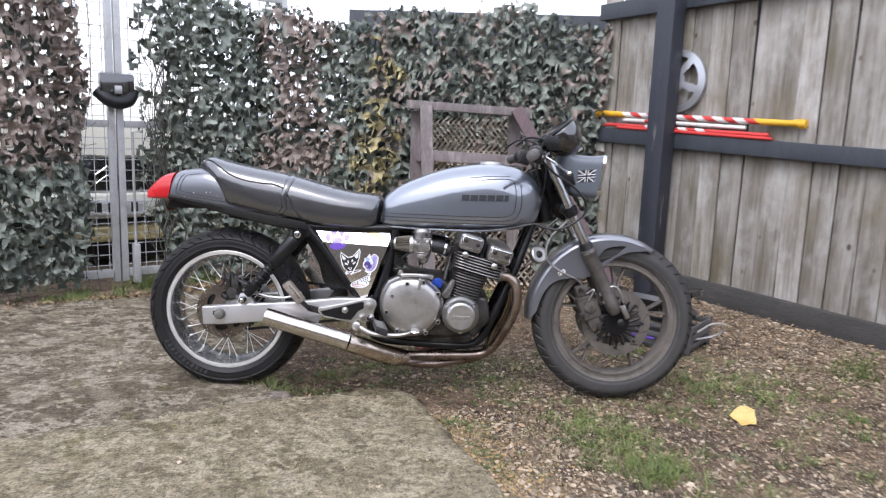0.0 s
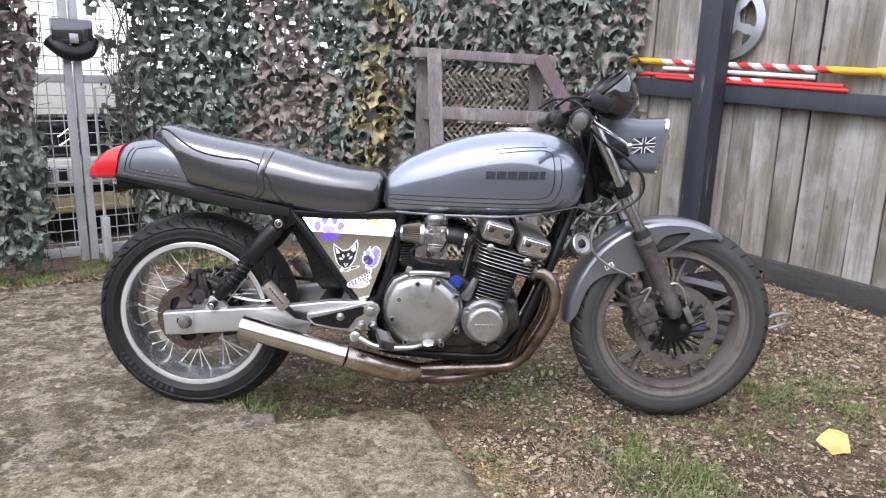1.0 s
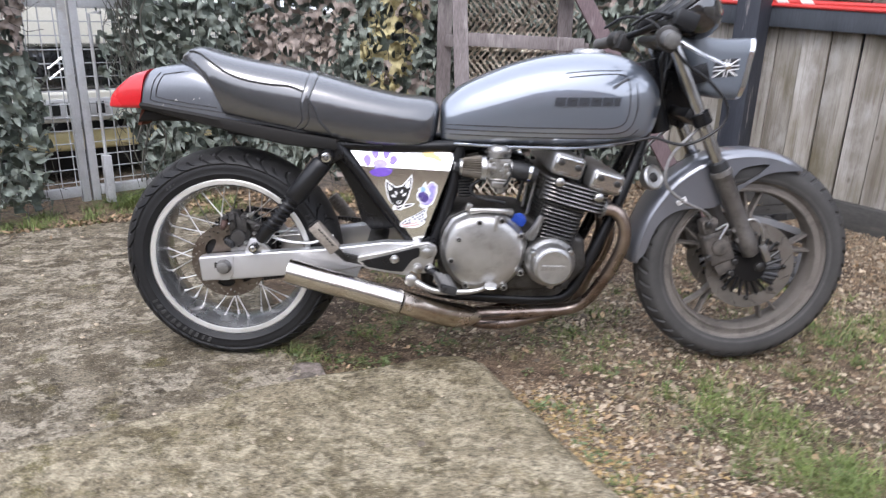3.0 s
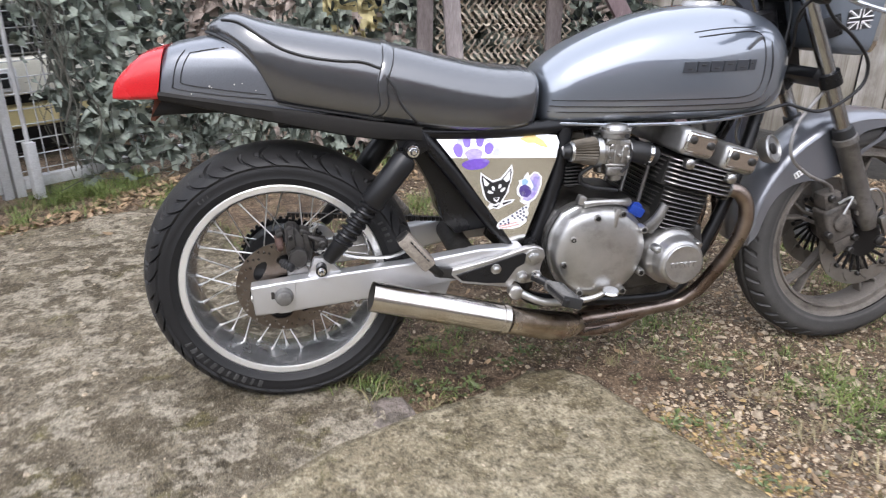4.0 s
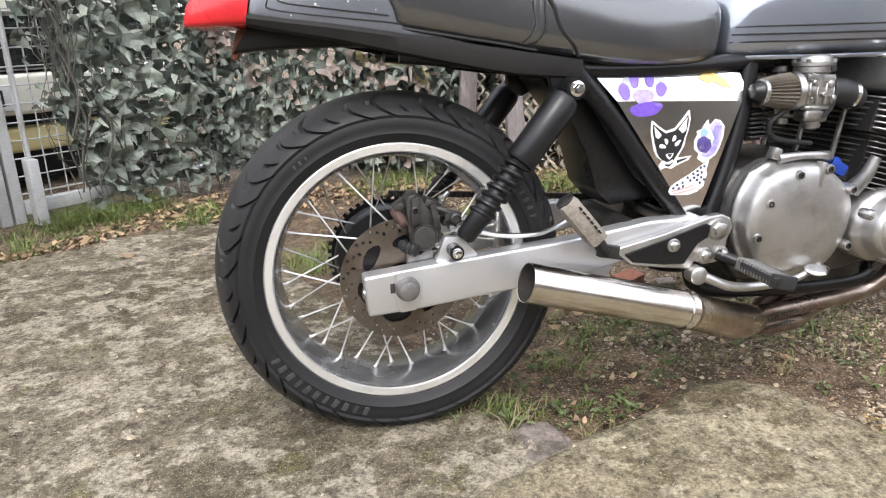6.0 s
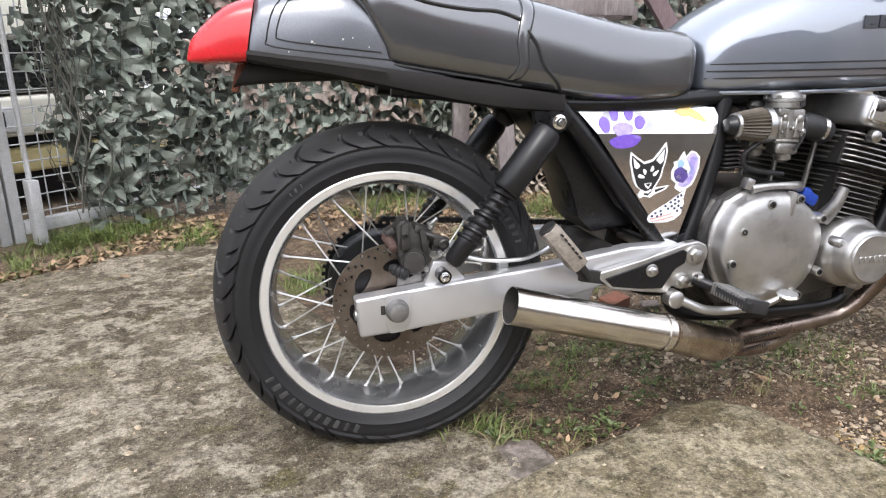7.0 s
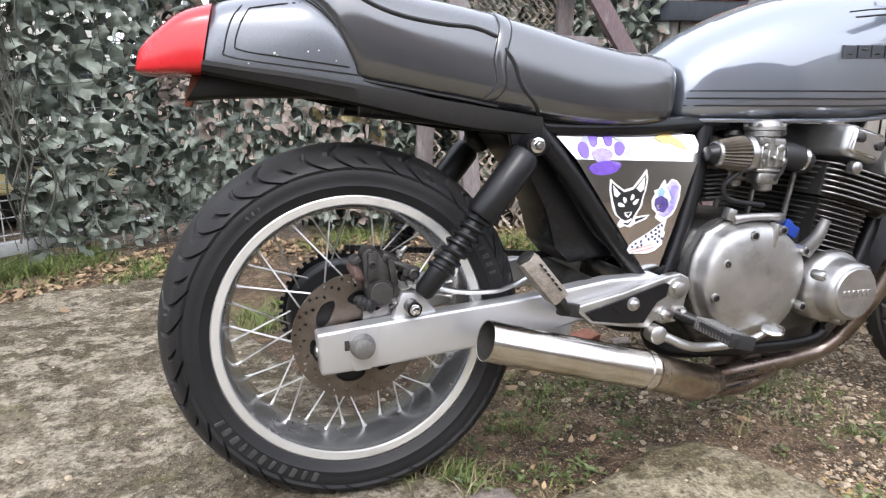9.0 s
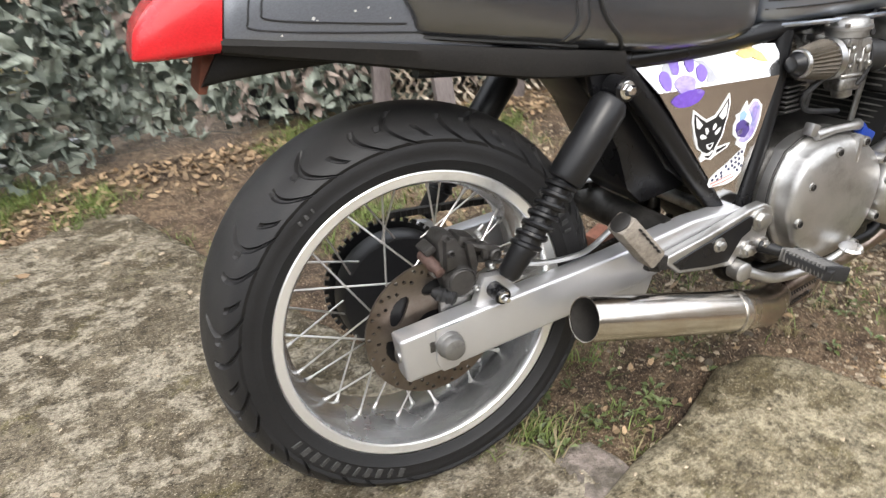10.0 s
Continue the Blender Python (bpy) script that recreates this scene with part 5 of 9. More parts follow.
def build_front_wheel():
    bm = bmesh.new()
    half = [(0.213, 0.0), (0.214, 0.016), (0.219, 0.030), (0.2205, 0.0375), (0.2245, 0.0380), (0.2275, 0.0315), (0.2420, 0.0310), (0.2455, 0.0395), (0.2520, 0.0415), (0.2560, 0.0365), (0.250, 0.029), (0.238, 0.026), (0.232, 0.0)]
    lathe(bm, half + [(r, -y) for r, y in half[-2::-1]], FW, (0, 1, 0), 96, (False, False))
    wheel = part("front_wheel", bm, M_WHEEL, BIKE, "dusty cast alloy front wheel")
    tyre("tyre", wheel, FW, 0.328, 0.055, 0.246, M_TYRE_DUSTY, 44, 11, front_shear, front_cut)
    for k in range(5):
        a = radians(15 + 72 * k)
        bm = bmesh.new()
        for s in (-1, 1):
            e = a + s * 0.13
            p0 = FW + V((0.045 * math.cos(a + s * 0.25), 0, 0.045 * math.sin(a + s * 0.25)))
            p1 = FW + V((0.150 * math.cos(a + s * 0.05), 0, 0.150 * math.sin(a + s * 0.05)))
            p2 = FW + V((0.219 * math.cos(e), 0, 0.219 * math.sin(e)))
            beam(bm, p0, p1, 0.026, 0.010, 0.003, up=(math.cos(a), 0, math.sin(a)))
            beam(bm, p1, p2, 0.030, 0.008, 0.003, up=(math.cos(a), 0, math.sin(a)))
        part("spoke", bm, M_WHEEL, wheel, "cast double spoke")
    bm = bmesh.new()
    lathe(bm, [(0.012, 0.085), (0.045, 0.078), (0.05, 0.03), (0.05, -0.03), (0.045, -0.078), (0.012, -0.085)], FW, (0, -1, 0), 32)
    part("hub", bm, M_GRIME, wheel)
    for y in (-0.082, 0.077):
        bm = bmesh.new()
        polar_plate(bm, FW, 0.094, 0.133, y, y + 0.005, 192, 14, lambda a, r: not (0.106 < r < 0.128 and abs(((a * 12 / 6.2832) % 1.0) - 0.2 - (r - 0.104) * 16) < 0.030))
        part("brake_disc", bm, M_FDISC, wheel, "slotted front brake disc with brown dust")
        bm = bmesh.new()
        lathe(bm, [(0.02, -0.004), (0.05, -0.003), (0.05, 0.008), (0.02, 0.01)], FW + V((0, y, 0)), (0, 1, 0), 28)
        carrier = part("disc_carrier", bm, M_FRAME, wheel)
        bm = bmesh.new()
        tube(bm, [(0.045, 0.002, 0), (0.097 * math.cos(0.22), 0.002, 0.097 * math.sin(0.22))], 0.0045, 6)
        arm = bpy.data.meshes.new("carrier_arm")
        bm.to_mesh(arm)
        bm.free()
        for k in range(22):
            ob = mesh_part("carrier_arm", arm, M_FRAME, wheel)
            ob.matrix_basis = pose(FW.x, y, FW.z) @ Matrix.Rotation(2 * math.pi * k / 22, 4, "Y")
        for k in range(8):
            a = 2 * math.pi * k / 8
            bm = bmesh.new()
            lathe(bm, [(0.006, -0.004), (0.006, 0.010), (0.004, 0.012)], FW + V((0.101 * math.cos(a), y, 0.101 * math.sin(a))), (0, -1 if y < 0 else 1, 0), 8)
            part("rivet", bm, M_GRIME, wheel)


build_front_wheel()


# ---- bodywork ----
def superloop(x_top, z_top, x_bot, z_bot, w, n=40, e_top=2.6, e_bot=5.0, waist=0.42, y=0.0):
    """A closed section, rounder above its waist than below; it may lean along x."""
    zc = z_bot + waist * (z_top - z_bot)
    out = []
    for k in range(n):
        a = 2 * math.pi * k / n
        c, s = math.cos(a), math.sin(a)
        e = e_top if s >= 0 else e_bot
        yy = w * math.copysign(abs(c) ** (2 / e), c)
        zz = zc + (z_top - zc if s >= 0 else zc - z_bot) * math.copysign(abs(s) ** (2 / e), s)
        t = (zz - z_bot) / max(1e-6, z_top - z_bot)
        out.append((x_bot + (x_top - x_bot) * t, y + yy, zz))
    return out


def skin(bm, rows, sub=5, **kw):
    full = curve_through(rows, sub)
    loft(bm, [superloop(*(float(v) for v in r), **kw) for r in full])
    return full


TANK = [(0.612, 0.725, 0.612, 0.690, 0.030), (0.616, 0.770, 0.614, 0.668, 0.085), (0.640, 0.798, 0.634, 0.661, 0.108), (0.70, 0.836, 0.70, 0.659, 0.128), (0.83, 0.889, 0.83, 0.660, 0.150), (0.97, 0.917, 0.97, 0.662, 0.158), (1.09, 0.918, 1.09, 0.668, 0.156), (1.175, 0.890, 1.165, 0.680, 0.140), (1.225, 0.838, 1.205, 0.698, 0.108), (1.243, 0.800, 1.222, 0.720, 0.070), (1.247, 0.775, 1.232, 0.745, 0.025)]


def tank_side(x, z):
    """The tank's half width at x, z."""
    full = curve_through(TANK, 8)
    best = min(full, key=lambda r: abs((r[0] + r[2]) / 2 - x))
    zc = best[3] + 0.42 * (best[1] - best[3])
    e, h = (2.8, best[1] - zc) if z > zc else (6.0, zc - best[3])
    return float(best[4]) * max(0.0, 1 - min(1.0, abs(z - zc) / h) ** e) ** (1 / e)


bm = bmesh.new()
skin(bm, TANK, 6, n=56, e_top=2.8, e_bot=6.0)
TANKOB = part("fuel_tank", bm, M_TANK, BIKE, "grey metallic fuel tank with black pinstripes", 60)


def tank_line(pts, r=0.0013):
    for side in (-1, 1):
        bm = bmesh.new()
        full = curve_through(pts, 8)
        tube(bm, [(float(q[0]), side * (tank_side(float(q[0]), float(q[1])) + 0.0004), float(q[1])) for q in full], r, 6)
        part("pinstripe", bm, M_LINE, TANKOB)


tank_line([(0.63, 0.716), (0.80, 0.716), (1.0, 0.716), (1.08, 0.719), (1.115, 0.735), (1.125, 0.775), (1.122, 0.83), (1.108, 0.858), (1.06, 0.862), (0.955, 0.852)], 0.0016)
tank_line([(0.625, 0.703), (0.80, 0.702), (1.0, 0.702), (1.10, 0.706), (1.135, 0.728), (1.148, 0.775), (1.142, 0.84)], 0.0016)
tank_line([(0.622, 0.690), (0.80, 0.689), (1.0, 0.689), (1.12, 0.694), (1.155, 0.716)], 0.0016)
tank_line([(0.945, 0.862), (1.02, 0.870), (1.10, 0.872)], 0.0012)
for side in (-1, 1):
    for k in range(6):
        w = 0.016 if k == 5 else 0.0285
        x0, z0, z1 = 0.918 + k * 0.0322, 0.775 + 0.0006 * k, 0.800 + 0.0006 * k
        bm = bmesh.new()
        rows = []
        for q in range(4):
            x = x0 + w * q / 3
            y, y2 = side * tank_side(x, z0), side * tank_side(x, z1)
            rows.append([(x, y - side * 0.004, z0), (x, y + side * 0.0042, z0 + 0.001), (x + 0.002, y2 + side * 0.0042, z1 - 0.001), (x + 0.002, y2 - side * 0.004, z1)])
        loft(bm, rows)
        part("badge_bar", bm, M_BADGE, TANKOB, "raised dark badge bar")
        bm = bmesh.new()
        xm, zm = x0 + w * 0.55, (z0 + z1) / 2
        box(bm, (xm, side * (tank_side(xm, zm) + 0.0030), zm + (0.004 if k % 2 else -0.004)), (w * 0.42, 0.0042, 0.0040), (0, 0, 0), 0.001, 1)
        part("badge_slot", bm, M_INK, TANKOB)
    bm = bmesh.new()
    beam(bm, (1.075, side * (tank_side(1.08, 0.825) + 0.001), 0.826), (1.115, side * (tank_side(1.11, 0.85) + 0.001), 0.852), 0.0016, 0.010, 0.0005)
    part("tank_mark", bm, M_COWL, TANKOB)
bm = bmesh.new()
lathe(bm, [(0.046, 0), (0.048, 0.004), (0.044, 0.012), (0.02, 0.015), (0.002, 0.015)], (1.035, 0, 0.914), (0.02, 0, 1), 36)
part("fuel_cap", bm, M_CAST, TANKOB, "dull chrome fuel cap")
bm = bmesh.new()
tube(bm, [(0.62, -0.10, 0.663), (0.80, -0.146, 0.661), (1.0, -0.152, 0.663), (1.15, -0.135, 0.678)], 0.004, 6, True, 6)
part("tank_seam", bm, M_TANK, TANKOB)

SEAT = [(-0.120, 0.866, -0.046, 0.738, 0.108), (-0.110, 0.888, -0.030, 0.722, 0.126), (-0.064, 0.909, 0.030, 0.711, 0.133), (0.01, 0.891, 0.115, 0.700, 0.138), (0.10, 0.873, 0.18, 0.690, 0.141), (0.20, 0.857, 0.25, 0.676, 0.143), (0.30, 0.836, 0.32, 0.664, 0.144), (0.40, 0.811, 0.40, 0.653, 0.144), (0.50, 0.791, 0.49, 0.648, 0.140), (0.565, 0.785, 0.555, 0.650, 0.130), (0.600, 0.776, 0.588, 0.660, 0.112), (0.610, 0.750, 0.602, 0.682, 0.060)]
SEAT_FULL = [tuple(float(v) for v in r) for r in curve_through(SEAT, 8)]


def seat_bow(i):
    """The seat's back end is bowed: its sides stand further forward than its middle."""
    return 0.088 * max(0.0, 1 - i / 28) ** 1.3


def seat_point(u, a, off=0.0):
    """u runs 0 to 1 from the hump to the tank, a is the angle round the section (180 is the near side)."""
    i = u * (len(SEAT_FULL) - 1)
    j = min(int(i), len(SEAT_FULL) - 2)
    r = [p + (q - p) * (i - j) for p, q in zip(SEAT_FULL[j], SEAT_FULL[j + 1])]
    r[4] += off
    r[1] += off
    c, s = math.cos(radians(a)), math.sin(radians(a))
    e = 3.0 if s >= 0 else 5.0
    zc = r[3] + 0.42 * (r[1] - r[3])
    zz = zc + (r[1] - zc if s >= 0 else zc - r[3]) * math.copysign(abs(s) ** (2 / e), s)
    t = (zz - r[3]) / (r[1] - r[3])
    y = r[4] * math.copysign(abs(c) ** (2 / e), c)
    return V((r[2] + (r[0] - r[2]) * t + seat_bow(i) * min(1.0, abs(y) / 0.125) ** 2, y, zz))


bm = bmesh.new()
loft(bm, [[(x + seat_bow(i) * min(1.0, abs(y) / 0.125) ** 2, y, z) for x, y, z in superloop(*r, n=56, e_top=3.0, e_bot=5.0)] for i, r in enumerate(SEAT_FULL)])
SEATOB = part("seat", bm, M_VINYL, BIKE, "black vinyl seat with a raised hump and piping", 60)
STRAP = [(90, 0.497), (118, 0.496), (142, 0.489), (160, 0.477), (174, 0.463), (184, 0.450), (200, 0.428), (212, 0.414)]


def strap_u(a):
    a = max(90, min(212, a if a >= 90 else 180 - a))
    for (a0, u0), (a1, u1) in zip(STRAP, STRAP[1:]):
        if a0 <= a <= a1:
            return u0 + (u1 - u0) * (a - a0) / (a1 - a0)


bm = bmesh.new()
rows = []
for k in range(5):
    rows.append([seat_point(strap_u(a) + 0.024 * k / 4, a, 0.0030 if 0 < k < 4 else 0.0005) for a in range(-32, 213, 4)])
loft(bm, rows, (False, False), False)
part("strap", bm, M_VINYL, SEATOB, "black vinyl strap across the seat", 60)


def piping(path, r=0.0032):
    for flip in (False, True):
        bm = bmesh.new()
        pts = [seat_point(float(q[0]), (180 - float(q[1])) if flip else float(q[1]), 0.0008) for q in curve_through(path, 6)]
        tube(bm, pts, r, 6)
        part("piping", bm, M_PIPING, SEATOB)


piping([(0.012, 95), (0.012, 140), (0.014, 175), (0.016, 192), (0.03, 212)], 0.004)
piping([(0.13, 112), (0.165, 128), (0.20, 146), (0.25, 157), (0.32, 161), (0.39, 160), (0.44, 157), (0.478, 161)])
piping([(0.484, 170), (0.500, 179), (0.515, 187), (0.532, 200), (0.542, 222)])
piping([(strap_u(a) + 0.002, a) for a in (120, 145, 160, 174, 186, 200, 210)], 0.0016)
piping([(strap_u(a) + 0.023, a) for a in (120, 145, 160, 174, 186, 200, 210)], 0.0014)
piping([(0.06, 222), (0.15, 222), (0.30, 222), (0.45, 222)], 0.003)
for k in range(6):
    u = 0.60 + 0.055 * k
    bm = bmesh.new()
    tube(bm, [seat_point(u, a, 0.0004) for a in range(55, 126, 10)], 0.0010, 5)
    part("stitching", bm, M_VINYL, SEATOB)

# tail cowl, lens and under-tail
COWL = [(-0.196, 0.842, -0.217, 0.738, 0.092), (-0.175, 0.852, -0.195, 0.733, 0.098), (-0.10, 0.864, -0.10, 0.716, 0.113), (-0.045, 0.862, -0.02, 0.703, 0.119), (0.02, 0.815, 0.07, 0.691, 0.117), (0.11, 0.715, 0.16, 0.680, 0.114), (0.25, 0.705, 0.29, 0.664, 0.117), (0.335, 0.685, 0.34, 0.657, 0.110)]
bm = bmesh.new()
skin(bm, COWL, 6, n=48, e_top=3.2, e_bot=6.0)
COWLOB = part("tail_cowl", bm, M_COWL, BIKE, "grey tail cowl with dark pinstripes", 50)
COWL_FULL = [tuple(float(v) for v in r) for r in curve_through(COWL, 10)]


def cowl_side(x, z):
    best = min(COWL_FULL, key=lambda r: abs(r[2] + (r[0] - r[2]) * (z - r[3]) / (r[1] - r[3]) - x))
    zc = best[3] + 0.42 * (best[1] - best[3])
    e, h = (3.2, best[1] - zc) if z > zc else (6.0, zc - best[3])
    return best[4] * max(0.0, 1 - min(1.0, abs(z - zc) / h) ** e) ** (1 / e)


for path in ([(-0.155, 0.838), (-0.172, 0.815), (-0.184, 0.775), (-0.178, 0.762), (-0.10, 0.750), (0.0, 0.738), (0.03, 0.733)], [(-0.145, 0.833), (-0.158, 0.812), (-0.168, 0.782), (-0.160, 0.771), (-0.09, 0.760), (0.0, 0.748)], [(-0.145, 0.833), (-0.10, 0.840), (-0.07, 0.843)]):
    for side in (-1, 1):
        bm = bmesh.new()
        tube(bm, [(float(q[0]), side * (cowl_side(float(q[0]), float(q[1])) + 0.0006), float(q[1])) for q in curve_through(path, 8)], 0.0012, 6)
        part("pinstripe", bm, M_LINE, COWLOB)
for side in (-1, 1):
    bm = bmesh.new()
    rows = []
    for x, z1, z0, y in curve_through([(-0.218, 0.757, 0.738, 0.094), (-0.15, 0.747, 0.724, 0.104), (-0.087, 0.738, 0.712, 0.117), (0.0, 0.724, 0.692, 0.1245), (0.089, 0.709, 0.672, 0.128), (0.20, 0.690, 0.650, 0.130), (0.325, 0.671, 0.637, 0.128)], 6):
        x, z1, z0, y = float(x), float(z1), float(z0), float(y)
        zm = z1 - 0.007
        rows.append([(x, side * (y - 0.02), z1), (x, side * y, z1), (x, side * (y + 0.004), zm), (x, side * (y + 0.001), z0 + 0.004), (x, side * (y - 0.008), z0), (x, side * (y - 0.02), z0)])
    loft(bm, rows)
    part("lower_trim", bm, M_TRIM, BIKE, "dirty brown-black trim below the cowl")
for x, z, r in ((-0.112, 0.767, 0.0022), (-0.108, 0.764, 0.0013), (-0.062, 0.770, 0.0016), (-0.046, 0.772, 0.0013), (-0.150, 0.752, 0.0013), (-0.02, 0.757, 0.0011)):
    bm = bmesh.new()
    lathe(bm, [(r, 0), (r * 0.8, 0.0006), (0.0003, 0.0008)], (x, -cowl_side(x, z) - 0.0004, z), (0, -1, 0), 9)
    part("speck", bm, M_LETTERWHITE, COWLOB, "white dried speck")
bm = bmesh.new()
skin(bm, [(-0.309, 0.766, -0.315, 0.743, 0.056), (-0.303, 0.780, -0.311, 0.739, 0.068), (-0.279, 0.805, -0.288, 0.737, 0.080), (-0.243, 0.832, -0.258, 0.737, 0.089), (-0.197, 0.846, -0.220, 0.737, 0.096)], 5, n=40, e_top=4.0, e_bot=7.0)
part("tail_lens", bm, M_RED, BIKE, "red plastic tail light lens", 45)
bm = bmesh.new()
skin(bm, [(-0.215, 0.742, -0.246, 0.697, 0.050), (-0.17, 0.742, -0.18, 0.702, 0.058), (0.0, 0.73, 0.0, 0.700, 0.070), (0.18, 0.70, 0.18, 0.662, 0.078), (0.34, 0.69, 0.34, 0.645, 0.085)], 3, n=24, e_top=6, e_bot=6)
part("undertail", bm, M_TRIM, BIKE, "black under-tail mudguard")
bm = bmesh.new()
plate(bm, [(-0.236, 0.735), (-0.218, 0.737), (-0.240, 0.688), (-0.250, 0.690)], -0.04, 0.04, 0.002)
part("tail_bracket", bm, M_RUST, BIKE, "rusty bracket under the tail lens")


# ---- frame ----
def frame_tube(pts, r=0.0165, name="frame_tube", mat=None, both=True, smooth=5, label=""):
    for side in ((-1, 1) if both else (1,)):
        bm = bmesh.new()
        tube(bm, [(x, y * side, z) for x, y, z in pts], r, 12, True, smooth)
        part(name, bm, mat or M_FRAME, BIKE, label)


frame_tube([(0.02, 0.085, 0.69), (0.20, 0.095, 0.672), (0.36, 0.10, 0.652), (0.62, 0.10, 0.655), (0.95, 0.06, 0.68), (1.20, 0.03, 0.74)])
frame_tube([(0.325, 0.103, 0.65), (0.40, 0.107, 0.56), (0.49, 0.108, 0.44), (0.565, 0.108, 0.352)], 0.0185)
frame_tube([(0.668, 0.098, 0.652), (0.655, 0.102, 0.56), (0.628, 0.105, 0.46), (0.592, 0.107, 0.352), (0.585, 0.10, 0.26)], 0.0175)
frame_tube([(1.215, 0.035, 0.72), (1.175, 0.06, 0.60), (1.12, 0.085, 0.46), (1.06, 0.09, 0.32), (1.01, 0.09, 0.225), (0.94, 0.09, 0.200), (0.75, 0.09, 0.205), (0.60, 0.09, 0.225), (0.575, 0.09, 0.30)], 0.0165)
bm = bmesh.new()
tube(bm, [(1.205, 0, 0.90), (1.265, 0, 0.70)], 0.03, 20)
part("steering_head", bm, M_FRAME, BIKE)
for side in (-1, 1):
    bm = bmesh.new()
    plate(bm, [(0.60, 0.40), (0.63, 0.385), (0.62, 0.33), (0.56, 0.30), (0.53, 0.33), (0.545, 0.38)], side * 0.098, side * 0.118, 0.004)
    part("pivot_plate", bm, M_FRAME, BIKE)
    bm = bmesh.new()
    plate(bm, [(0.265, 0.655), (0.33, 0.66), (0.345, 0.62), (0.30, 0.598), (0.275, 0.612)], side * 0.108, side * 0.124, 0.004)
    part("shock_mount", bm, M_FRAME, BIKE)
bm = bmesh.new()
plate(bm, [(0.345, 0.648), (0.64, 0.648), (0.60, 0.42), (0.52, 0.40), (0.46, 0.45), (0.385, 0.56)], -0.072, 0.072, 0.012)
part("battery_box", bm, M_FRAME, BIKE, "black battery box behind the side panels")
bm = bmesh.new()
plate(bm, [(0.275, 0.640), (0.37, 0.652), (0.515, 0.410), (0.415, 0.398), (0.385, 0.430), (0.365, 0.500), (0.325, 0.575)], -0.066, 0.066, 0.006)
part("inner_mudguard", bm, M_FRAME, BIKE, "black inner mudguard ahead of the rear tyre")
# polished side panel with vinyl stickers
PANEL = [(0.352, 0.650), (0.366, 0.661), (0.645, 0.636), (0.650, 0.620), (0.566, 0.385), (0.552, 0.378), (0.540, 0.386)]
CREASE = (0.392, 0.598), (0.640, 0.588)


def panel_y(x, z):
    zc = CREASE[0][1] + (CREASE[1][1] - CREASE[0][1]) * (x - CREASE[0][0]) / (CREASE[1][0] - CREASE[0][0])
    return -0.126 + max(0.0, z - zc) * 0.44


for side in (-1, 1):
    bm = bmesh.new()
    low = [(0.392, 0.598), (0.640, 0.588), (0.566, 0.385), (0.552, 0.378), (0.540, 0.386)]
    high = [(0.352, 0.650), (0.366, 0.661), (0.645, 0.636), (0.650, 0.620), (0.640, 0.588), (0.392, 0.598)]
    for out in (low, high):
        a = [bm.verts.new((x, -side * panel_y(x, z), z)) for x, z in out]
        b = [bm.verts.new((x, -side * (panel_y(x, z) + 0.003), z)) for x, z in out]
        bm.faces.new(a)
        bm.faces.new(list(reversed(b)))
        for i in range(len(a)):
            j = (i + 1) % len(a)
            bm.faces.new((a[i], b[i], b[j], a[j]))
    bmesh.ops.remove_doubles(bm, verts=bm.verts, dist=0.0003)
    p = part("side_panel", bm, M_MIRROR, BIKE, "mirror-polished triangular side panel with stickers", 12)
    if side == 1:
        SIDEPANEL = p


def sticker(name, outline, mat, lift, label=""):
    bm = bmesh.new()
    a = [bm.verts.new((x, panel_y(x, z) - lift, z)) for x, z in outline]
    b = [bm.verts.new((x, panel_y(x, z) - lift + 0.0004, z)) for x, z in outline]
    bm.faces.new(a)
    bm.faces.new(list(reversed(b)))
    for i in range(len(a)):
        j = (i + 1) % len(a)
        bm.faces.new((a[i], b[i], b[j], a[j]))
    part(name, bm, mat, SIDEPANEL, label, 0)


def oval(cx, cz, rx, rz, tilt=0.0, n=20, wob=0.0, ph=0.0):
    t = radians(tilt)
    out = []
    for k in range(n):
        a = 2 * math.pi * k / n
        f = 1 + wob * math.sin(3 * a + ph) + wob * 0.6 * math.sin(5 * a + 2 * ph)
        x, z = rx * f * math.cos(a), rz * f * math.sin(a)
        out.append((cx + x * math.cos(t) - z * math.sin(t), cz + x * math.sin(t) + z * math.cos(t)))
    return out


def spot(x, z, kx, kz):
    """Maps a drawing's millimetres round x, z on the panel to its metres."""
    return lambda u, v: (x + 0.001 * kx * u, z + 0.001 * kz * v)


PAW = spot(0.4446, 0.6085, 1.16, 1.03)
for cx, cz, rx, rz, tl in ((-31, 5, 9, 14, 12), (-12, 22, 8, 12, 2), (14, 22, 8, 12, -4), (31, 6, 9, 12, -22)):
    x, z = PAW(cx, cz)
    sticker("purple_sticker", oval(x, z, 0.00116 * rx, 0.00104 * rz, tl, 18, 0.04), M_PURPLE, 0.0012, "purple rounded vinyl toe print")
x, z = PAW(0, -5)
sticker("purple_sticker", oval(x, z, 0.0205, 0.0135, 0, 22, 0.05), M_PALEPURPLE, 0.0012, "worn pale purple vinyl")
x, z = PAW(3, -26)
sticker("purple_sticker", oval(x, z, 0.0315, 0.0125, 4, 26, 0.04), M_PURPLE, 0.0016, "purple rounded vinyl pad print")
sticker("film_residue", [PAW(*q) for q in ((22, 26), (38, 22), (50, 8), (56, -6), (46, -10), (36, -8), (42, 4), (36, 14))], M_RESIDUE, 0.0010, "dull grey torn sticker film")
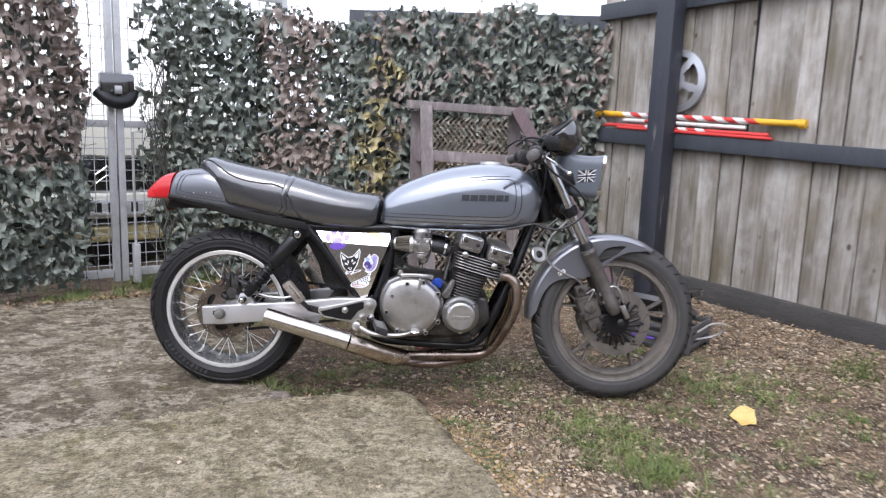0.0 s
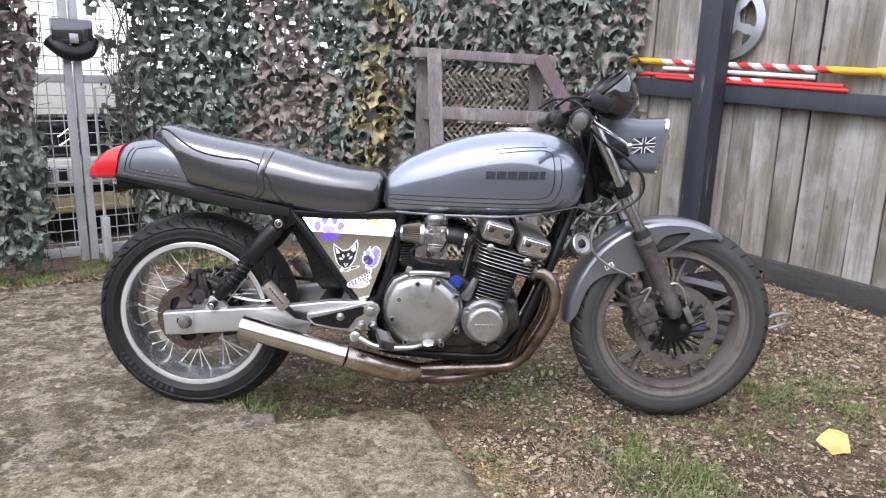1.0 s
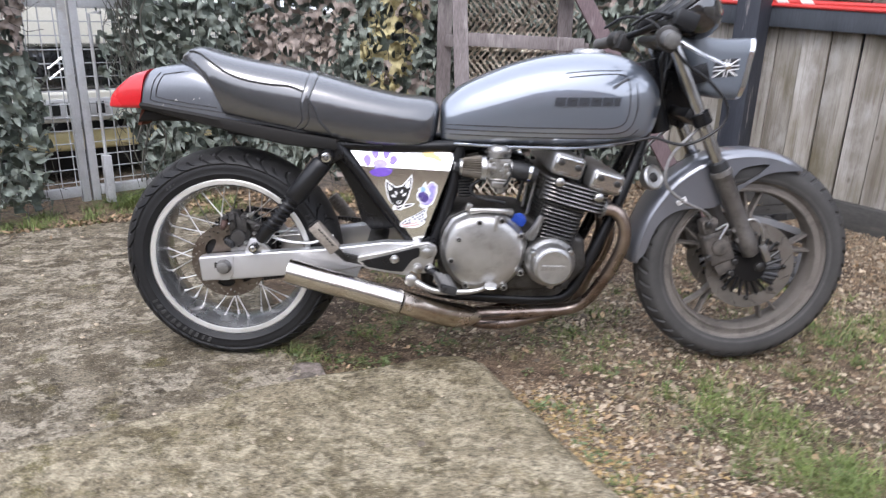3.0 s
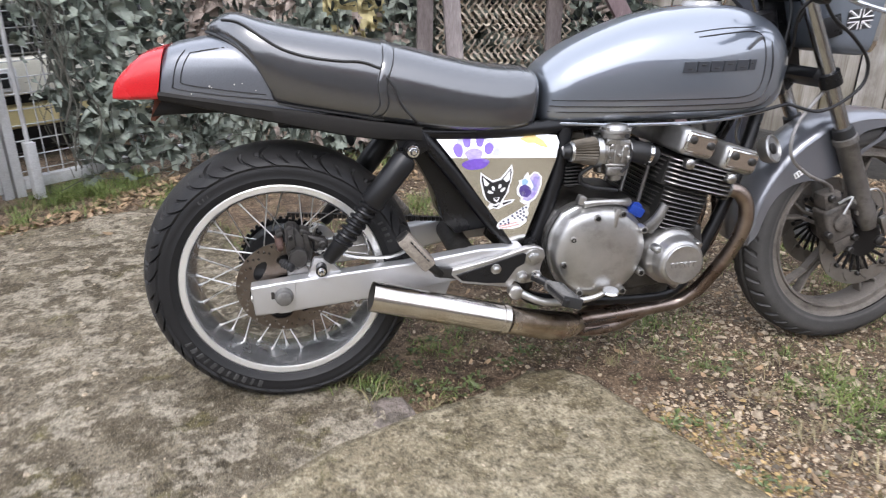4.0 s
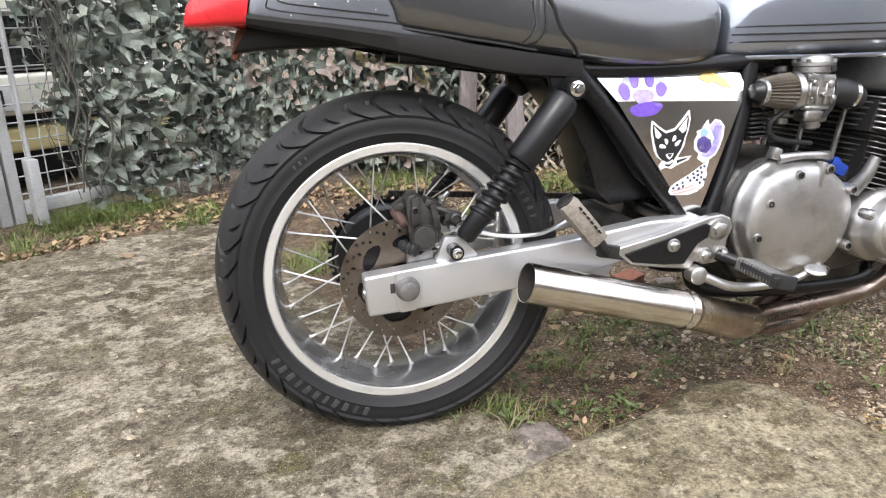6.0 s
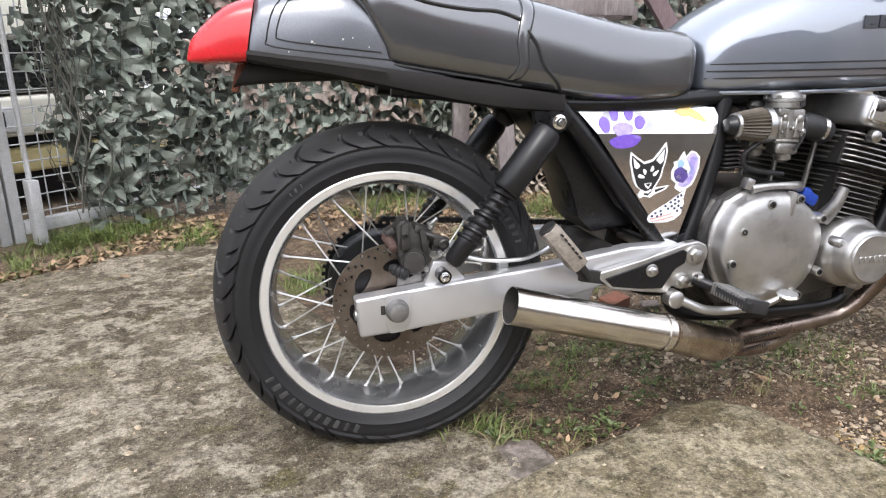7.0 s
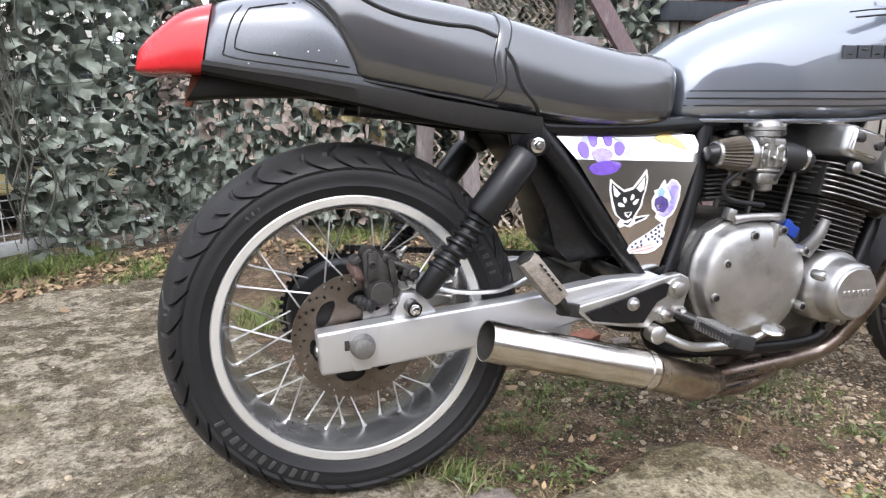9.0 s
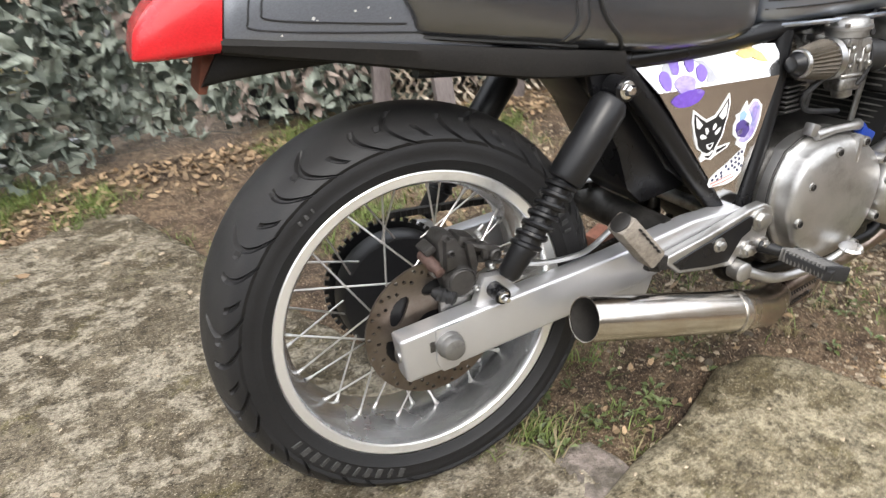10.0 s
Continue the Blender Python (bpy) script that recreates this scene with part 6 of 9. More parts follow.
sticker("film_residue", [PAW(*q) for q in ((-40, 2), (-32, 24), (-20, 34), (-18, 8), (-26, -12))], M_RESIDUE, 0.0008, "dull grey torn sticker film")
sticker("amber_sticker", [(0.556, 0.632), (0.572, 0.639), (0.592, 0.638), (0.612, 0.626), (0.622, 0.611), (0.604, 0.615), (0.590, 0.622), (0.574, 0.622)], M_PALE, 0.0012, "faded yellow crescent vinyl sticker")

# a pointed-eared animal mask: a white border, a black face and white markings
MASK = spot(0.4961, 0.5219, 1.20, 1.08)
EDGE = ((-30, 37), (-17, 26), (-6, 18), (9, 22), (20, 36), (31, 51), (34, 36), (31, 14), (28, 6), (26, -8), (20, -19), (15, -28), (39, -26), (34, -33), (14, -41), (6, -46), (-4, -43), (-11, -46), (-15, -40), (-10, -31), (-19, -24), (-25, -12), (-28, 4), (-31, 18))
FACE_IN = ((-28, 31), (-17, 22), (-6, 14), (9, 18), (19, 29), (29, 43), (31, 34), (28, 13), (25, 5), (23, -8), (17, -18), (11, -28), (8, -36), (2, -42), (-4, -40), (-8, -32), (-16, -24), (-22, -12), (-25, 4), (-28, 18))
sticker("white_backing", [MASK(*q) for q in EDGE], M_WHITE, 0.0010, "white sticker border")
sticker("black_sticker", [MASK(*q) for q in FACE_IN], M_INK, 0.0016, "black pointed-eared mask with white markings")
for q in (((-26, 27), (-13, 12), (-18, 6), (-23, 9)), ((28, 39), (14, 20), (21, 13), (27, 18))):
    sticker("white_fleck", [MASK(*v) for v in q], M_WHITE, 0.0022)
for cx, cz, rx, rz, tl in ((-5, 1, 0.0034, 0.0058, 18), (8, 5, 0.0034, 0.0058, -22), (-11, -7, 0.0072, 0.0036, -18), (14, -3, 0.0075, 0.0034, 42)):
    x, z = MASK(cx, cz)
    sticker("white_fleck", oval(x, z, rx, rz, tl, 12, 0.10, 1.5), M_WHITE, 0.0022)
for q in (((-5, -20), (8, -19), (7, -24), (2, -30), (-3, -26)), ((-9, -30), (-3, -34), (2, -33), (7, -30), (9, -33), (2, -38), (-6, -37)), ((-27, -2), (-22, -16), (-20, -15), (-24, -2)), ((24, 0), (20, -14), (22, -15), (26, -1))):
    sticker("white_fleck", [MASK(*v) for v in q], M_WHITE, 0.0022)
sticker("black_fleck", [MASK(*v) for v in ((-3, -21), (6, -20), (2, -26))], M_INK, 0.0028)
sticker("black_fleck", [MASK(*v) for v in ((14, -32), (33, -28), (30, -31), (15, -37))], M_INK, 0.0018)

# a winged lilac figure in an oval, drawn as plain overlapping shapes
WING = spot(0.5702, 0.5291, 1.225, 1.09)
sticker("white_backing", [WING(*q) for q in ((2, 26), (5, 16), (14, 26), (22, 24), (30, 14), (29, -4), (24, -22), (18, -34), (8, -41), (-2, -46), (-12, -38), (-10, -30), (-18, -22), (-19, -8), (-14, 2), (-16, 8), (-8, 10), (-4, 18))], M_WHITE, 0.0010, "white sticker border")
sticker("lilac_sticker", [WING(*q) for q in ((5, 12), (14, 23), (21, 21), (27, 12), (26, -4), (21, -20), (15, -32), (4, -38), (-8, -34), (-4, -26), (8, -20), (14, -6), (10, 4))], M_LILAC, 0.0014, "lilac winged vinyl sticker")
for q, mt in ((((-10, 8), (-3, 13), (3, 6), (0, -1), (-9, -2)), M_SKYBLUE), (((-14, -6), (-4, 0), (8, -8), (10, -20), (2, -30), (-10, -26), (-15, -16)), M_DEEPPURPLE), (((-12, -18), (-4, -14), (-2, -22), (-9, -25)), M_LILAC), (((12, 14), (19, 16), (22, 6), (17, -6), (14, 2)), M_PALEPURPLE), (((2, -6), (8, -4), (10, -12), (4, -12)), M_WHITE), (((8, -24), (16, -16), (19, -24), (12, -32)), M_PALEPURPLE)):
    sticker("coloured_fleck", [WING(*v) for v in q], mt, 0.0019)

# a white pointed sticker with dark specks and red stripes
FLAME = spot(0.5389, 0.4482, 1.215, 1.11)
sticker("flag_sticker", [FLAME(*q) for q in ((-32, -16), (-30, -10), (-20, -2), (2, 10), (34, 32), (30, 16), (32, 8), (28, -2), (28, -10), (16, -20), (2, -24), (-28, -22))], M_WHITE, 0.0012, "white pointed sticker with red and blue bars")
for k, (u, v) in enumerate(((-24, -11), (-18, -6), (-15, -12), (-9, -3), (-8, -9), (-1, 5), (4, 0), (8, 11), (10, 4), (15, 15), (16, 8), (15, 0), (20, 20), (22, 12), (22, 4), (20, -5), (26, 22), (27, 0))):
    x, z = FLAME(u, v)
    sticker("blue_bar", oval(x, z, 0.0031, 0.0026, 20 * k, 6), M_NAVY, 0.0018)
for q in (((-27, -15), (-10, -12), (10, -8), (10, -10), (-10, -14.5), (-27, -17.5)), ((-24, -19.5), (-6, -17), (14, -13), (14, -15), (-6, -19.5), (-24, -21.5))):
    sticker("red_bar", [FLAME(*v) for v in q], M_PINK, 0.0018)


# ---- swingarm, shocks, rear brake ----
for side in (-1, 1):
    bm = bmesh.new()
    y0, y1 = side * 0.112, side * 0.150
    plate(bm, [(-0.070, 0.331), (0.075, 0.345), (0.293, 0.362), (0.456, 0.384), (0.56, 0.384), (0.575, 0.350), (0.55, 0.325), (0.435, 0.318), (0.341, 0.299), (0.204, 0.283), (0.03, 0.266), (-0.064, 0.260)], y0, y1, 0.006, 3)
    arm = part("swingarm", bm, M_ARM, BIKE, "silver box-section swingarm")
    bm = bmesh.new()
    plate(bm, [(-0.016, 0.335), (0.03, 0.338), (0.028, 0.285), (0.016, 0.266), (-0.010, 0.264), (-0.018, 0.280)], side * 0.1495, side * 0.154, 0.002)
    part("adjuster_plate", bm, M_ARM, arm)
    # no recess here: a dark block carries the slot's shade as colour
    bm = bmesh.new()
    box(bm, (-0.0215, side * 0.1502, 0.308), (0.008, 0.0024, 0.017), (0, 0, 0), 0.0008, 1)
    part("axle_slot", bm, M_SOOT_SHADE, arm, "dark block drawn as the shaded axle slot")
    bm = bmesh.new()
    lathe(bm, [(0.021, 0), (0.021, 0.006), (0.018, 0.010)], RW + V((0, side * 0.153, 0)), (0, side, 0), 24)
    lathe(bm, [(0.0185, 0.008), (0.0185, 0.016), (0.016, 0.021), (0.009, 0.023)], RW + V((0, side * 0.153, 0)), (0, side, 0), 28)
    part("axle_nut", bm, M_CASE, arm, "dull axle nut")
    bm = bmesh.new()
    plate(bm, [(0.055, 0.338), (0.135, 0.348), (0.105, 0.383), (0.075, 0.386)], side * 0.118, side * 0.136, 0.004)
    part("shock_lug", bm, M_ARM, arm)
    bm = bmesh.new()
    lathe(bm, [(0.010, 0), (0.010, 0.004), (0.003, 0.006)], (-0.066, side * 0.13, 0.297), (-1, 0, 0), 12)
    part("adjuster_bolt", bm, M_STEEL, arm)
bm = bmesh.new()
tube(bm, [(0.43, -0.12, 0.352), (0.43, 0.12, 0.352)], 0.030, 16)
part("swingarm_bridge", bm, M_CRANK, BIKE)
bm = bmesh.new()
tube(bm, [(0.565, -0.13, 0.352), (0.565, 0.13, 0.352)], 0.014, 12)
part("swingarm_pivot", bm, M_STEEL, BIKE)
bm = bmesh.new()
plate(bm, [(0.335, 0.345), (0.40, 0.330), (0.372, 0.262), (0.300, 0.285)], -0.135, -0.130, 0.001)
part("hanger_plate", bm, M_ARM, BIKE, "thin beige metal hanger plate")


def shock(side):
    y = side * 0.148
    top, bot = V((0.300, y, 0.625)), V((0.089, y, 0.363))
    d = (bot - top).normalized()
    ln = (bot - top).length
    at = lambda t: top + d * ln * t
    bm = bmesh.new()
    lathe(bm, [(0.008, 0.012), (0.022, 0.018), (0.0275, 0.03), (0.0275, 0.145), (0.025, 0.150), (0.018, 0.152)], top, d, 28)
    body = part("shock_absorber", bm, M_BLACK, BIKE, "black rear shock absorber")
    bm = bmesh.new()
    turns, n = 7, 110
    tube(bm, [at(0.44) + d * (0.115 * k / n) + 0.0195 * (math.cos(turns * 6.2832 * k / n) * V((0, 1, 0)) + math.sin(turns * 6.2832 * k / n) * d.cross(V((0, 1, 0)))) for k in range(n + 1)], 0.0048, 7)
    part("spring", bm, M_FRAME, body)
    bm = bmesh.new()
    lathe(bm, [(0.016, 0.14), (0.016, 0.22), (0.021, 0.262), (0.019, 0.268), (0.017, 0.305), (0.012, 0.312)], top, d, 22)
    part("damper", bm, M_BLACK, body)
    for p, r in ((top, 0.018), (bot, 0.0125)):
        bm = bmesh.new()
        tube(bm, [p + V((0, -0.016, 0)), p + V((0, 0.016, 0))], r, 20)
        part("eye", bm, M_FRAME, body)
        bm = bmesh.new()
        lathe(bm, [(r * 0.72, 0.0), (r * 0.72, 0.003), (r * 0.5, 0.004)], p + V((0, side * 0.016, 0)), (0, side, 0), 20)
        lathe(bm, [(r * 0.5, 0.003), (r * 0.5, 0.010), (r * 0.3, 0.015)], p + V((0, side * 0.016, 0)), (0, side, 0), 6)
        part("bolt", bm, M_CHROME, body, "chrome dome nut")


shock(-1)
shock(1)

bm = bmesh.new()
plate(bm, [(0.012, 0.452), (0.022, 0.462), (0.038, 0.458), (0.050, 0.436), (0.066, 0.424), (0.074, 0.400), (0.068, 0.370), (0.044, 0.358), (0.024, 0.364), (0.014, 0.398)], -0.122, -0.078, 0.006, 2)
plate(bm, [(0.020, 0.455), (0.034, 0.458), (0.036, 0.412), (0.018, 0.408)], -0.134, -0.120, 0.004, 2)
plate(bm, [(0.052, 0.444), (0.064, 0.442), (0.070, 0.404), (0.058, 0.402)], -0.132, -0.120, 0.003, 2)
plate(bm, [(0.078, 0.436), (0.108, 0.424), (0.104, 0.408), (0.078, 0.412)], -0.130, -0.120, 0.003, 2)
CAL = part("rear_caliper", bm, M_CALREAR, BIKE, "grimy dark rear brake caliper")
for c_, w_, t_ in (((0.060, -0.100, 0.440), (0.030, 0.040, 0.014), 22), ((0.086, -0.102, 0.420), (0.034, 0.034, 0.012), 24), ((0.092, -0.100, 0.404), (0.030, 0.030, 0.014), 10), ((0.002, -0.102, 0.440), (0.018, 0.034, 0.012), -30), ((0.030, -0.126, 0.448), (0.010, 0.012, 0.022), 8)):
    bm = bmesh.new()
    box(bm, c_, w_, (0, t_, 0), 0.004, 2)
    part("lug", bm, M_CALREAR, CAL)
bm = bmesh.new()
tube(bm, [(0.056, -0.118, 0.436), (0.078, -0.126, 0.430), (0.098, -0.120, 0.412)], 0.0055, 8, True, 4)
part("bridge_pipe", bm, M_CALREAR, CAL)
bm = bmesh.new()
lathe(bm, [(0.0235, -0.01), (0.0235, 0.007), (0.0215, 0.010), (0.0200, 0.0085), (0.0185, 0.0100), (0.002, 0.0104)], (0.041, -0.124, 0.386), (0, -1, 0), 32)
part("piston_cap", bm, M_CALREAR, CAL, "round dull piston cap")
bm = bmesh.new()
lathe(bm, [(0.0095, -0.02), (0.0095, 0.016), (0.0075, 0.019), (0.0075, 0.030), (0.004, 0.032)], (0.000, -0.116, 0.424), (0.10, -1, -0.25), 14)
part("slide_pin", bm, M_PINBROWN, CAL, "rust-brown slide pin")
bm = bmesh.new()
lathe(bm, [(0.006, -0.006)] + [(0.0115 if k % 2 else 0.0090, 0.004 * k) for k in range(8)] + [(0.005, 0.032)], (0.004, -0.118, 0.374), (0.75, -0.55, -0.30), 16)
part("pin_boot", bm, M_RUBBER, CAL, "ribbed black rubber boot")
for x, z, r, m_ in ((0.000, 0.413, 0.0060, M_STEEL), (0.096, 0.416, 0.0095, M_CALREAR), (0.072, 0.452, 0.0050, M_STEEL), (0.062, 0.372, 0.0055, M_STEEL), (0.026, 0.436, 0.0060, M_CALREAR), (0.088, 0.400, 0.0055, M_STEEL)):
    bm = bmesh.new()
    lathe(bm, [(r, -0.004), (r, 0.008), (r * 0.72, 0.010), (r * 0.66, 0.006), (0.001, 0.006)], (x, -0.128, z), (0, -1, 0), 12)
    part("bolt", bm, m_, CAL)
bm = bmesh.new()
tube(bm, [(0.074, -0.112, 0.436), (0.080, -0.116, 0.452), (0.088, -0.118, 0.460)], [0.0065, 0.0050, 0.0035], 10)
part("bleed_nipple", bm, M_STEEL, CAL, "steel bleed nipple")
bm = bmesh.new()
plate(bm, [(0.012, 0.352), (0.028, 0.366), (0.036, 0.352), (0.052, 0.364), (0.070, 0.372), (0.100, 0.386), (0.112, 0.376), (0.092, 0.352), (0.070, 0.334), (0.012, 0.330)], -0.112, -0.100, 0.003, 2)
plate(bm, [(0.056, 0.360), (0.110, 0.382), (0.112, 0.376), (0.060, 0.354)], -0.122, -0.110, 0.002, 1)
part("caliper_bracket", bm, M_CASTDULL, CAL, "bright cast caliper bracket")
bm = bmesh.new()
tube(bm, [(0.10, -0.12, 0.40), (0.17, -0.125, 0.378), (0.235, -0.13, 0.374), (0.27, -0.128, 0.380), (0.31, -0.12, 0.395)], 0.0045, 8, True, 6)
part("brake_hose", bm, M_STEEL, BIKE, "braided rear brake hose")
# chain on the far side
bm = bmesh.new()
for k in range(58):
    x = 0.02 + 0.0105 * k
    for z in (0.425 - 0.055 * k / 58, 0.190 + 0.085 * k / 58):
        box(bm, (x, 0.087, z), (0.009, 0.012, 0.011), (0, 0, 0), 0, 1)
part("chain", bm, M_GRIME, BIKE, "dark oily drive chain")["kind"] = "stuff"


# ---- engine ----
# the shadow round the covers is put into the crankcase colour
bm = bmesh.new()
plate(bm, [(0.615, 0.42), (0.64, 0.462), (0.71, 0.478), (0.86, 0.470), (0.93, 0.42), (1.035, 0.40), (1.05, 0.31), (1.00, 0.255), (0.86, 0.235), (0.66, 0.240), (0.61, 0.30)], -0.128, 0.128, 0.016, 3)
CRANK = part("crankcase", bm, M_CRANK, BIKE, "dark grey engine crankcase with shade in its colour")
bm = bmesh.new()
box(bm, (0.83, 0, 0.225), (0.30, 0.20, 0.07), (0, 0, 0), 0.02, 3)
part("sump", bm, M_CRANK, BIKE)


def cover(outline, y0, steps):
    """A cast cover: rings of the outline drawn in towards its middle as it domes outwards."""
    cx, cz = sum(p[0] for p in outline) / len(outline), sum(p[1] for p in outline) / len(outline)
    smooth = [(float(q[0]), float(q[1])) for q in curve_through(outline + outline[:1], 5)][:-1]
    bm = bmesh.new()
    loft(bm, [[(cx + (x - cx) * f, y0 + y, cz + (z - cz) * f) for x, z in smooth] for f, y in steps], (False, True))
    return bm, (cx, cz)


CLUTCH = [(0.654, 0.455), (0.700, 0.474), (0.775, 0.474), (0.835, 0.432), (0.857, 0.380), (0.838, 0.308), (0.790, 0.262), (0.715, 0.252), (0.655, 0.290), (0.626, 0.350), (0.630, 0.410)]
bm, cc = cover(CLUTCH, -0.120, [(1.06, 0.0), (1.06, -0.030), (1.045, -0.034), (1.02, -0.036), (0.985, -0.040), (0.965, -0.056), (0.94, -0.064), (0.90, -0.0685), (0.75, -0.073), (0.5, -0.0755), (0.2, -0.0765)])
CL = part("clutch_cover", bm, M_CAST, BIKE, "scuffed cast aluminium clutch cover", 50)
for x, z in ((0.668, 0.406), (0.648, 0.344), (0.724, 0.455), (0.786, 0.462), (0.842, 0.420), (0.845, 0.312), (0.800, 0.268), (0.690, 0.272)):
    bm = bmesh.new()
    lathe(bm, [(0.0100, 0.0), (0.0094, 0.024), (0.0086, 0.0282), (0.0068, 0.0286), (0.0064, 0.0235), (0.001, 0.0235)], (x, -0.167, z), (0, -1, 0), 18)
    part("bolt_boss", bm, M_CAST, CL)
    bm = bmesh.new()
    lathe(bm, [(0.0056, 0), (0.0056, 0.0045), (0.0048, 0.0052), (0.0028, 0.0052), (0.0026, 0.002), (0.0005, 0.002)], (x, -0.1912, z), (0, -1, 0), 12)
    part("bolt", bm, M_GRIME, CL)
bm = bmesh.new()
tube(bm, [(cc[0] + (float(q[0]) - cc[0]) * 1.075, -0.148, cc[1] + (float(q[1]) - cc[1]) * 1.075) for q in curve_through(CLUTCH + CLUTCH[:1], 5)], 0.0022, 6)
part("cover_gasket", bm, M_GRIME, CL, "dark gasket line")
bm = bmesh.new()
box(bm, (0.770, -0.185, 0.452), (0.012, 0.02, 0.05), (0, 8, 0), 0.005)
part("rib", bm, M_CAST, CL)
bm = bmesh.new()
tube(bm, [(0.700, -0.16, 0.482), (0.74, -0.165, 0.486), (0.79, -0.165, 0.484), (0.815, -0.15, 0.478)], [0.010, 0.007, 0.008, 0.011], 10, True, 4)
box(bm, (0.695, -0.155, 0.492), (0.018, 0.02, 0.022), (0, 20, 0), 0.004)
part("clutch_arm", bm, M_CAST, BIKE, "cast clutch lever and bracket")
bm = bmesh.new()
box(bm, (0.838, -0.150, 0.456), (0.040, 0.016, 0.024), (0, 28, 0), 0.005)
lathe(bm, [(0.019, 0), (0.019, 0.012)], (0.838, -0.135, 0.454), (0.2, -1, 0.2), 18)
part("oil_filler_cap", bm, M_BLUE, BIKE, "blue anodised oil filler cap")
bm = bmesh.new()
lathe(bm, [(0.074, -0.06), (0.073, -0.02), (0.072, 0.018), (0.069, 0.028), (0.062, 0.033), (0.0585, 0.040), (0.0575, 0.062), (0.053, 0.072), (0.049, 0.0745)], (0.931, -0.155, 0.341), (0, -1, 0), 56)
PC = part("ignition_cover", bm, M_CAST, BIKE, "round cast ignition cover")
bm = bmesh.new()
lathe(bm, [(0.0485, 0.07), (0.0475, 0.0775), (0.046, 0.0790), (0.040, 0.0782), (0.002, 0.0782)], (0.931, -0.155, 0.341), (0, -1, 0), 56)
FACE = part("cover_plate", bm, M_CAST, PC, "plain polished disc with raised bars")
for k in range(6):
    bm = bmesh.new()
    box(bm, (0.903 + 0.0112 * k, -0.2342, 0.341), (0.0088, 0.002, 0.013), (0, 0, 0), 0.0007, 1)
    part("bar", bm, M_CAST, FACE)
for a in (150, 35, 270):
    bm = bmesh.new()
    p = (0.931 + 0.061 * math.cos(radians(a)), -0.183, 0.341 + 0.061 * math.sin(radians(a)))
    lathe(bm, [(0.011, 0), (0.010, 0.022), (0.0075, 0.025)], p, (0, -1, 0), 14)
    lathe(bm, [(0.005, 0.024), (0.005, 0.029)], p, (0, -1, 0), 8)
    part("bolt", bm, M_STEEL, PC)
bm = bmesh.new()
box(bm, (0.975, -0.10, 0.262), (0.05, 0.06, 0.03), (0, 20, 0), 0.008)
lathe(bm, [(0.012, 0), (0.012, 0.012)], (0.965, -0.135, 0.248), (0, -1, 0), 6)
part("engine_mount", bm, M_CRANK, BIKE)

# the cylinder block leans forward; u runs across it, h up its axis
TILT_C = radians(15)
UX, UZ = V((math.cos(TILT_C), 0, -math.sin(TILT_C))), V((math.sin(TILT_C), 0, math.cos(TILT_C)))
CYL0 = V((0.932, 0, 0.392))


def cyl_pt(u, y, h):
    return CYL0 + UX * u + UZ * h + V((0, y, 0))


def fin(name, h, u0, u1, half, thick, mat, wavy):
    """One cooling fin with rounded corners and a lobe for each cylinder."""
    out = []
    n = 64
    for k in range(n):
        a = 2 * math.pi * k / n
        c, s = math.cos(a), math.sin(a)
        y = half * math.copysign(abs(c) ** 0.36, c)
        lobe = 1 - wavy * (0.5 + 0.5 * math.cos(4 * math.pi * y / half + math.pi))
        u = (u0 + u1) / 2 + (u1 - u0) / 2 * math.copysign(abs(s) ** 0.45, s) * lobe
        out.append((u, y))
    bm = bmesh.new()
    loft(bm, [[cyl_pt(u * f, y * f, h + dz) for u, y in out] for f, dz in ((0.994, 0), (1.0, thick * 0.4), (0.994, thick))])
    part(name, bm, mat, BIKE)


bm = bmesh.new()
m0 = Matrix((UX, V((0, 1, 0)), UZ)).transposed().to_4x4()
for h0, h1, u0, u1, half in ((0.0, 0.115, -0.055, 0.065, 0.148), (0.115, 0.175, -0.075, 0.110, 0.160)):
    m = Matrix.Translation(cyl_pt((u0 + u1) / 2, 0, (h0 + h1) / 2)) @ m0
    bmesh.ops.create_cube(bm, size=1, matrix=m @ Matrix.Diagonal((u1 - u0, 2 * half, h1 - h0, 1)))
part("cylinder_block", bm, M_FIN, BIKE, "black cylinder block")
# the seven lower barrel fins are darker than the ones above
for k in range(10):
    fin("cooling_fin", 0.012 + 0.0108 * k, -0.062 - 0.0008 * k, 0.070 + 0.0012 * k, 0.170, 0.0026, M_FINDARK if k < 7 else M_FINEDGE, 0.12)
for k in range(6):
    fin("cooling_fin", 0.122 + 0.0110 * k, -0.085 - 0.001 * k, 0.128, 0.186, 0.0034, M_FINEDGE, 0.06)
for y in (-0.10, 0.0, 0.10):
    bm = bmesh.new()
    tube(bm, [cyl_pt(-0.080, y, 0.01), cyl_pt(-0.088, y, 0.185)], 0.0055, 8)
    part("fin_tie", bm, M_FINEDGE, BIKE)
bm = bmesh.new()
tube(bm, [(0.872, -0.155, 0.41), (0.885, -0.172, 0.44), (0.900, -0.176, 0.475)], [0.017, 0.013, 0.010], 12, True, 4)
part("cam_chain_boss", bm, M_CASE, BIKE)


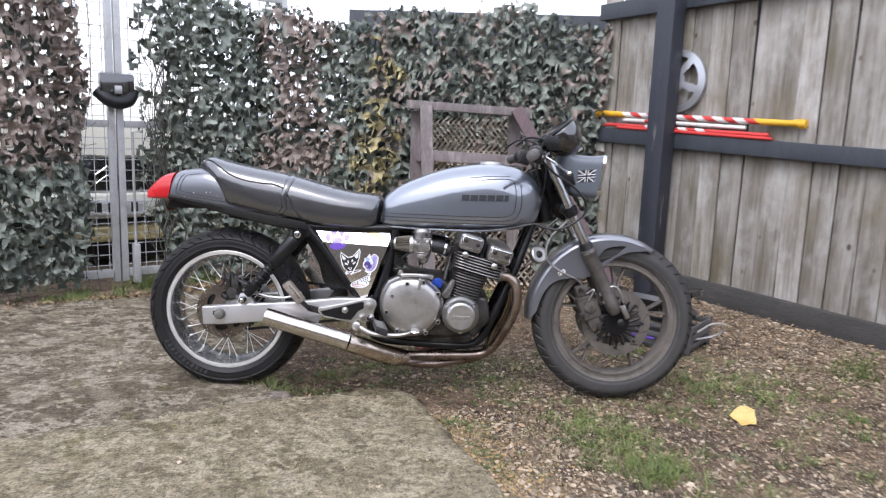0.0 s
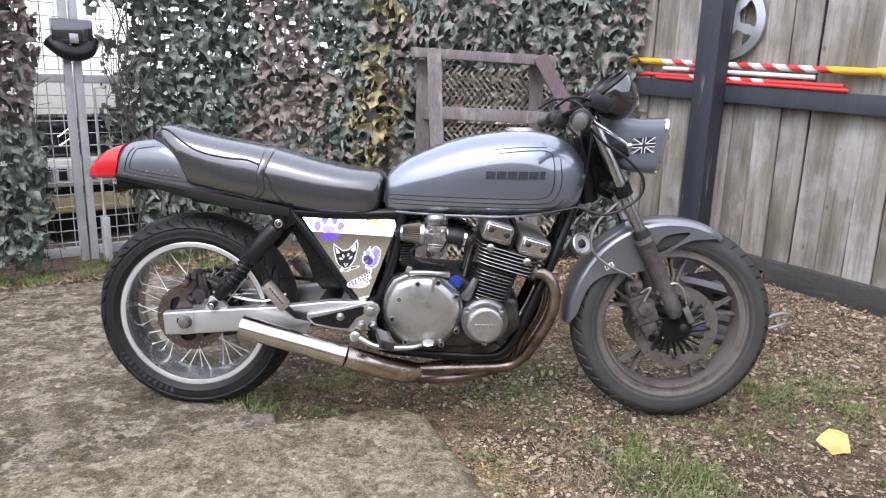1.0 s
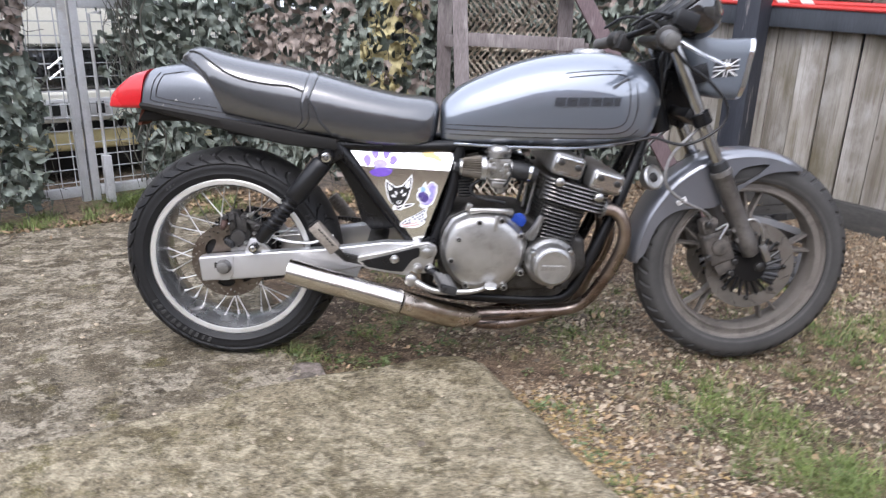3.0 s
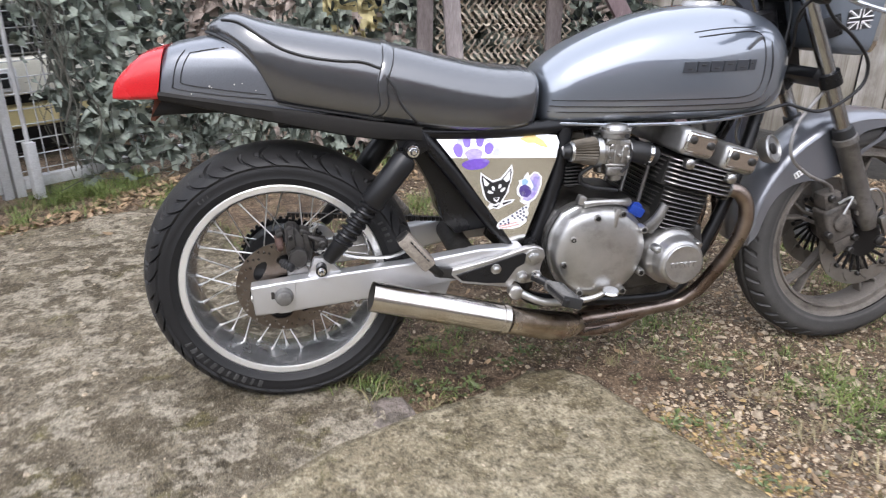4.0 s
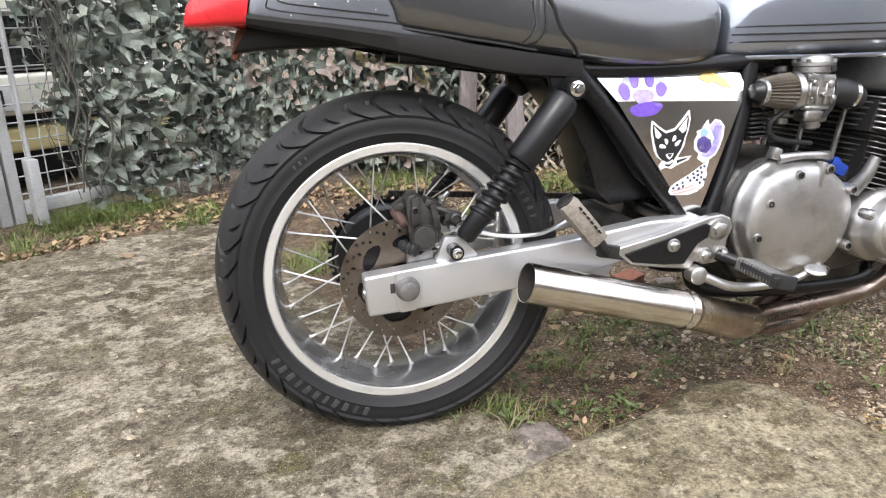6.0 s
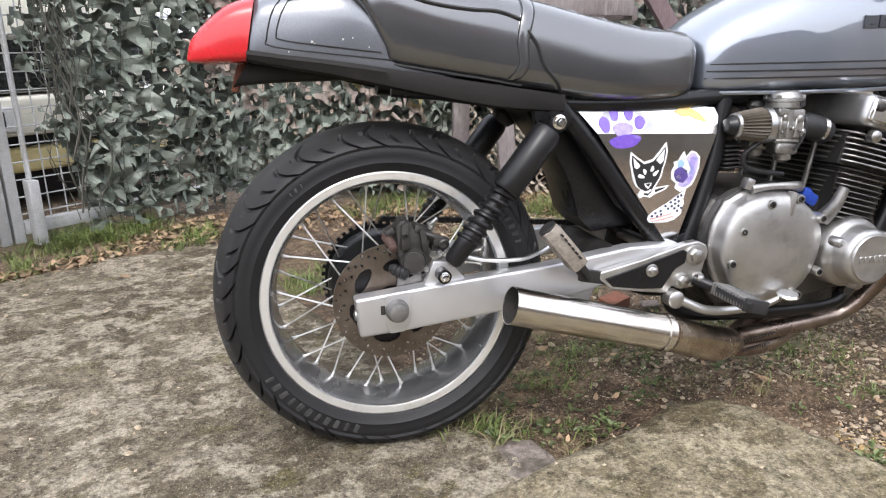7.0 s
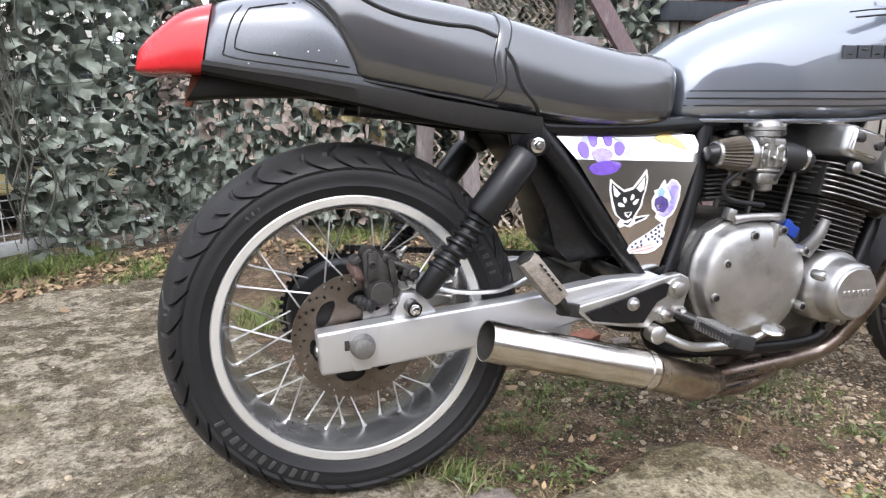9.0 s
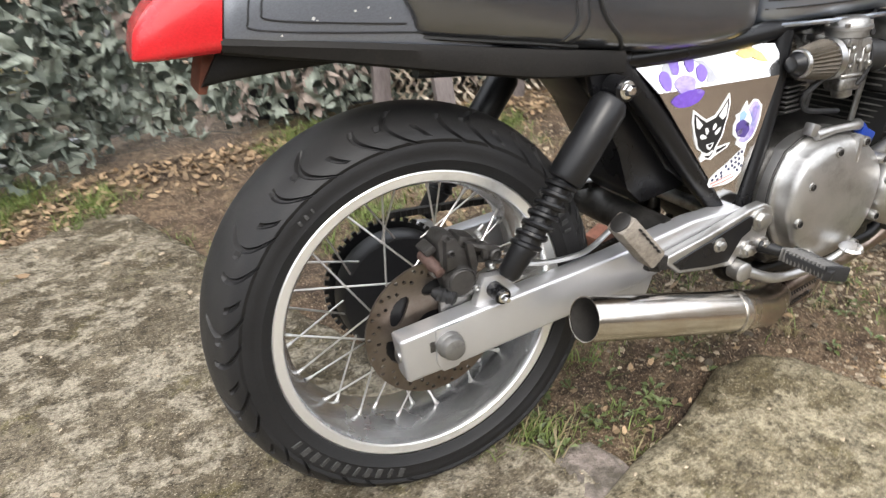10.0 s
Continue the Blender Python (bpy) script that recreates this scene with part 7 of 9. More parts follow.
def cam_cover(u, h, wide, tall):
    bm = bmesh.new()
    m = Matrix.Translation(cyl_pt(u, 0, h)) @ m0
    g = bmesh.ops.create_cube(bm, size=1, matrix=m @ Matrix.Diagonal((wide, 0.384, tall, 1)))["verts"]
    bmesh.ops.bevel(bm, geom=list({e for v in g for e in v.link_edges}), offset=0.017, segments=4, affect="EDGES", profile=0.55)
    ob = part("cam_cover", bm, M_CAST, BIKE, "worn polished cam cover", 50)
    for s in (-1, 1):
        bm = bmesh.new()
        g = bmesh.ops.create_cube(bm, size=1, matrix=Matrix.Translation(cyl_pt(u, s * 0.1925, h + 0.002)) @ m0 @ Matrix.Diagonal((wide * 0.86, 0.012, tall * 0.80, 1)))["verts"]
        bmesh.ops.bevel(bm, geom=list({e for v in g for e in v.link_edges}), offset=0.006, segments=3, affect="EDGES")
        part("end_cap", bm, M_CHROME, ob, "bright end cap")
        for du in (-0.024, 0.024):
            bm = bmesh.new()
            lathe(bm, [(0.009, 0), (0.009, 0.004), (0.006, 0.006)], cyl_pt(u + du, s * 0.1985, h + (0.008 if du < 0 else 0.004)), (0, s, 0), 14)
            part("bolt", bm, M_GRIME, ob)
        bm = bmesh.new()
        lathe(bm, [(0.013, 0), (0.012, 0.014), (0.008, 0.017)], cyl_pt(u - 0.010, s * 0.184, h - tall * 0.75), (0, s, 0), 14)
        part("plug", bm, M_STEEL, ob)


cam_cover(-0.030, 0.224, 0.092, 0.062)
cam_cover(0.088, 0.212, 0.096, 0.060)
for y in (-0.11, -0.04, 0.04, 0.11):
    bm = bmesh.new()
    tube(bm, [cyl_pt(0.030, y, 0.18), cyl_pt(0.028, y, 0.235)], 0.011, 10)
    tube(bm, [cyl_pt(0.028, y, 0.235), cyl_pt(0.005, y, 0.275), cyl_pt(-0.06, y * 0.8, 0.285), cyl_pt(-0.15, y * 0.5, 0.27)], 0.0045, 8, True, 4)
    part("plug_lead", bm, M_BLACK, BIKE)


# ---- carburettors ----
def carburettor(y):
    bm = bmesh.new()
    tube(bm, [(0.728, y, 0.606), (0.760, y, 0.606), (0.800, y, 0.604)], [0.027, 0.024, 0.025], 20)
    box(bm, (0.766, y, 0.598), (0.070, 0.042, 0.044), (0, 4, 0), 0.006, 2)
    box(bm, (0.766, y, 0.628), (0.060, 0.046, 0.014), (0, 4, 0), 0.004, 2)
    for dx in (-0.024, -0.008, 0.010, 0.026):
        box(bm, (0.766 + dx, y - 0.022, 0.600), (0.005, 0.008, 0.040), (0, 4, 0), 0.0015, 1)
    lathe(bm, [(0.027, -0.006), (0.027, 0.016), (0.034, 0.020), (0.034, 0.030)], (0.764, y, 0.618), (0, 0, 1), 24)
    body = part("carburettor", bm, M_CARB, BIKE, "dull cast alloy carburettor")
    bm = bmesh.new()
    lathe(bm, [(0.037, 0), (0.037, 0.005), (0.031, 0.007), (0.029, 0.015), (0.024, 0.019), (0.008, 0.020)], (0.764, y, 0.649), (0, 0, 1), 28)
    part("cap", bm, M_CARB, body)
    for a in (35, 145, 215, 325):
        bm = bmesh.new()
        lathe(bm, [(0.0042, 0), (0.0042, 0.006), (0.0025, 0.007)], (0.764 + 0.033 * math.cos(radians(a)), y + 0.033 * math.sin(radians(a)), 0.654), (0, 0, 1), 8)
        part("screw", bm, M_STEEL, body)
    bm = bmesh.new()
    box(bm, (0.768, y, 0.574), (0.062, 0.046, 0.008), (0, 4, 0), 0.003, 1)
    box(bm, (0.768, y, 0.560), (0.050, 0.038, 0.026), (0, 4, 0), 0.009, 3)
    lathe(bm, [(0.017, 0), (0.016, 0.012), (0.009, 0.016)], (0.770, y, 0.549), (0.06, 0, -1), 16)
    part("float_bowl", bm, M_CARB, body)
    for dx, dz, r in ((-0.016, 0.016, 0.0055), (0.018, 0.012, 0.0075), (0.004, -0.006, 0.0045), (0.026, -0.012, 0.0050), (-0.020, -0.012, 0.0040)):
        bm = bmesh.new()
        lathe(bm, [(r, 0), (r, 0.010), (r * 0.6, 0.012)], (0.765 + dx, y - 0.018, 0.604 + dz), (0, -1, 0), 10)
        part("screw", bm, M_CARB, body)
    bm = bmesh.new()
    beam(bm, (0.742, y - 0.024, 0.634), (0.790, y - 0.026, 0.622), 0.003, 0.012, 0.001)
    part("throttle_link", bm, M_STEEL, body)
    bm = bmesh.new()
    tube(bm, [(0.792, y - 0.024, 0.622), (0.796, y - 0.026, 0.598), (0.790, y - 0.024, 0.572), (0.778, y - 0.02, 0.556)], 0.0035, 6, True, 4)
    part("vent_pipe", bm, M_RUBBER, body)
    bm = bmesh.new()
    tube(bm, [(0.795, y, 0.604), (0.83, y, 0.598), (0.868, y * 0.96, 0.585)], [0.023, 0.026, 0.024], 20, True, 4)
    part("intake_boot", bm, M_RUBBER, body, "black rubber intake boot")
    bm = bmesh.new()
    lathe(bm, [(0.0275, 0), (0.0275, 0.010)], (0.846, y * 0.97, 0.594), (0.96, 0, -0.25), 24)
    part("hose_clip", bm, M_CHROME, body)
    # cone filter with pleats
    bm = bmesh.new()
    n = 56
    ax = V((-1, 0, 0.02)).normalized()
    rows = []
    for r, h in ((0.0315, 0.012), (0.0295, 0.026), (0.024, 0.058), (0.0215, 0.070)):
        rows.append([V((0.728, y, 0.605)) + ax * h + V((0, math.cos(a), math.sin(a))) * (r + (0.0022 if k % 2 else -0.0014)) for k, a in ((k, 2 * math.pi * k / n) for k in range(n))])
    loft(bm, rows)
    fl = part("cone_filter", bm, M_PLEAT, body, "pleated cone air filter", 20)
    for r0, r1, h0, h1, mt in ((0.035, 0.034, 0.0, 0.012, M_STEEL), (0.024, 0.023, 0.066, 0.072, M_STEEL), (0.020, 0.013, 0.074, 0.088, M_BLACK)):
        bm = bmesh.new()
        lathe(bm, [(r0 * 0.9, h0 - 0.001), (r0, h0), (r1, h1), (r1 * 0.8, h1 + 0.001)], (0.728, y, 0.605), ax, 32)
        part("filter_band", bm, mt, body)
    body.location = (0.011, 0, -0.004)


for y in (-0.136, -0.052, 0.052, 0.136):
    carburettor(y)
bm = bmesh.new()
tube(bm, [(0.79, -0.17, 0.64), (0.79, 0.17, 0.64)], 0.006, 8)
tube(bm, [(0.795, -0.155, 0.650), (0.86, -0.12, 0.665), (0.95, -0.08, 0.672), (1.10, -0.05, 0.70)], 0.004, 8, True, 5)
tube(bm, [(0.735, -0.14, 0.575), (0.70, -0.13, 0.545), (0.72, -0.12, 0.515), (0.80, -0.12, 0.50)], 0.005, 8, True, 5)
part("fuel_hose", bm, M_RUBBER, BIKE)
bm = bmesh.new()
box(bm, (0.685, -0.085, 0.54), (0.035, 0.04, 0.06), (0, 0, 0), 0.004)
RECT = part("rectifier", bm, M_FIN, BIKE, "finned black rectifier")
for k in range(6):
    bm = bmesh.new()
    box(bm, (0.688, -0.098, 0.520 + 0.0085 * k), (0.045, 0.05, 0.004), (0, -3, 0), 0.001, 1)
    part("fin", bm, M_FIN, RECT)

# ---- exhaust ----
LOW_RUNS = {
    -0.128: [(1.015, -0.060, 0.158), (0.90, -0.078, 0.155), (0.81, -0.090, 0.154), (0.735, -0.104, 0.156)],
    -0.045: [(1.005, 0.000, 0.130), (0.92, -0.036, 0.121), (0.84, -0.078, 0.118), (0.745, -0.106, 0.128)],
    0.045: [(1.005, 0.040, 0.126), (0.92, 0.010, 0.122), (0.82, -0.040, 0.126), (0.735, -0.088, 0.138)],
    0.128: [(1.010, 0.085, 0.140), (0.92, 0.050, 0.140), (0.82, -0.010, 0.140), (0.735, -0.080, 0.148)],
}
for y0, run in LOW_RUNS.items():
    q = -0.024 if abs(y0) < 0.1 else 0.0
    yb, zb = run[0][1], run[0][2]
    low = lambda k: y0 + (yb - y0) * k
    bm = bmesh.new()
    tube(bm, [(1.075, y0, 0.492), (1.116, y0 * 1.02, 0.482), (1.142 + q, y0 * 1.03, 0.450), (1.150 + q, y0, 0.395), (1.134 + q, low(0.2), 0.325), (1.098 + q, low(0.5), 0.248), (1.064 + 0.5 * q, low(0.8), zb + 0.032)] + run + [(0.66, -0.131, 0.163), (0.600, -0.168, 0.184)], 0.0188 if y0 < -0.1 else 0.0180, 18, True, 5)
    hd = part("exhaust_header", bm, M_HEADER, BIKE, "heat-browned exhaust header pipe", 60)
    bm = bmesh.new()
    lathe(bm, [(0.029, 0), (0.029, 0.012), (0.024, 0.014)], (1.072, y0, 0.493), (0.96, 0, -0.25), 24)
    part("flange", bm, M_CASE, hd)
bm = bmesh.new()
tube(bm, [(0.735, -0.100, 0.146), (0.695, -0.117, 0.152), (0.650, -0.140, 0.164), (0.605, -0.165, 0.183), (0.555, -0.188, 0.206), (0.505, -0.206, 0.226)], [0.024, 0.034, 0.037, 0.036, 0.0345, 0.0340], 28, True, 5)
COLLECTOR = part("collector", bm, M_COLLECT, BIKE, "brown-tinted exhaust collector", 60)
for z0, z1, x1 in ((0.153, 0.158, 0.815), (0.131, 0.136, 0.800)):
    bm = bmesh.new()
    coil = [(0.735 + (x1 - 0.735) * k / 60, -0.127 + 0.010 * k / 60 + 0.0028 * math.cos(k * 1.05), z0 + (z1 - z0) * k / 60 + 0.0028 * math.sin(k * 1.05)) for k in range(61)]
    tube(bm, [(0.722, -0.127, z0)] + coil + [(x1 + 0.012, -0.115, z1)], 0.0013, 6)
    part("retaining_spring", bm, M_GRIME, COLLECTOR, "dark retaining spring")
MU0, MU1 = V((0.508, -0.206, 0.226)), V((0.193, -0.214, 0.316))
md = (MU1 - MU0).normalized()
ml = (MU1 - MU0).length
bm = bmesh.new()
lathe(bm, [(0.0345, 0.0), (0.0345, ml - 0.003), (0.0340, ml), (0.0328, ml - 0.0005), (0.0326, 0.14), (0.002, 0.139)], MU0, md, 48, (True, True))
MUF = part("muffler", bm, M_MUFFLER, BIKE, "polished stainless open muffler pipe", 50)
bm = bmesh.new()
lathe(bm, [(0.0318, 0.141), (0.0322, ml - 0.0015)], MU0, md, 40, (True, False))
part("sooty_bore", bm, M_SOOT_SHADE, MUF, "soot-black bore")
bm = bmesh.new()
lathe(bm, [(0.0345, -0.001), (0.0372, 0.0), (0.0372, 0.010), (0.0345, 0.011)], MU0 + md * 0.006, md, 40)
part("clamp", bm, M_MUFFLER, MUF)

# ---- footrests and pedal ----
bm = bmesh.new()
plate(bm, [(0.382, 0.333), (0.384, 0.347), (0.47, 0.364), (0.560, 0.388), (0.585, 0.391), (0.603, 0.382), (0.609, 0.364), (0.600, 0.344), (0.596, 0.318), (0.580, 0.300), (0.552, 0.298), (0.535, 0.306), (0.523, 0.292), (0.47, 0.300), (0.407, 0.311)], -0.152, -0.172, 0.004, 3)
BR = part("footrest_bracket", bm, M_CAST, BIKE, "polished alloy footrest bracket")
bm = bmesh.new()
plate(bm, [(0.392, 0.334), (0.47, 0.354), (0.552, 0.377), (0.562, 0.372), (0.558, 0.350), (0.538, 0.340), (0.522, 0.318), (0.512, 0.304), (0.47, 0.307), (0.409, 0.317)], -0.1715, -0.1745, 0.0015, 1)
part("recess", bm, M_FRAME, BR, "black painted recess")
for x, z, r in ((0.579, 0.364, 0.016), (0.554, 0.316, 0.012), (0.588, 0.317, 0.010), (0.488, 0.342, 0.010)):
    bm = bmesh.new()
    lathe(bm, [(r * 1.25, -0.002), (r * 1.25, 0.004), (r, 0.005)], (x, -0.172, z), (0, -1, 0), 20)
    lathe(bm, [(r * 0.85, 0.004), (r * 0.85, 0.012), (r * 0.5, 0.014)], (x, -0.172, z), (0, -1, 0), 6)
    part("bolt", bm, M_STEEL, BR)
bm = bmesh.new()
tube(bm, [(0.580, -0.17, 0.316), (0.605, -0.190, 0.306), (0.624, -0.208, 0.299)], [0.012, 0.010, 0.009], 10)
PEG = part("footrest", bm, M_BLACK, BIKE, "folding rider footrest with ribbed rubber")
bm = bmesh.new()
p0, p1 = V((0.620, -0.203, 0.301)), V((0.640, -0.278, 0.288))
d = (p1 - p0)
beam(bm, p0, p1, 0.038, 0.019, 0.004)
box(bm, p0 + d * 1.0, (0.045, 0.007, 0.026), (0, 12, -14), 0.003)
part("rubber", bm, M_RUBBER, PEG, "ribbed black rubber")
for k in range(12):
    bm = bmesh.new()
    box(bm, p0 + d * ((k + 0.5) / 12), (0.044, 0.0040, 0.024), (0, 12, -14), 0.002, 1)
    part("rib", bm, M_GRIP, PEG)
bm = bmesh.new()
q0, q1 = V((0.266, -0.200, 0.446)), V((0.336, -0.198, 0.362))
d = (q1 - q0).normalized()
beam(bm, q0, q0 + d * 0.096, 0.034, 0.040, 0.008, up=(0, 1, 0))
PPEG = part("passenger_footrest", bm, M_PEGPAD, BIKE, "worn beige folded passenger footrest")
bm = bmesh.new()
lathe(bm, [(0.013, -0.003), (0.0165, -0.001), (0.0165, 0.004)], q0, d, 14)
part("end_plug", bm, M_GRIME, PPEG)
bm = bmesh.new()
beam(bm, q0 + d * 0.094, (0.356, -0.175, 0.338), 0.018, 0.016, 0.003)
beam(bm, (0.345, -0.168, 0.345), (0.40, -0.162, 0.332), 0.014, 0.024, 0.003)
part("hinge", bm, M_GRIME, PPEG)
for k in range(6):
    bm = bmesh.new()
    c = q0 + d * (0.020 + 0.011 * k) + V((0.0, -0.0195, 0.0)) + V((-d.z, 0, d.x)) * 0.008
    beam(bm, c - d * 0.003, c + d * 0.003, 0.003, 0.012, 0.0008, up=(0, 1, 0))
    part("slot", bm, M_BLACK, PPEG, "dark slot")
bm = bmesh.new()
lathe(bm, [(0.010, 0.0), (0.019, 0.002), (0.0205, 0.010), (0.0205, 0.090), (0.018, 0.098)], V((q0.x, -q0.y, q0.z)), d, 14)
FARPEG = part("passenger_footrest", bm, M_PEGPAD, BIKE, "worn brown folded passenger footrest")
for k in range(7):
    bm = bmesh.new()
    lathe(bm, [(0.020, 0), (0.0225, 0.001), (0.0225, 0.005), (0.020, 0.006)], V((q0.x, -q0.y, q0.z)) + d * (0.012 + 0.012 * k), d, 14)
    part("rib", bm, M_PEGPAD, FARPEG)
bm = bmesh.new()
beam(bm, V((q0.x, -q0.y, q0.z)) + d * 0.094, (0.40, 0.150, 0.335), 0.018, 0.016, 0.003)
part("hinge", bm, M_GRIME, FARPEG)
bm = bmesh.new()
tube(bm, [(0.525, -0.178, 0.284), (0.545, -0.182, 0.280), (0.60, -0.196, 0.258), (0.675, -0.202, 0.256), (0.722, -0.205, 0.262), (0.748, -0.210, 0.274)], [0.014, 0.010, 0.009, 0.008, 0.007, 0.006], 12, True, 5)
lathe(bm, [(0.017, 0), (0.017, 0.024), (0.013, 0.027)], (0.535, -0.165, 0.283), (0, -1, 0), 18)
PED = part("brake_pedal", bm, M_CAST, BIKE, "dull alloy rear brake pedal")
bm = bmesh.new()
lathe(bm, [(0.020, 0), (0.021, 0.003), (0.018, 0.007)], (0.760, -0.215, 0.276), (0, -0.15, 1), 20)
part("pedal_pad", bm, M_CHROME, PED)


# ---- front end ----
FD = V((0.280, 0, -0.556)).normalized()
FT = V((1.235, 0, 0.965))
for side in (-1, 1):
    y = side * 0.098
    a = lambda t: FT + FD * t + V((0, y, 0))
    bm = bmesh.new()
    lathe(bm, [(0.0185, 0.0), (0.0185, 0.43)], FT + V((0, y, 0)), FD, 24)
    leg = part("fork_leg", bm, M_FORK, BIKE, "dull chrome fork tube with dusty grey slider")
    bm = bmesh.new()
    lathe(bm, [(0.0215, 0.404), (0.030, 0.408), (0.031, 0.422), (0.0265, 0.428), (0.0265, 0.60), (0.0285, 0.625), (0.0285, 0.655), (0.022, 0.685), (0.014, 0.690)], FT + V((0, y, 0)), FD, 26)
    part("slider", bm, M_SLIDER, leg, "dust-covered grey slider")
    bm = bmesh.new()
    lathe(bm, [(0.0195, 0.378), (0.0245, 0.382), (0.0265, 0.405), (0.021, 0.408)], FT + V((0, y, 0)), FD, 22)
    part("dust_seal", bm, M_RUBBER, leg)
    bm = bmesh.new()
    lathe(bm, [(0.020, 0.225), (0.027, 0.228), (0.027, 0.262), (0.020, 0.265)], FT + V((0, y, 0)), FD, 22)
    part("clamp", bm, M_FRAME, leg)
    bm = bmesh.new()
    box(bm, (1.575, side * 0.118, 0.362), (0.020, 0.012, 0.055), (0, -27, 0), 0.003)
    part("axle_clamp", bm, M_STEEL, leg, "bright axle clamp")
    bm = bmesh.new()
    lathe(bm, [(0.014, 0), (0.014, 0.010), (0.009, 0.013)], FW + V((0.006, side * 0.124, 0.010)), (0, side, 0), 10)
    part("axle_bolt", bm, M_GRIME, leg)
    for t in (0.60, 0.635):
        bm = bmesh.new()
        lathe(bm, [(0.008, 0), (0.008, 0.008)], a(t) + V((-0.026, side * 0.006, 0)), (0, side, 0), 8)
        part("bolt", bm, M_STEEL, leg)
bm = bmesh.new()
box(bm, FT + FD * 0.245 + V((-0.012, 0, 0)), (0.07, 0.20, 0.030), (0, 26.7, 0), 0.008, 2)
part("lower_yoke", bm, M_FRAME, BIKE)
bm = bmesh.new()
box(bm, FT + FD * 0.02 + V((-0.01, 0, 0)), (0.065, 0.22, 0.022), (0, 26.7, 0), 0.008, 2)
part("upper_yoke", bm, M_FRAME, BIKE)


def fender_radius(deg):
    rows = [(60, 0.318), (65, 0.322), (74, 0.332), (85, 0.340), (100, 0.347), (116, 0.354), (135, 0.357), (157, 0.356), (185, 0.356)]
    for (a, r), (b, q) in zip(rows, rows[1:]):
        if a <= deg <= b:
            return r + (q - r) * (deg - a) / (b - a)
    return rows[-1][1]


def fender():
    """A domed crown with flat cheeks; each cheek has a brace with an opening over the tyre."""
    at = lambda deg, r: (FW.x + r * math.cos(radians(deg)), FW.z + r * math.sin(radians(deg)))
    bm = bmesh.new()
    rows = []
    for k in range(47):
        deg = 65.5 + 115 * k / 46
        a, top = radians(deg), fender_radius(deg)
        w = 0.072 * min(1.0, 0.80 + (deg - 65) / 45) if deg < 172 else 0.072 - 0.010 * ((deg - 172) / 9) ** 2
        drop = 0.018
        pr = [(-w, top - drop), (-w * 0.97, top - 0.010), (-w * 0.82, top - 0.002), (-w * 0.45, top + 0.003), (0, top + 0.004), (w * 0.45, top + 0.003), (w * 0.82, top - 0.002), (w * 0.97, top - 0.010), (w, top - drop)]
        inner = [(y * 0.95, r - 0.004) for y, r in reversed(pr)]
        rows.append([(FW.x + r * math.cos(a), y, FW.z + r * math.sin(a)) for y, r in pr + inner])
    loft(bm, rows)
    f = part("front_mudguard", bm, M_FENDER, BIKE, "dusty grey front mudguard with cut-out brace", 50)
    rim = [at(d, fender_radius(d) - 0.014) for d in range(68, 180, 4)]
    low = [at(d, r) for d, r in curve_through([(179.5, 0.344), (178, 0.333), (174, 0.319), (167, 0.315), (160, 0.312), (153, 0.304), (146, 0.286), (141, 0.266), (135, 0.240), (129, 0.221), (120, 0.212), (112, 0.220), (104, 0.234), (96, 0.251), (88, 0.271), (82, 0.284), (76, 0.293), (70, 0.305)], 2)]
    hole = [at(d, r) for d, r in curve_through([(109, 0.246), (111, 0.256), (106, 0.279), (101, 0.296), (93, 0.302), (86, 0.304), (88, 0.290), (92, 0.272), (98, 0.257), (104, 0.248), (109, 0.246)], 3)[:-1]]
    for side in (-1, 1):
        bm = bmesh.new()
        loops = []
        for y in (side * 0.0705, side * 0.0665):
            edges = []
            for ring in (rim + low, hole):
                vs = [bm.verts.new((x, y, z)) for x, z in ring]
                loops.append(vs)
                edges += [bm.edges.new((p, q)) for p, q in zip(vs, vs[1:] + vs[:1])]
            bmesh.ops.triangle_fill(bm, use_beauty=True, edges=edges)
        for p, q in ((loops[0], loops[2]), (loops[1], loops[3])):
            for i in range(len(p)):
                j = (i + 1) % len(p)
                bm.faces.new((p[i], q[i], q[j], p[j]))
        part("cheek", bm, M_FENDER, f, "flat side cheek with a leaf-shaped opening")
    bm = bmesh.new()
    box(bm, (1.327, -0.0725, 0.503), (0.030, 0.003, 0.016), (0, -33, 0), 0.001, 1)
    part("white_label", bm, M_WHITE, f, "small white sticker with plain bars")
    for k in range(3):
        bm = bmesh.new()
        box(bm, (1.318 + 0.007 * k, -0.0745, 0.498 + 0.005 * k), (0.003, 0.001, 0.010), (0, -33, 0), 0, 1)
        part("bar", bm, M_INK, f)


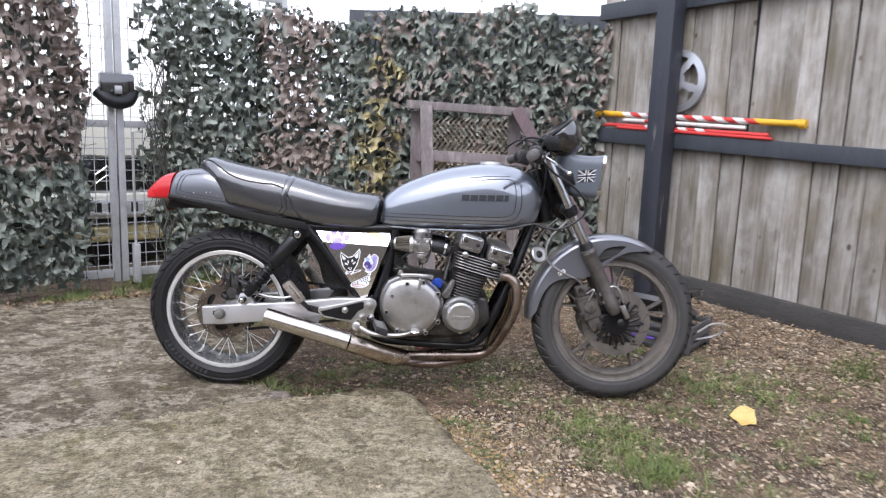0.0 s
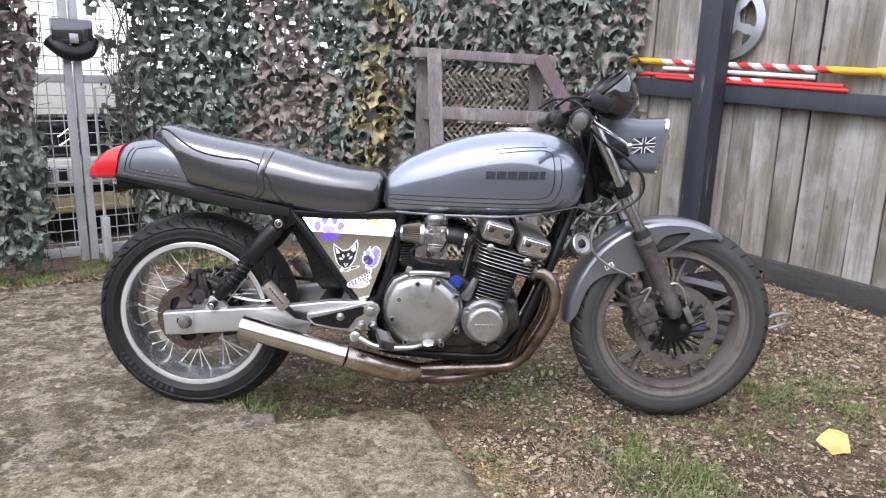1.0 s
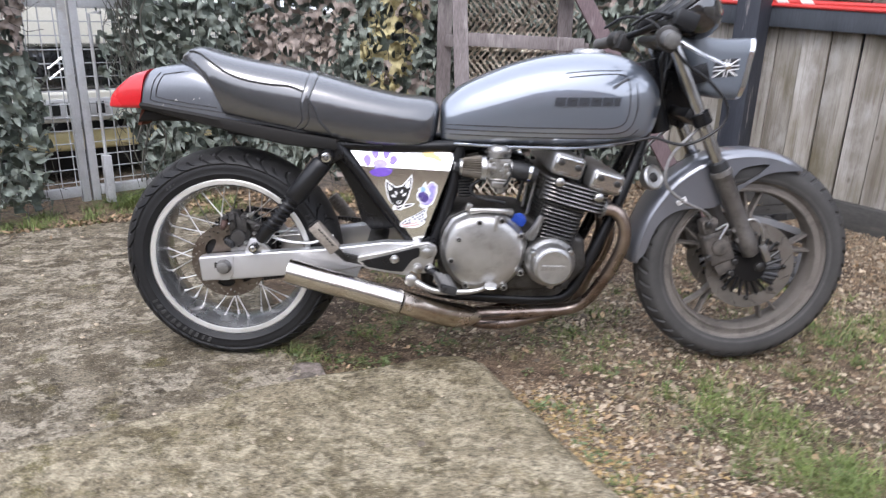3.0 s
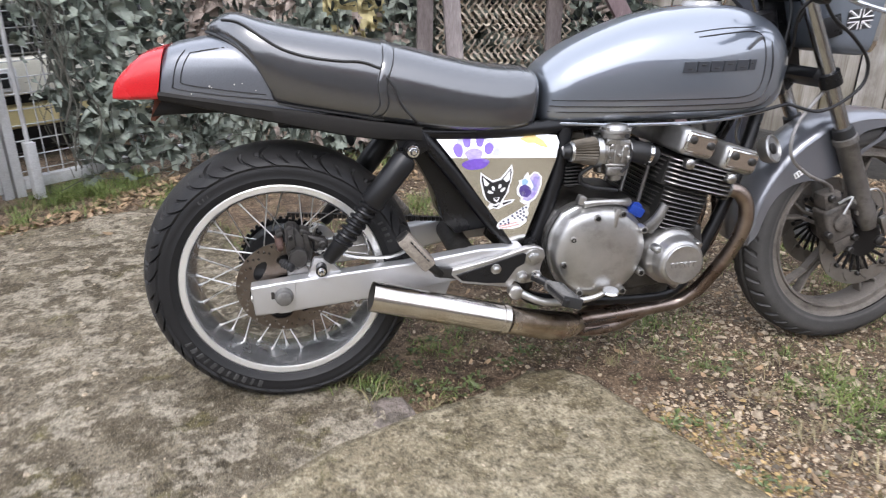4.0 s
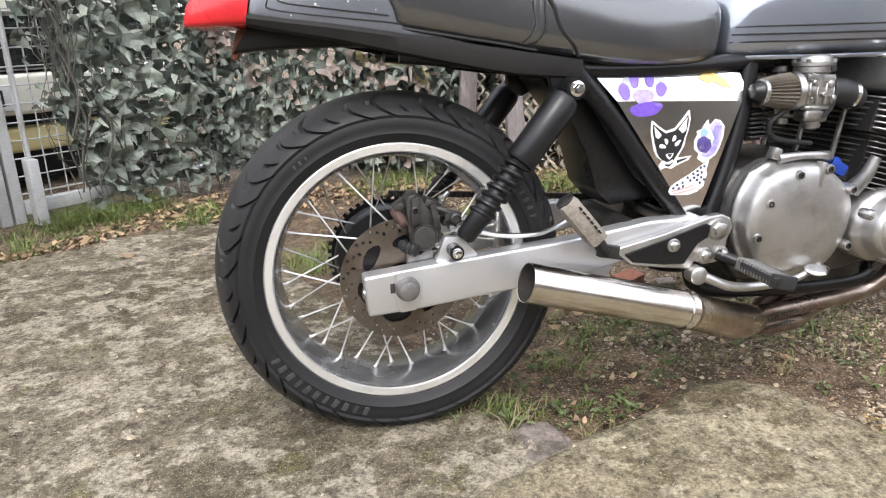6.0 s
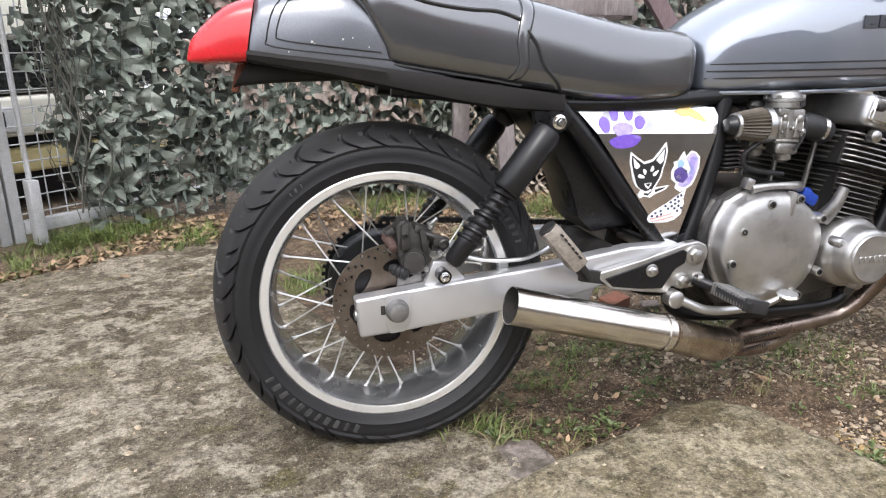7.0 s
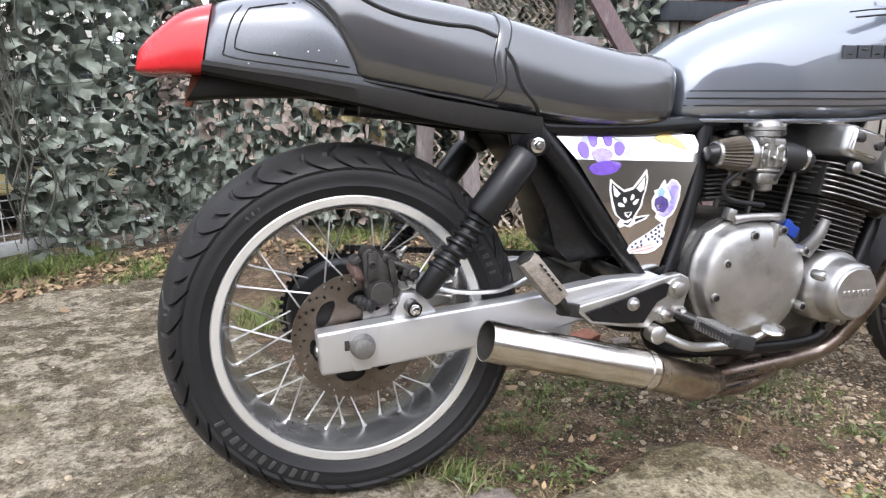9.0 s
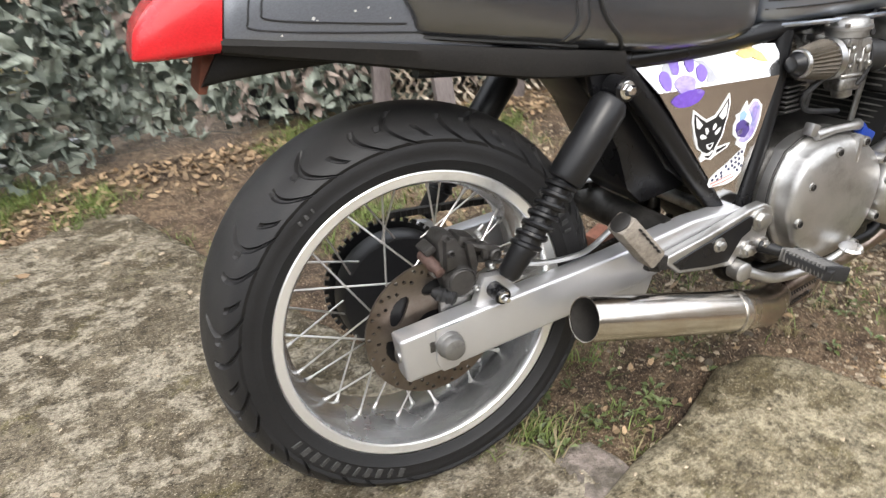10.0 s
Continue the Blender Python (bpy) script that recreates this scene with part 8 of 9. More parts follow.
fender()
for side in (-1, 1):
    bm = bmesh.new()
    box(bm, (1.435, side * 0.095, 0.375), (0.075, 0.058, 0.10), (0, -22, 0), 0.012, 3)
    box(bm, (1.405, side * 0.095, 0.437), (0.050, 0.05, 0.045), (0, -15, 0), 0.010, 2)
    box(bm, (1.462, side * 0.10, 0.318), (0.06, 0.04, 0.045), (0, -30, 0), 0.010, 2)
    lathe(bm, [(0.024, 0), (0.024, 0.010), (0.019, 0.013)], (1.435, side * 0.122, 0.380), (0, side, 0), 22)
    cal = part("front_caliper", bm, M_CALIPER, BIKE, "dirt-caked front brake caliper")
    for x, z in ((1.405, 0.345), (1.485, 0.335), (1.455, 0.425), (1.395, 0.445), (1.478, 0.300)):
        bm = bmesh.new()
        lathe(bm, [(0.010, 0), (0.010, 0.014), (0.007, 0.017)], (x, side * 0.115, z), (0, side, 0), 8)
        part("bolt", bm, M_GRIME, cal)
    bm = bmesh.new()
    tube(bm, [(1.345, side * 0.09, 0.72), (1.268, side * 0.11, 0.640), (1.258, side * 0.118, 0.565), (1.31, side * 0.12, 0.515), (1.385, side * 0.115, 0.480), (1.41, side * 0.105, 0.450)], 0.0045, 8, True, 6)
    part("brake_hose", bm, M_CASTDULL, BIKE, "dusty grey braided front brake hose")
    bm = bmesh.new()
    tube(bm, [(1.42, side * 0.12, 0.43), (1.445, side * 0.135, 0.45), (1.428, side * 0.135, 0.405)], 0.004, 8, True, 5)
    part("bleed_pipe", bm, M_STEEL, cal)
    bm = bmesh.new()
    tube(bm, [(1.50, side * 0.11, 0.455), (1.53, side * 0.115, 0.462), (1.552, side * 0.118, 0.44), (1.565, side * 0.12, 0.40)], 0.0035, 8, True, 5)
    part("cable", bm, M_STEEL, BIKE)

# handlebars, switches, instruments
bm = bmesh.new()
tube(bm, [(1.150, -0.37, 0.948), (1.175, -0.26, 0.958), (1.225, -0.14, 0.985), (1.245, -0.06, 1.000), (1.245, 0.06, 1.000), (1.225, 0.14, 0.985), (1.175, 0.26, 0.958), (1.150, 0.37, 0.948)], 0.011, 14, True, 6)
BAR = part("handlebar", bm, M_FRAME, BIKE, "black handlebar with rubber grips")
for side in (-1, 1):
    gd = V((1.148, side * 0.375, 0.947)) - V((1.173, side * 0.265, 0.957))
    bm = bmesh.new()
    lathe(bm, [(0.014, 0), (0.0205, 0.004), (0.0185, 0.012), (0.0175, 0.10), (0.0195, 0.112), (0.012, 0.117)], (1.173, side * 0.262, 0.957), gd, 22)
    part("grip", bm, M_GRIP, BAR, "worn grey rubber grip")
    bm = bmesh.new()
    lathe(bm, [(0.020, -0.05), (0.027, -0.046), (0.030, -0.02), (0.029, -0.004), (0.02, 0.0)], (1.173, side * 0.262, 0.957), gd, 20)
    box(bm, (1.190, side * 0.215, 0.950), (0.045, 0.05, 0.050), (0, 20, side * 12), 0.008, 2)
    part("switch_housing", bm, M_GRIME, BAR)
    bm = bmesh.new()
    tube(bm, [(1.212, side * 0.205, 0.955), (1.255, side * 0.25, 0.925), (1.272, side * 0.33, 0.905), (1.278, side * 0.385, 0.893)], [0.006, 0.0055, 0.005, 0.004], 10, True, 4)
    lathe(bm, [(0.002, -0.009), (0.007, -0.006), (0.009, 0), (0.007, 0.006), (0.002, 0.009)], (1.279, side * 0.39, 0.892), (0, 1, 0), 14)
    part("lever", bm, M_CHROME, BAR, "silver lever with ball end")
    bm = bmesh.new()
    box(bm, (1.245, side * 0.165, 1.005), (0.060, 0.050, 0.045), (0, 18, 0), 0.008, 2)
    part("reservoir", bm, M_BLACK, BAR)
AXI = V((-0.64, 0, 0.77)).normalized()
for side in (-1, 1):
    bm = bmesh.new()
    c = V((1.290, side * 0.068, 1.048))
    lathe(bm, [(0.068, 0.010), (0.071, 0.004), (0.071, -0.014), (0.068, -0.040), (0.057, -0.068), (0.038, -0.088), (0.012, -0.097), (0.002, -0.098)], c, AXI, 36)
    ins = part("instrument", bm, M_GLOSS, BIKE, "gloss black round instrument pod")
    bm = bmesh.new()
    lathe(bm, [(0.060, 0.004), (0.062, 0.010), (0.060, 0.0125), (0.002, 0.0125)], c, AXI, 36)
    part("dial", bm, M_BLACK, ins)
    bm = bmesh.new()
    lathe(bm, [(0.070, 0.008), (0.072, 0.014), (0.066, 0.022), (0.062, 0.014)], c, AXI, 36)
    part("bezel", bm, M_BLACK, ins)
bm = bmesh.new()
box(bm, (1.285, 0, 1.0), (0.06, 0.16, 0.05), (0, 40, 0), 0.012, 2)
part("instrument_bracket", bm, M_BLACK, BIKE)

# square headlamp shell with the monochrome flag
def headlamp():
    bm = bmesh.new()
    rows = []
    for x0, z0, x1, z1, w in ((1.288, 0.935, 1.325, 0.835, 0.050), (1.302, 0.972, 1.335, 0.816, 0.080), (1.325, 0.984, 1.352, 0.808, 0.093), (1.352, 0.968, 1.372, 0.803, 0.098), (1.42, 0.964, 1.412, 0.799, 0.101), (1.464, 0.968, 1.438, 0.797, 0.102)):
        rows.append((x0, z0, x1, z1, w))
    skin(bm, rows, 5, n=48, e_top=6.0, e_bot=6.0, waist=0.5)
    shell = part("headlamp", bm, M_TANKLIGHT, BIKE, "square grey headlamp shell", 45)
    bm = bmesh.new()
    a = superloop(1.462, 0.969, 1.438, 0.798, 0.103, 48, 6, 6, 0.5)
    b = superloop(1.474, 0.970, 1.450, 0.797, 0.104, 48, 6, 6, 0.5)
    c = superloop(1.478, 0.962, 1.456, 0.806, 0.096, 48, 6, 6, 0.5)
    d = superloop(1.462, 0.955, 1.442, 0.812, 0.090, 48, 6, 6, 0.5)
    loft(bm, [a, b, c, d], (False, False))
    part("rim", bm, M_CHROME, shell, "chrome headlamp rim", 50)
    bm = bmesh.new()
    loft(bm, [superloop(1.462, 0.957, 1.442, 0.810, 0.092, 48, 6, 6, 0.5), superloop(1.476, 0.945, 1.458, 0.825, 0.078, 48, 4, 4, 0.5), superloop(1.482, 0.91, 1.476, 0.86, 0.03, 48, 3, 3, 0.5)])
    part("lens", bm, M_GLASS, shell, "clear glass lens")
    bm = bmesh.new()
    loft(bm, [superloop(1.458, 0.95, 1.438, 0.815, 0.088, 32, 5, 5, 0.5), superloop(1.40, 0.90, 1.40, 0.865, 0.02, 32, 2, 2, 0.5)], (False, True))
    part("reflector", bm, M_CHROME, shell)
    # flag: a dark field with white bars in its known pattern
    fx, fz, fw, fh, y = 1.397, 0.885, 0.068, 0.047, -0.1003

    def flat(name, pts, mat, lift, tag=""):
        b = bmesh.new()
        plate(b, [(fx + px * fw / 2 + (pz * fh / 2) * 0.05, fz + pz * fh / 2 + px * 0.003) for px, pz in pts], y - lift, y - lift + 0.0004)
        part(name, b, mat, shell, tag, 0)

    flat("flag_field", [(-1, -1), (1, -1), (1, 1), (-1, 1)], M_INK, 0.0010, "black and white union flag sticker")
    for sx, sz in ((1, 1), (-1, 1), (1, -1), (-1, -1)):
        flat("flag_bar", [(0.10 * sx, 0.12 * sz), (0.32 * sx, 0.20 * sz), (1.0 * sx, 0.80 * sz), (1.0 * sx, 0.98 * sz), (0.86 * sx, 0.98 * sz), (0.12 * sx, 0.24 * sz)], M_WHITE, 0.0016)
        flat("flag_bar", [(0.20 * sx, 0.16 * sz), (0.30 * sx, 0.165 * sz), (0.97 * sx, 0.82 * sz), (0.94 * sx, 0.90 * sz)], M_INK, 0.0022)
    for q in ([(-0.17, -1), (0.17, -1), (0.17, 1), (-0.17, 1)], [(-1, -0.27), (1, -0.27), (1, 0.27), (-1, 0.27)]):
        flat("flag_bar", q, M_WHITE, 0.0028)
    for q in ([(-0.09, -1), (0.09, -1), (0.09, 1), (-0.09, 1)], [(-1, -0.15), (1, -0.15), (1, 0.15), (-1, 0.15)]):
        flat("flag_bar", q, M_INK, 0.0034)


headlamp()
bm = bmesh.new()
plate(bm, [(1.235, 0.93), (1.30, 0.94), (1.345, 0.86), (1.375, 0.74), (1.345, 0.70), (1.30, 0.72), (1.26, 0.82)], 0.048, 0.056, 0.003)
part("headlamp_bracket", bm, M_FRAME, BIKE)
bm = bmesh.new()
beam(bm, (1.30, -0.098, 0.86), (1.35, -0.098, 0.875), 0.006, 0.05, 0.002)
part("headlamp_ear", bm, M_FRAME, BIKE)
bm = bmesh.new()
HORN_AT, HORN_AX = (1.232, -0.075, 0.572), (0.45, -0.80, 0.38)
lathe(bm, [(0.012, -0.03), (0.030, -0.022), (0.036, -0.006), (0.037, 0.006), (0.032, 0.009), (0.029, 0.004), (0.010, 0.002), (0.002, 0.002)], HORN_AT, HORN_AX, 28)
HORN = part("horn", bm, M_CAST, BIKE, "small dull chrome horn on the down tube")
bm = bmesh.new()
lathe(bm, [(0.014, 0.002), (0.014, 0.007), (0.008, 0.010), (0.002, 0.0105)], HORN_AT, HORN_AX, 20)
part("centre", bm, M_GRIME, HORN)
for pts in ([(1.20, -0.15, 0.697), (1.285, -0.165, 0.680), (1.375, -0.165, 0.730), (1.385, -0.165, 0.790), (1.33, -0.17, 0.848), (1.262, -0.18, 0.890), (1.21, -0.20, 0.935)], [(1.20, 0.15, 0.94), (1.26, 0.12, 0.87), (1.28, 0.07, 0.76), (1.22, 0.05, 0.68), (1.05, 0.05, 0.67)], [(1.195, -0.20, 0.94), (1.20, -0.14, 0.90), (1.225, -0.10, 0.82), (1.215, -0.07, 0.72), (1.18, -0.06, 0.66)], [(1.12, -0.12, 0.99), (1.16, -0.16, 1.02), (1.22, -0.15, 1.01), (1.25, -0.12, 0.96), (1.24, -0.09, 0.88)], [(1.10, 0.10, 0.99), (1.15, 0.05, 1.02), (1.22, 0.0, 1.0), (1.25, -0.04, 0.92), (1.24, -0.05, 0.80)], [(1.20, -0.15, 0.697), (1.08, -0.14, 0.672), (0.95, -0.10, 0.665)]):
    bm = bmesh.new()
    tube(bm, pts, 0.0042, 8, True, 7)
    part("cable", bm, M_BLACK, BIKE, "black control cable")
bm = bmesh.new()
box(bm, (1.20, 0, 0.76), (0.07, 0.10, 0.12), (0, 15, 0), 0.015, 2)
part("wiring_cluster", bm, M_FRAME, BIKE)


# ---- things along the fence and net ----
def striped_pole(name, s0, s1, z0, z1, out, r, bands, label, slant=0.0):
    """A pole lying on the fence rail; bands: end fraction, material and thickness along it; slant turns the joints askew."""
    a, b = fence_point(s0, out, z0), fence_point(s1, out, z1)
    t = thing(name, label, "pole", a, "poles on the fence rail")
    d = b - a
    ax = d.normalized()
    side = ax.cross(V((0, 0, 1))).normalized()
    up = side.cross(ax)
    last, edge0 = 0.0, 0.0
    for i, (f, mat, k) in enumerate(bands):
        edge1 = slant if i < len(bands) - 1 else 0.0
        bm = bmesh.new()
        loops = []
        for g, e in ((last, edge0), (f, edge1)):
            loops.append([d * g + r * k * (math.cos(q) * side + math.sin(q) * up) + ax * e * r * math.sin(q) for q in (2 * math.pi * j / 16 for j in range(16))])
        loft(bm, loops)
        part("band", bm, mat, t)
        last, edge0 = f, edge1
    return t, d


BANDS = [(0.035, M_POLEYELLOW, 1.35), (0.17, M_POLEYELLOW, 1.12)]
for k in range(14):
    BANDS.append((0.17 + 0.0457 * (k + 1), M_POLEWHITE if k % 2 == 0 else M_POLERED, 0.96))
BANDS += [(0.97, M_POLEYELLOW, 1.05), (1.0, M_POLEYELLOW, 1.4)]
pole, pd = striped_pole("barrier_pole", -0.600, 0.76, 1.203, 1.146, 0.024, 0.0165, BANDS, "red and white striped pole with yellow ends on fence rail", -1.5)
for f in (0.015, 0.985):
    bm = bmesh.new()
    polar_plate(bm, pd * f, 0.010, 0.026, -0.006, 0.006, 24, 2)
    part("end_loop", bm, M_POLEYELLOW, pole, "yellow plastic end loop")
REDS = [(0.30, M_POLERED, 1.0)] + [(0.30 + 0.052 * (k + 1), M_POLEWHITE if k % 2 == 0 else M_POLERED, 1.0) for k in range(7)] + [(1.0, M_POLERED, 1.0)]
striped_pole("striped_stake", -0.52, 0.575, 1.131, 1.085, 0.038, 0.0115, REDS, "red painted stake with white bands on fence rail", -1.2)
striped_pole("white_stake", -0.37, 0.44, 1.160, 1.122, 0.030, 0.0110, [(0.20, M_POLEWHITE, 1), (0.26, M_POLERED, 1), (1.0, M_POLEWHITE, 1)], "white painted stake with red band on fence rail")
striped_pole("red_stake", -0.40, 0.60, 1.113, 1.066, 0.046, 0.010, [(1.0, M_POLERED, 1)], "thin red stake resting on fence rail")


def wheel_trim(name, m, r, mat, label, spokes, gap=0.24):
    """A dished plastic wheel cover with windows between its spokes."""
    t = thing(name, label, "wheel trim")
    t.matrix_world = m

    def keep(a, q):
        u = (a * spokes / 6.2832) % 1.0
        return not (0.38 * r < q < 0.80 * r and abs(u - 0.5) < gap * (0.55 + q / r * 0.5))

    bm = bmesh.new()
    polar_plate(bm, (0, 0, 0), 0.012, r, -0.002, 0.003, 120, 22, keep, lambda q: -0.028 * math.cos(min(1, q / r) * 1.5))
    part("cover", bm, mat, t)
    bm = bmesh.new()
    lathe(bm, [(r * 0.97, -0.004), (r * 1.0, 0.000), (r * 1.0, 0.022), (r * 0.97, 0.024)], (0, 0, 0), (0, 1, 0), 72, (False, False))
    part("rim", bm, mat, t)
    bm = bmesh.new()
    lathe(bm, [(0.03, 0), (0.028, 0.006), (0.002, 0.008)], (0, -0.026, 0), (0, -1, 0), 24)
    part("cap", bm, mat, t)
    if gap < 0.3:
        bm = bmesh.new()
        polar_plate(bm, (0, 0.02, 0), 0.05 * r, r * 0.9, 0.0, 0.003, 48, 2)
        part("backing", bm, M_BLACK, t)
    return t


yaw = math.degrees(math.atan2(ALONG.y, ALONG.x))
hp = fence_point(-0.022, 0.014, 1.388)
wheel_trim("wheel_trim", pose(*hp, 0, 20, yaw), 0.184, M_TRIMSILVER, "silver five-spoke wheel trim hung on the fence", 5, 0.40)

# weathered timber frame in front of the net
def timber_frame():
    t = thing("timber_frame", "faded brown timber trestle frame against the netting", "wooden frame", (1.0, 1.72, 0))
    o = V((1.0, 1.72, 0))

    def bar(name, a, b, w, h, up=(0, 1, 0), mat=None):
        bm = bmesh.new()
        beam(bm, V(a) - o, V(b) - o, w, h, 0.004, up)
        part(name, bm, mat or M_OLDWOOD, t)

    bar("top_rail", (0.60, 1.72, 1.205), (1.375, 1.72, 1.178), 0.10, 0.05, (0, 0, 1))
    bar("leg", (0.725, 1.665, 1.20), (0.790, 1.50, 0.0), 0.075, 0.035)
    bar("leg", (0.665, 1.78, 1.17), (0.665, 1.93, 0.0), 0.075, 0.035)
    bar("diagonal_leg", (1.285, 1.665, 1.20), (2.0, 1.40, 0.0), 0.075, 0.035, mat=M_MAROON)
    bar("leg", (1.285, 1.78, 1.16), (1.335, 1.93, 0.0), 0.075, 0.035)
    bar("cross_rail", (0.775, 1.62, 0.895), (1.36, 1.62, 0.880), 0.03, 0.065, (0, 0, 1))
    bar("side_brace", (0.665, 1.85, 0.88), (0.745, 1.62, 0.88), 0.03, 0.06, (0, 0, 1))
    bar("side_brace", (1.325, 1.85, 0.86), (1.375, 1.62, 0.86), 0.03, 0.06, (0, 0, 1))


timber_frame()


def tan_net():
    """A sheet of tan netting hung inside the frame and over the foot of the wall."""
    t = thing("tan_net", "sheet of tan lattice netting hung behind the frame", "netting", (1.0, 1.86, 0))
    verts, faces = [], []
    r = random.Random(12)
    def sheet(x0, x1, z0, z1, y, step, fill):
        z = z0
        row = 0
        while z < z1:
            x = x0 + (row % 2) * step / 2
            while x < x1:
                if r.random() < fill:
                    s = step * r.uniform(0.42, 0.62)
                    o = len(verts)
                    tw = r.uniform(-0.5, 0.5)
                    n = 7
                    for i in range(n):
                        f = i / (n - 1)
                        zz, xx = z + (f - 0.5) * step * 1.7, x + 0.38 * step * math.sin(f * 6.28 + row)
                        w = s * 0.42
                        dy = 0.012 * math.cos(f * 6.28 + tw * 3)
                        verts.append((xx - w - 1.0, y - 1.86 + dy, zz))
                        verts.append((xx + w - 1.0, y - 1.86 + dy + s * 0.7 * math.sin(tw * 2 + f * 2), zz))
                    faces.extend((o + 2 * i, o + 2 * i + 1, o + 2 * i + 3, o + 2 * i + 2) for i in range(n - 1))
                x += step
            z += step * 0.9
            row += 1
    sheet(0.74, 1.36, 0.86, 1.12, 1.84, 0.034, 0.95)
    sheet(0.74, 1.40, 0.55, 0.86, 1.86, 0.034, 0.9)
    sheet(0.70, 1.50, 0.03, 0.52, 1.93, 0.042, 0.75)
    ob = raw("net_lattice", verts, faces, M_TAN, t, sharp=0)
    ob["kind"] = "stuff"


tan_net()


# ---- loose things on the ground ----
def fallen_leaf():
    out = [(-0.060, -0.004), (-0.050, 0.020), (-0.030, 0.036), (0.0, 0.040), (0.032, 0.034), (0.052, 0.012), (0.058, -0.006), (0.036, -0.030), (0.006, -0.044), (-0.020, -0.034), (-0.042, -0.022)]
    bm = bmesh.new()
    c0, c1 = bm.verts.new((0, 0, 0.012)), bm.verts.new((0, 0, 0.0105))
    top, low = [], []
    for k, (x, y) in enumerate(out):
        z = 0.010 + 0.004 * math.sin(k * 3.7) + 0.050 * max(0.0, (y + 0.01) / 0.05) ** 2 + 0.004 * math.sin(k * 2.1)
        top.append(bm.verts.new((x, y, z)))
        low.append(bm.verts.new((x, y, z - 0.0015)))
    n = len(out)
    for i in range(n):
        j = (i + 1) % n
        bm.faces.new((c0, top[i], top[j]))
        bm.faces.new((c1, low[j], low[i]))
        bm.faces.new((top[i], low[i], low[j], top[j]))
    leaf = tagged(part("fallen_leaf", bm, M_LEAF, sharp=80), "bright yellow fallen leaf lying on gravel", "leaf")
    leaf.matrix_world = pose(2.030, -0.215, soil_height(2.03, -0.21) + 0.008, 12, 4, -38) @ Matrix.Scale(0.84, 4)


fallen_leaf()
def broken_brick():
    """A worn, ragged pinkish slab corner sunk level with the paving."""
    bm = bmesh.new()
    corner = [(0.185, -0.135), (0.225, -0.118), (0.268, -0.128), (0.292, -0.195), (0.296, -0.250), (0.240, -0.275), (0.178, -0.235)]
    cx, cy = sum(p[0] for p in corner) / 7, sum(p[1] for p in corner) / 7
    out = []
    for p, q in zip(corner, corner[1:] + corner[:1]):
        for i in range(5):
            x, y = p[0] + (q[0] - p[0]) * i / 5 - cx, p[1] + (q[1] - p[1]) * i / 5 - cy
            j = 0.004 * noise.noise((x * 60, y * 60, 3.0)) + 0.003 * noise.noise((x * 160, y * 160, 8.0))
            out.append((x + j, y - j))
    rows = []
    for f, z in ((1.02, -0.05), (1.0, -0.006), (0.975, 0.0), (0.92, 0.002), (0.7, 0.003), (0.45, 0.0025), (0.2, 0.002)):
        rows.append([(x * f, y * f, z + (0.003 * noise.noise((x * f * 40, y * f * 40, 2.0)) if z > -0.04 else 0)) for x, y in out])
    loft(bm, rows)
    br = tagged(part("brick", bm, M_BRICK), "worn pinkish broken brick sunk beside the concrete slab", "brick")
    br.matrix_world = pose(cx, cy, 0.004, 1, 2, 0)


broken_brick()


def brick_fragment(x, y, turn, size, mat, label):
    """A chipped piece of brick lying on the soil."""
    bm = bmesh.new()
    box(bm, (0, 0, size[2] / 2), size, (0, 0, 0), 0.004, 2)
    for v in bm.verts:
        v.co += V((noise.noise(v.co * 40), noise.noise(v.co * 40 + V((5, 0, 0))), noise.noise(v.co * 40 + V((0, 7, 0))))) * 0.006
    ob = tagged(part("brick_fragment", bm, mat), label, "brick")
    ob.matrix_world = pose(x, y, soil_height(x, y) - 0.004, 4, -5, turn)


brick_fragment(0.790, 0.545, 25, (0.085, 0.055, 0.036), M_REDBRICK, "chipped red brick piece lying on damp soil")
brick_fragment(0.885, 0.500, -18, (0.055, 0.040, 0.022), M_BRICK, "small pale brick chip lying on damp soil")


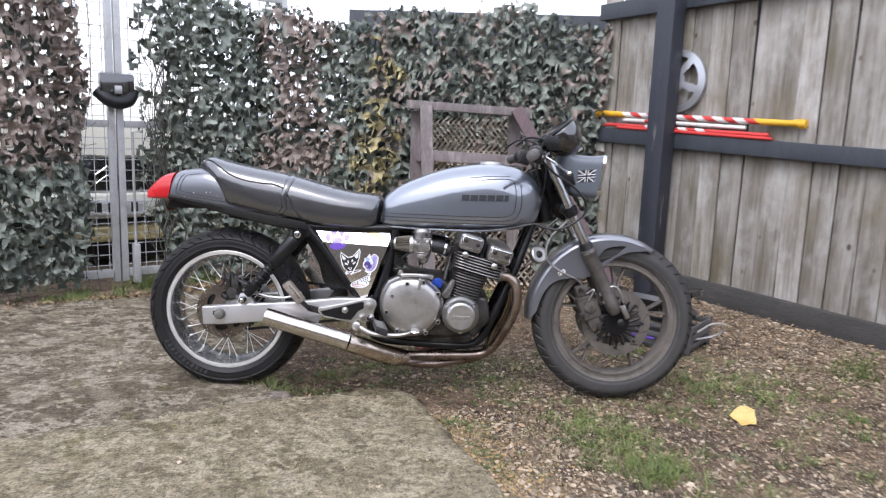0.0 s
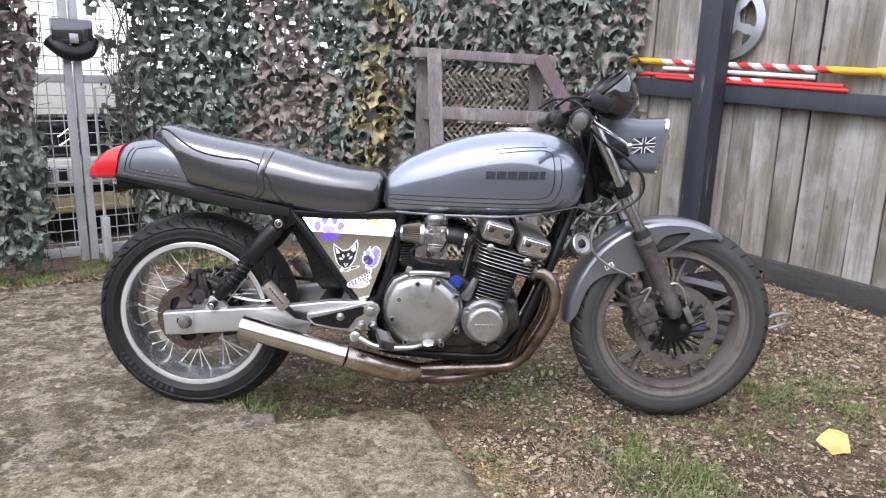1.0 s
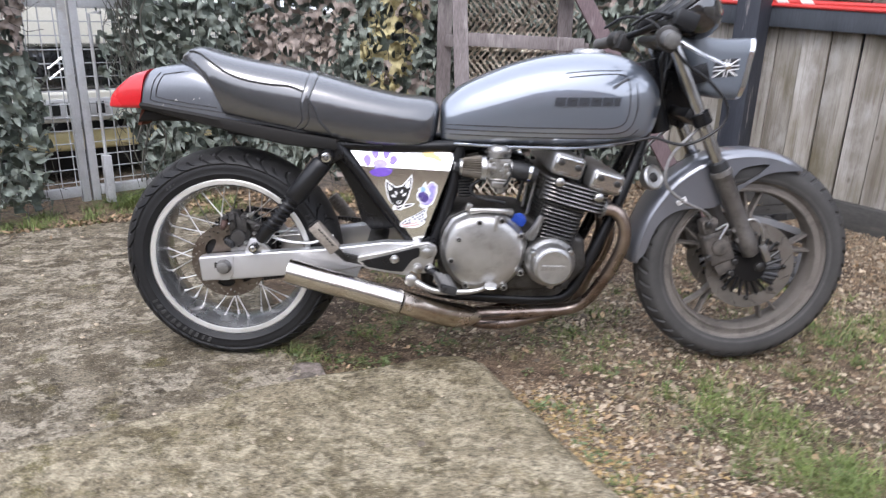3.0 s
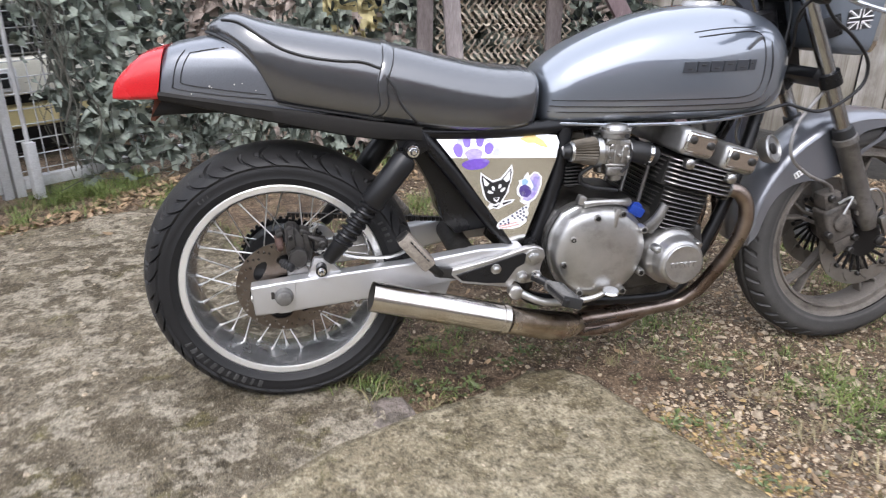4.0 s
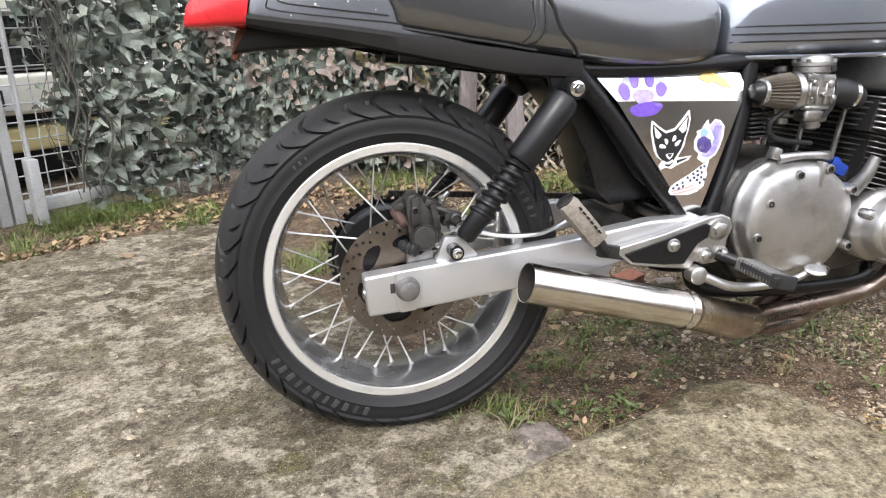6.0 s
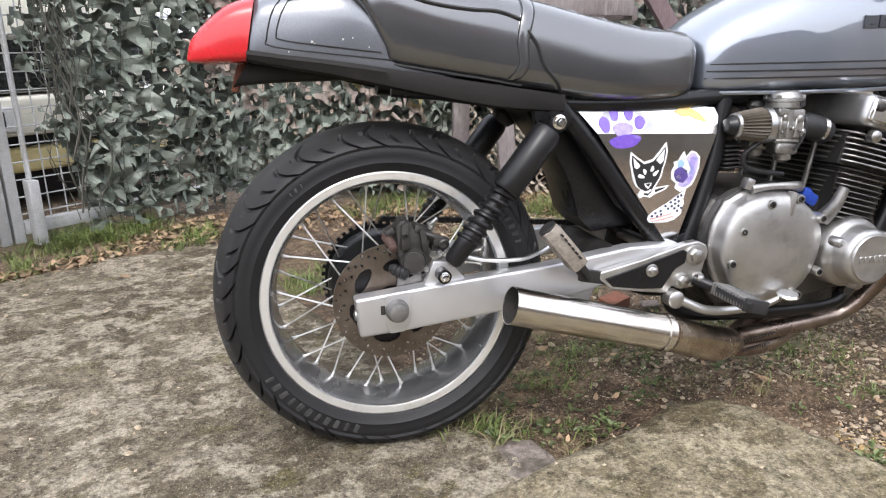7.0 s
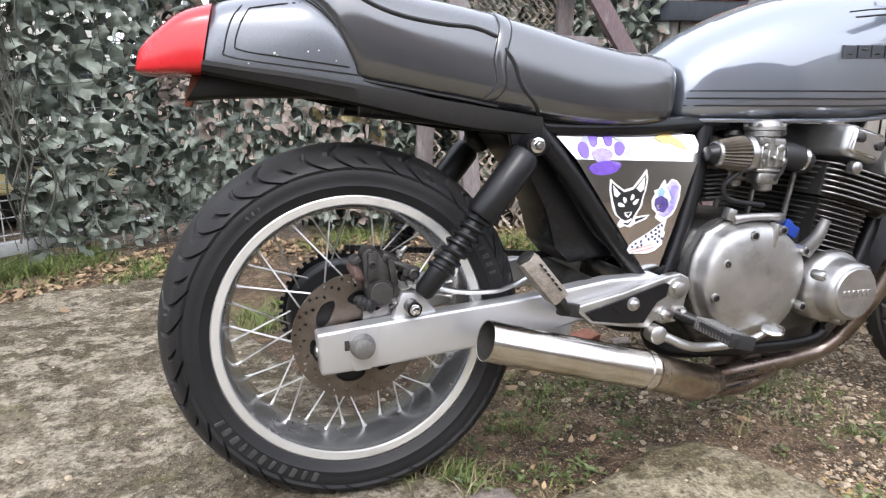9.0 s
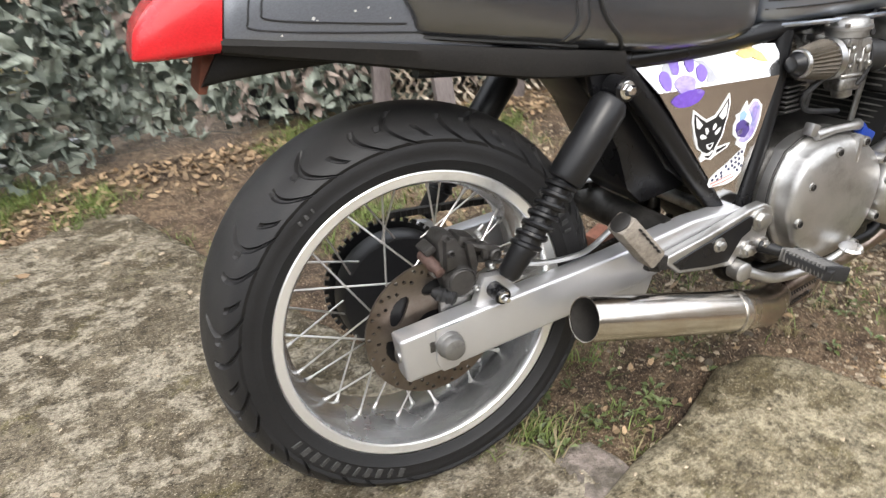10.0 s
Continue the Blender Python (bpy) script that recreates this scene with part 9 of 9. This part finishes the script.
def scrap_pile():
    """Black plastic car parts and a grey crate on the ground by the fence."""
    c = thing("plastic_crate", "low grey slatted plastic crate on gravel", "crate", (2.02, 0.83, -0.01), rot=(0, 0, -38))
    for z in (0.03, 0.075, 0.12):
        for x, y, sx, sy in ((0, -0.15, 0.42, 0.012), (0, 0.15, 0.42, 0.012), (-0.204, 0, 0.012, 0.29), (0.204, 0, 0.012, 0.29)):
            bm = bmesh.new()
            box(bm, (x, y, z), (sx, sy, 0.026), (0, 0, 0), 0.003)
            part("slat", bm, M_GREYTUB, c)
    for x in (-0.2, 0.2):
        for y in (-0.146, 0.146):
            bm = bmesh.new()
            box(bm, (x, y, 0.072), (0.03, 0.03, 0.144), (0, 0, 0), 0.004)
            part("corner_post", bm, M_GREYTUB, c)
    bm = bmesh.new()
    box(bm, (0, 0, 0.008), (0.40, 0.29, 0.012), (0, 0, 0), 0.003)
    part("base", bm, M_GREYTUB, c)
    bm = bmesh.new()
    box(bm, (-0.05, -0.158, 0.052), (0.16, 0.004, 0.012), (0, 0, 0), 0.001)
    part("purple_strip", bm, M_PURPLE, c, "faded purple strip")
    wheel_trim("wheel_trim", pose(2.00, 0.80, 0.178, 68, 8, -25), 0.185, M_GREYTUB, "dark grey wheel trim lying on a crate", 7)
    wheel_trim("wheel_trim", pose(2.06, 0.86, 0.222, 78, -6, 10), 0.180, M_GLOSS, "gloss black wheel trim stacked on another", 7)
    bm = bmesh.new()
    tube(bm, [(2.14, 0.62, 0.10), (2.20, 0.60, 0.15), (2.27, 0.63, 0.14), (2.28, 0.67, 0.09), (2.22, 0.68, 0.06), (2.14, 0.66, 0.05)], 0.005, 8, True, 6)
    w = tagged(part("wire_loop", bm, M_GALV), "grey stiff wire loop sticking out of the scrap", "wire")


scrap_pile()

# ---- fence boards last, each a piece of its own ----
def board_mesh(w):
    bm = bmesh.new()
    box(bm, (0, 0, 0.91), (w, 0.019, 1.82), (0, 0, 0), 0.003, 1)
    me = bpy.data.meshes.new("board")
    bm.to_mesh(me)
    bm.free()
    me.materials.append(M_BOARD)
    return me


BOARDS = [board_mesh(w) for w in (0.1245, 0.1260, 0.1250)]
s = -0.60 + 0.063
k = 0
while s < 3.2:
    p = fence_point(s, -0.017 - 0.004 * (k % 3), 0.15 + 0.012 * math.sin(k * 2.3) - 0.03 * max(0, s))
    ob = mesh_part("board", BOARDS[k % 3], M_BOARD, FENCE)
    ob.matrix_basis = pose(p.x, p.y, p.z, 0, 0.35 * math.sin(k * 1.7), yaw)
    s += 0.1275 + 0.0025 * math.sin(k * 1.3)
    k += 1
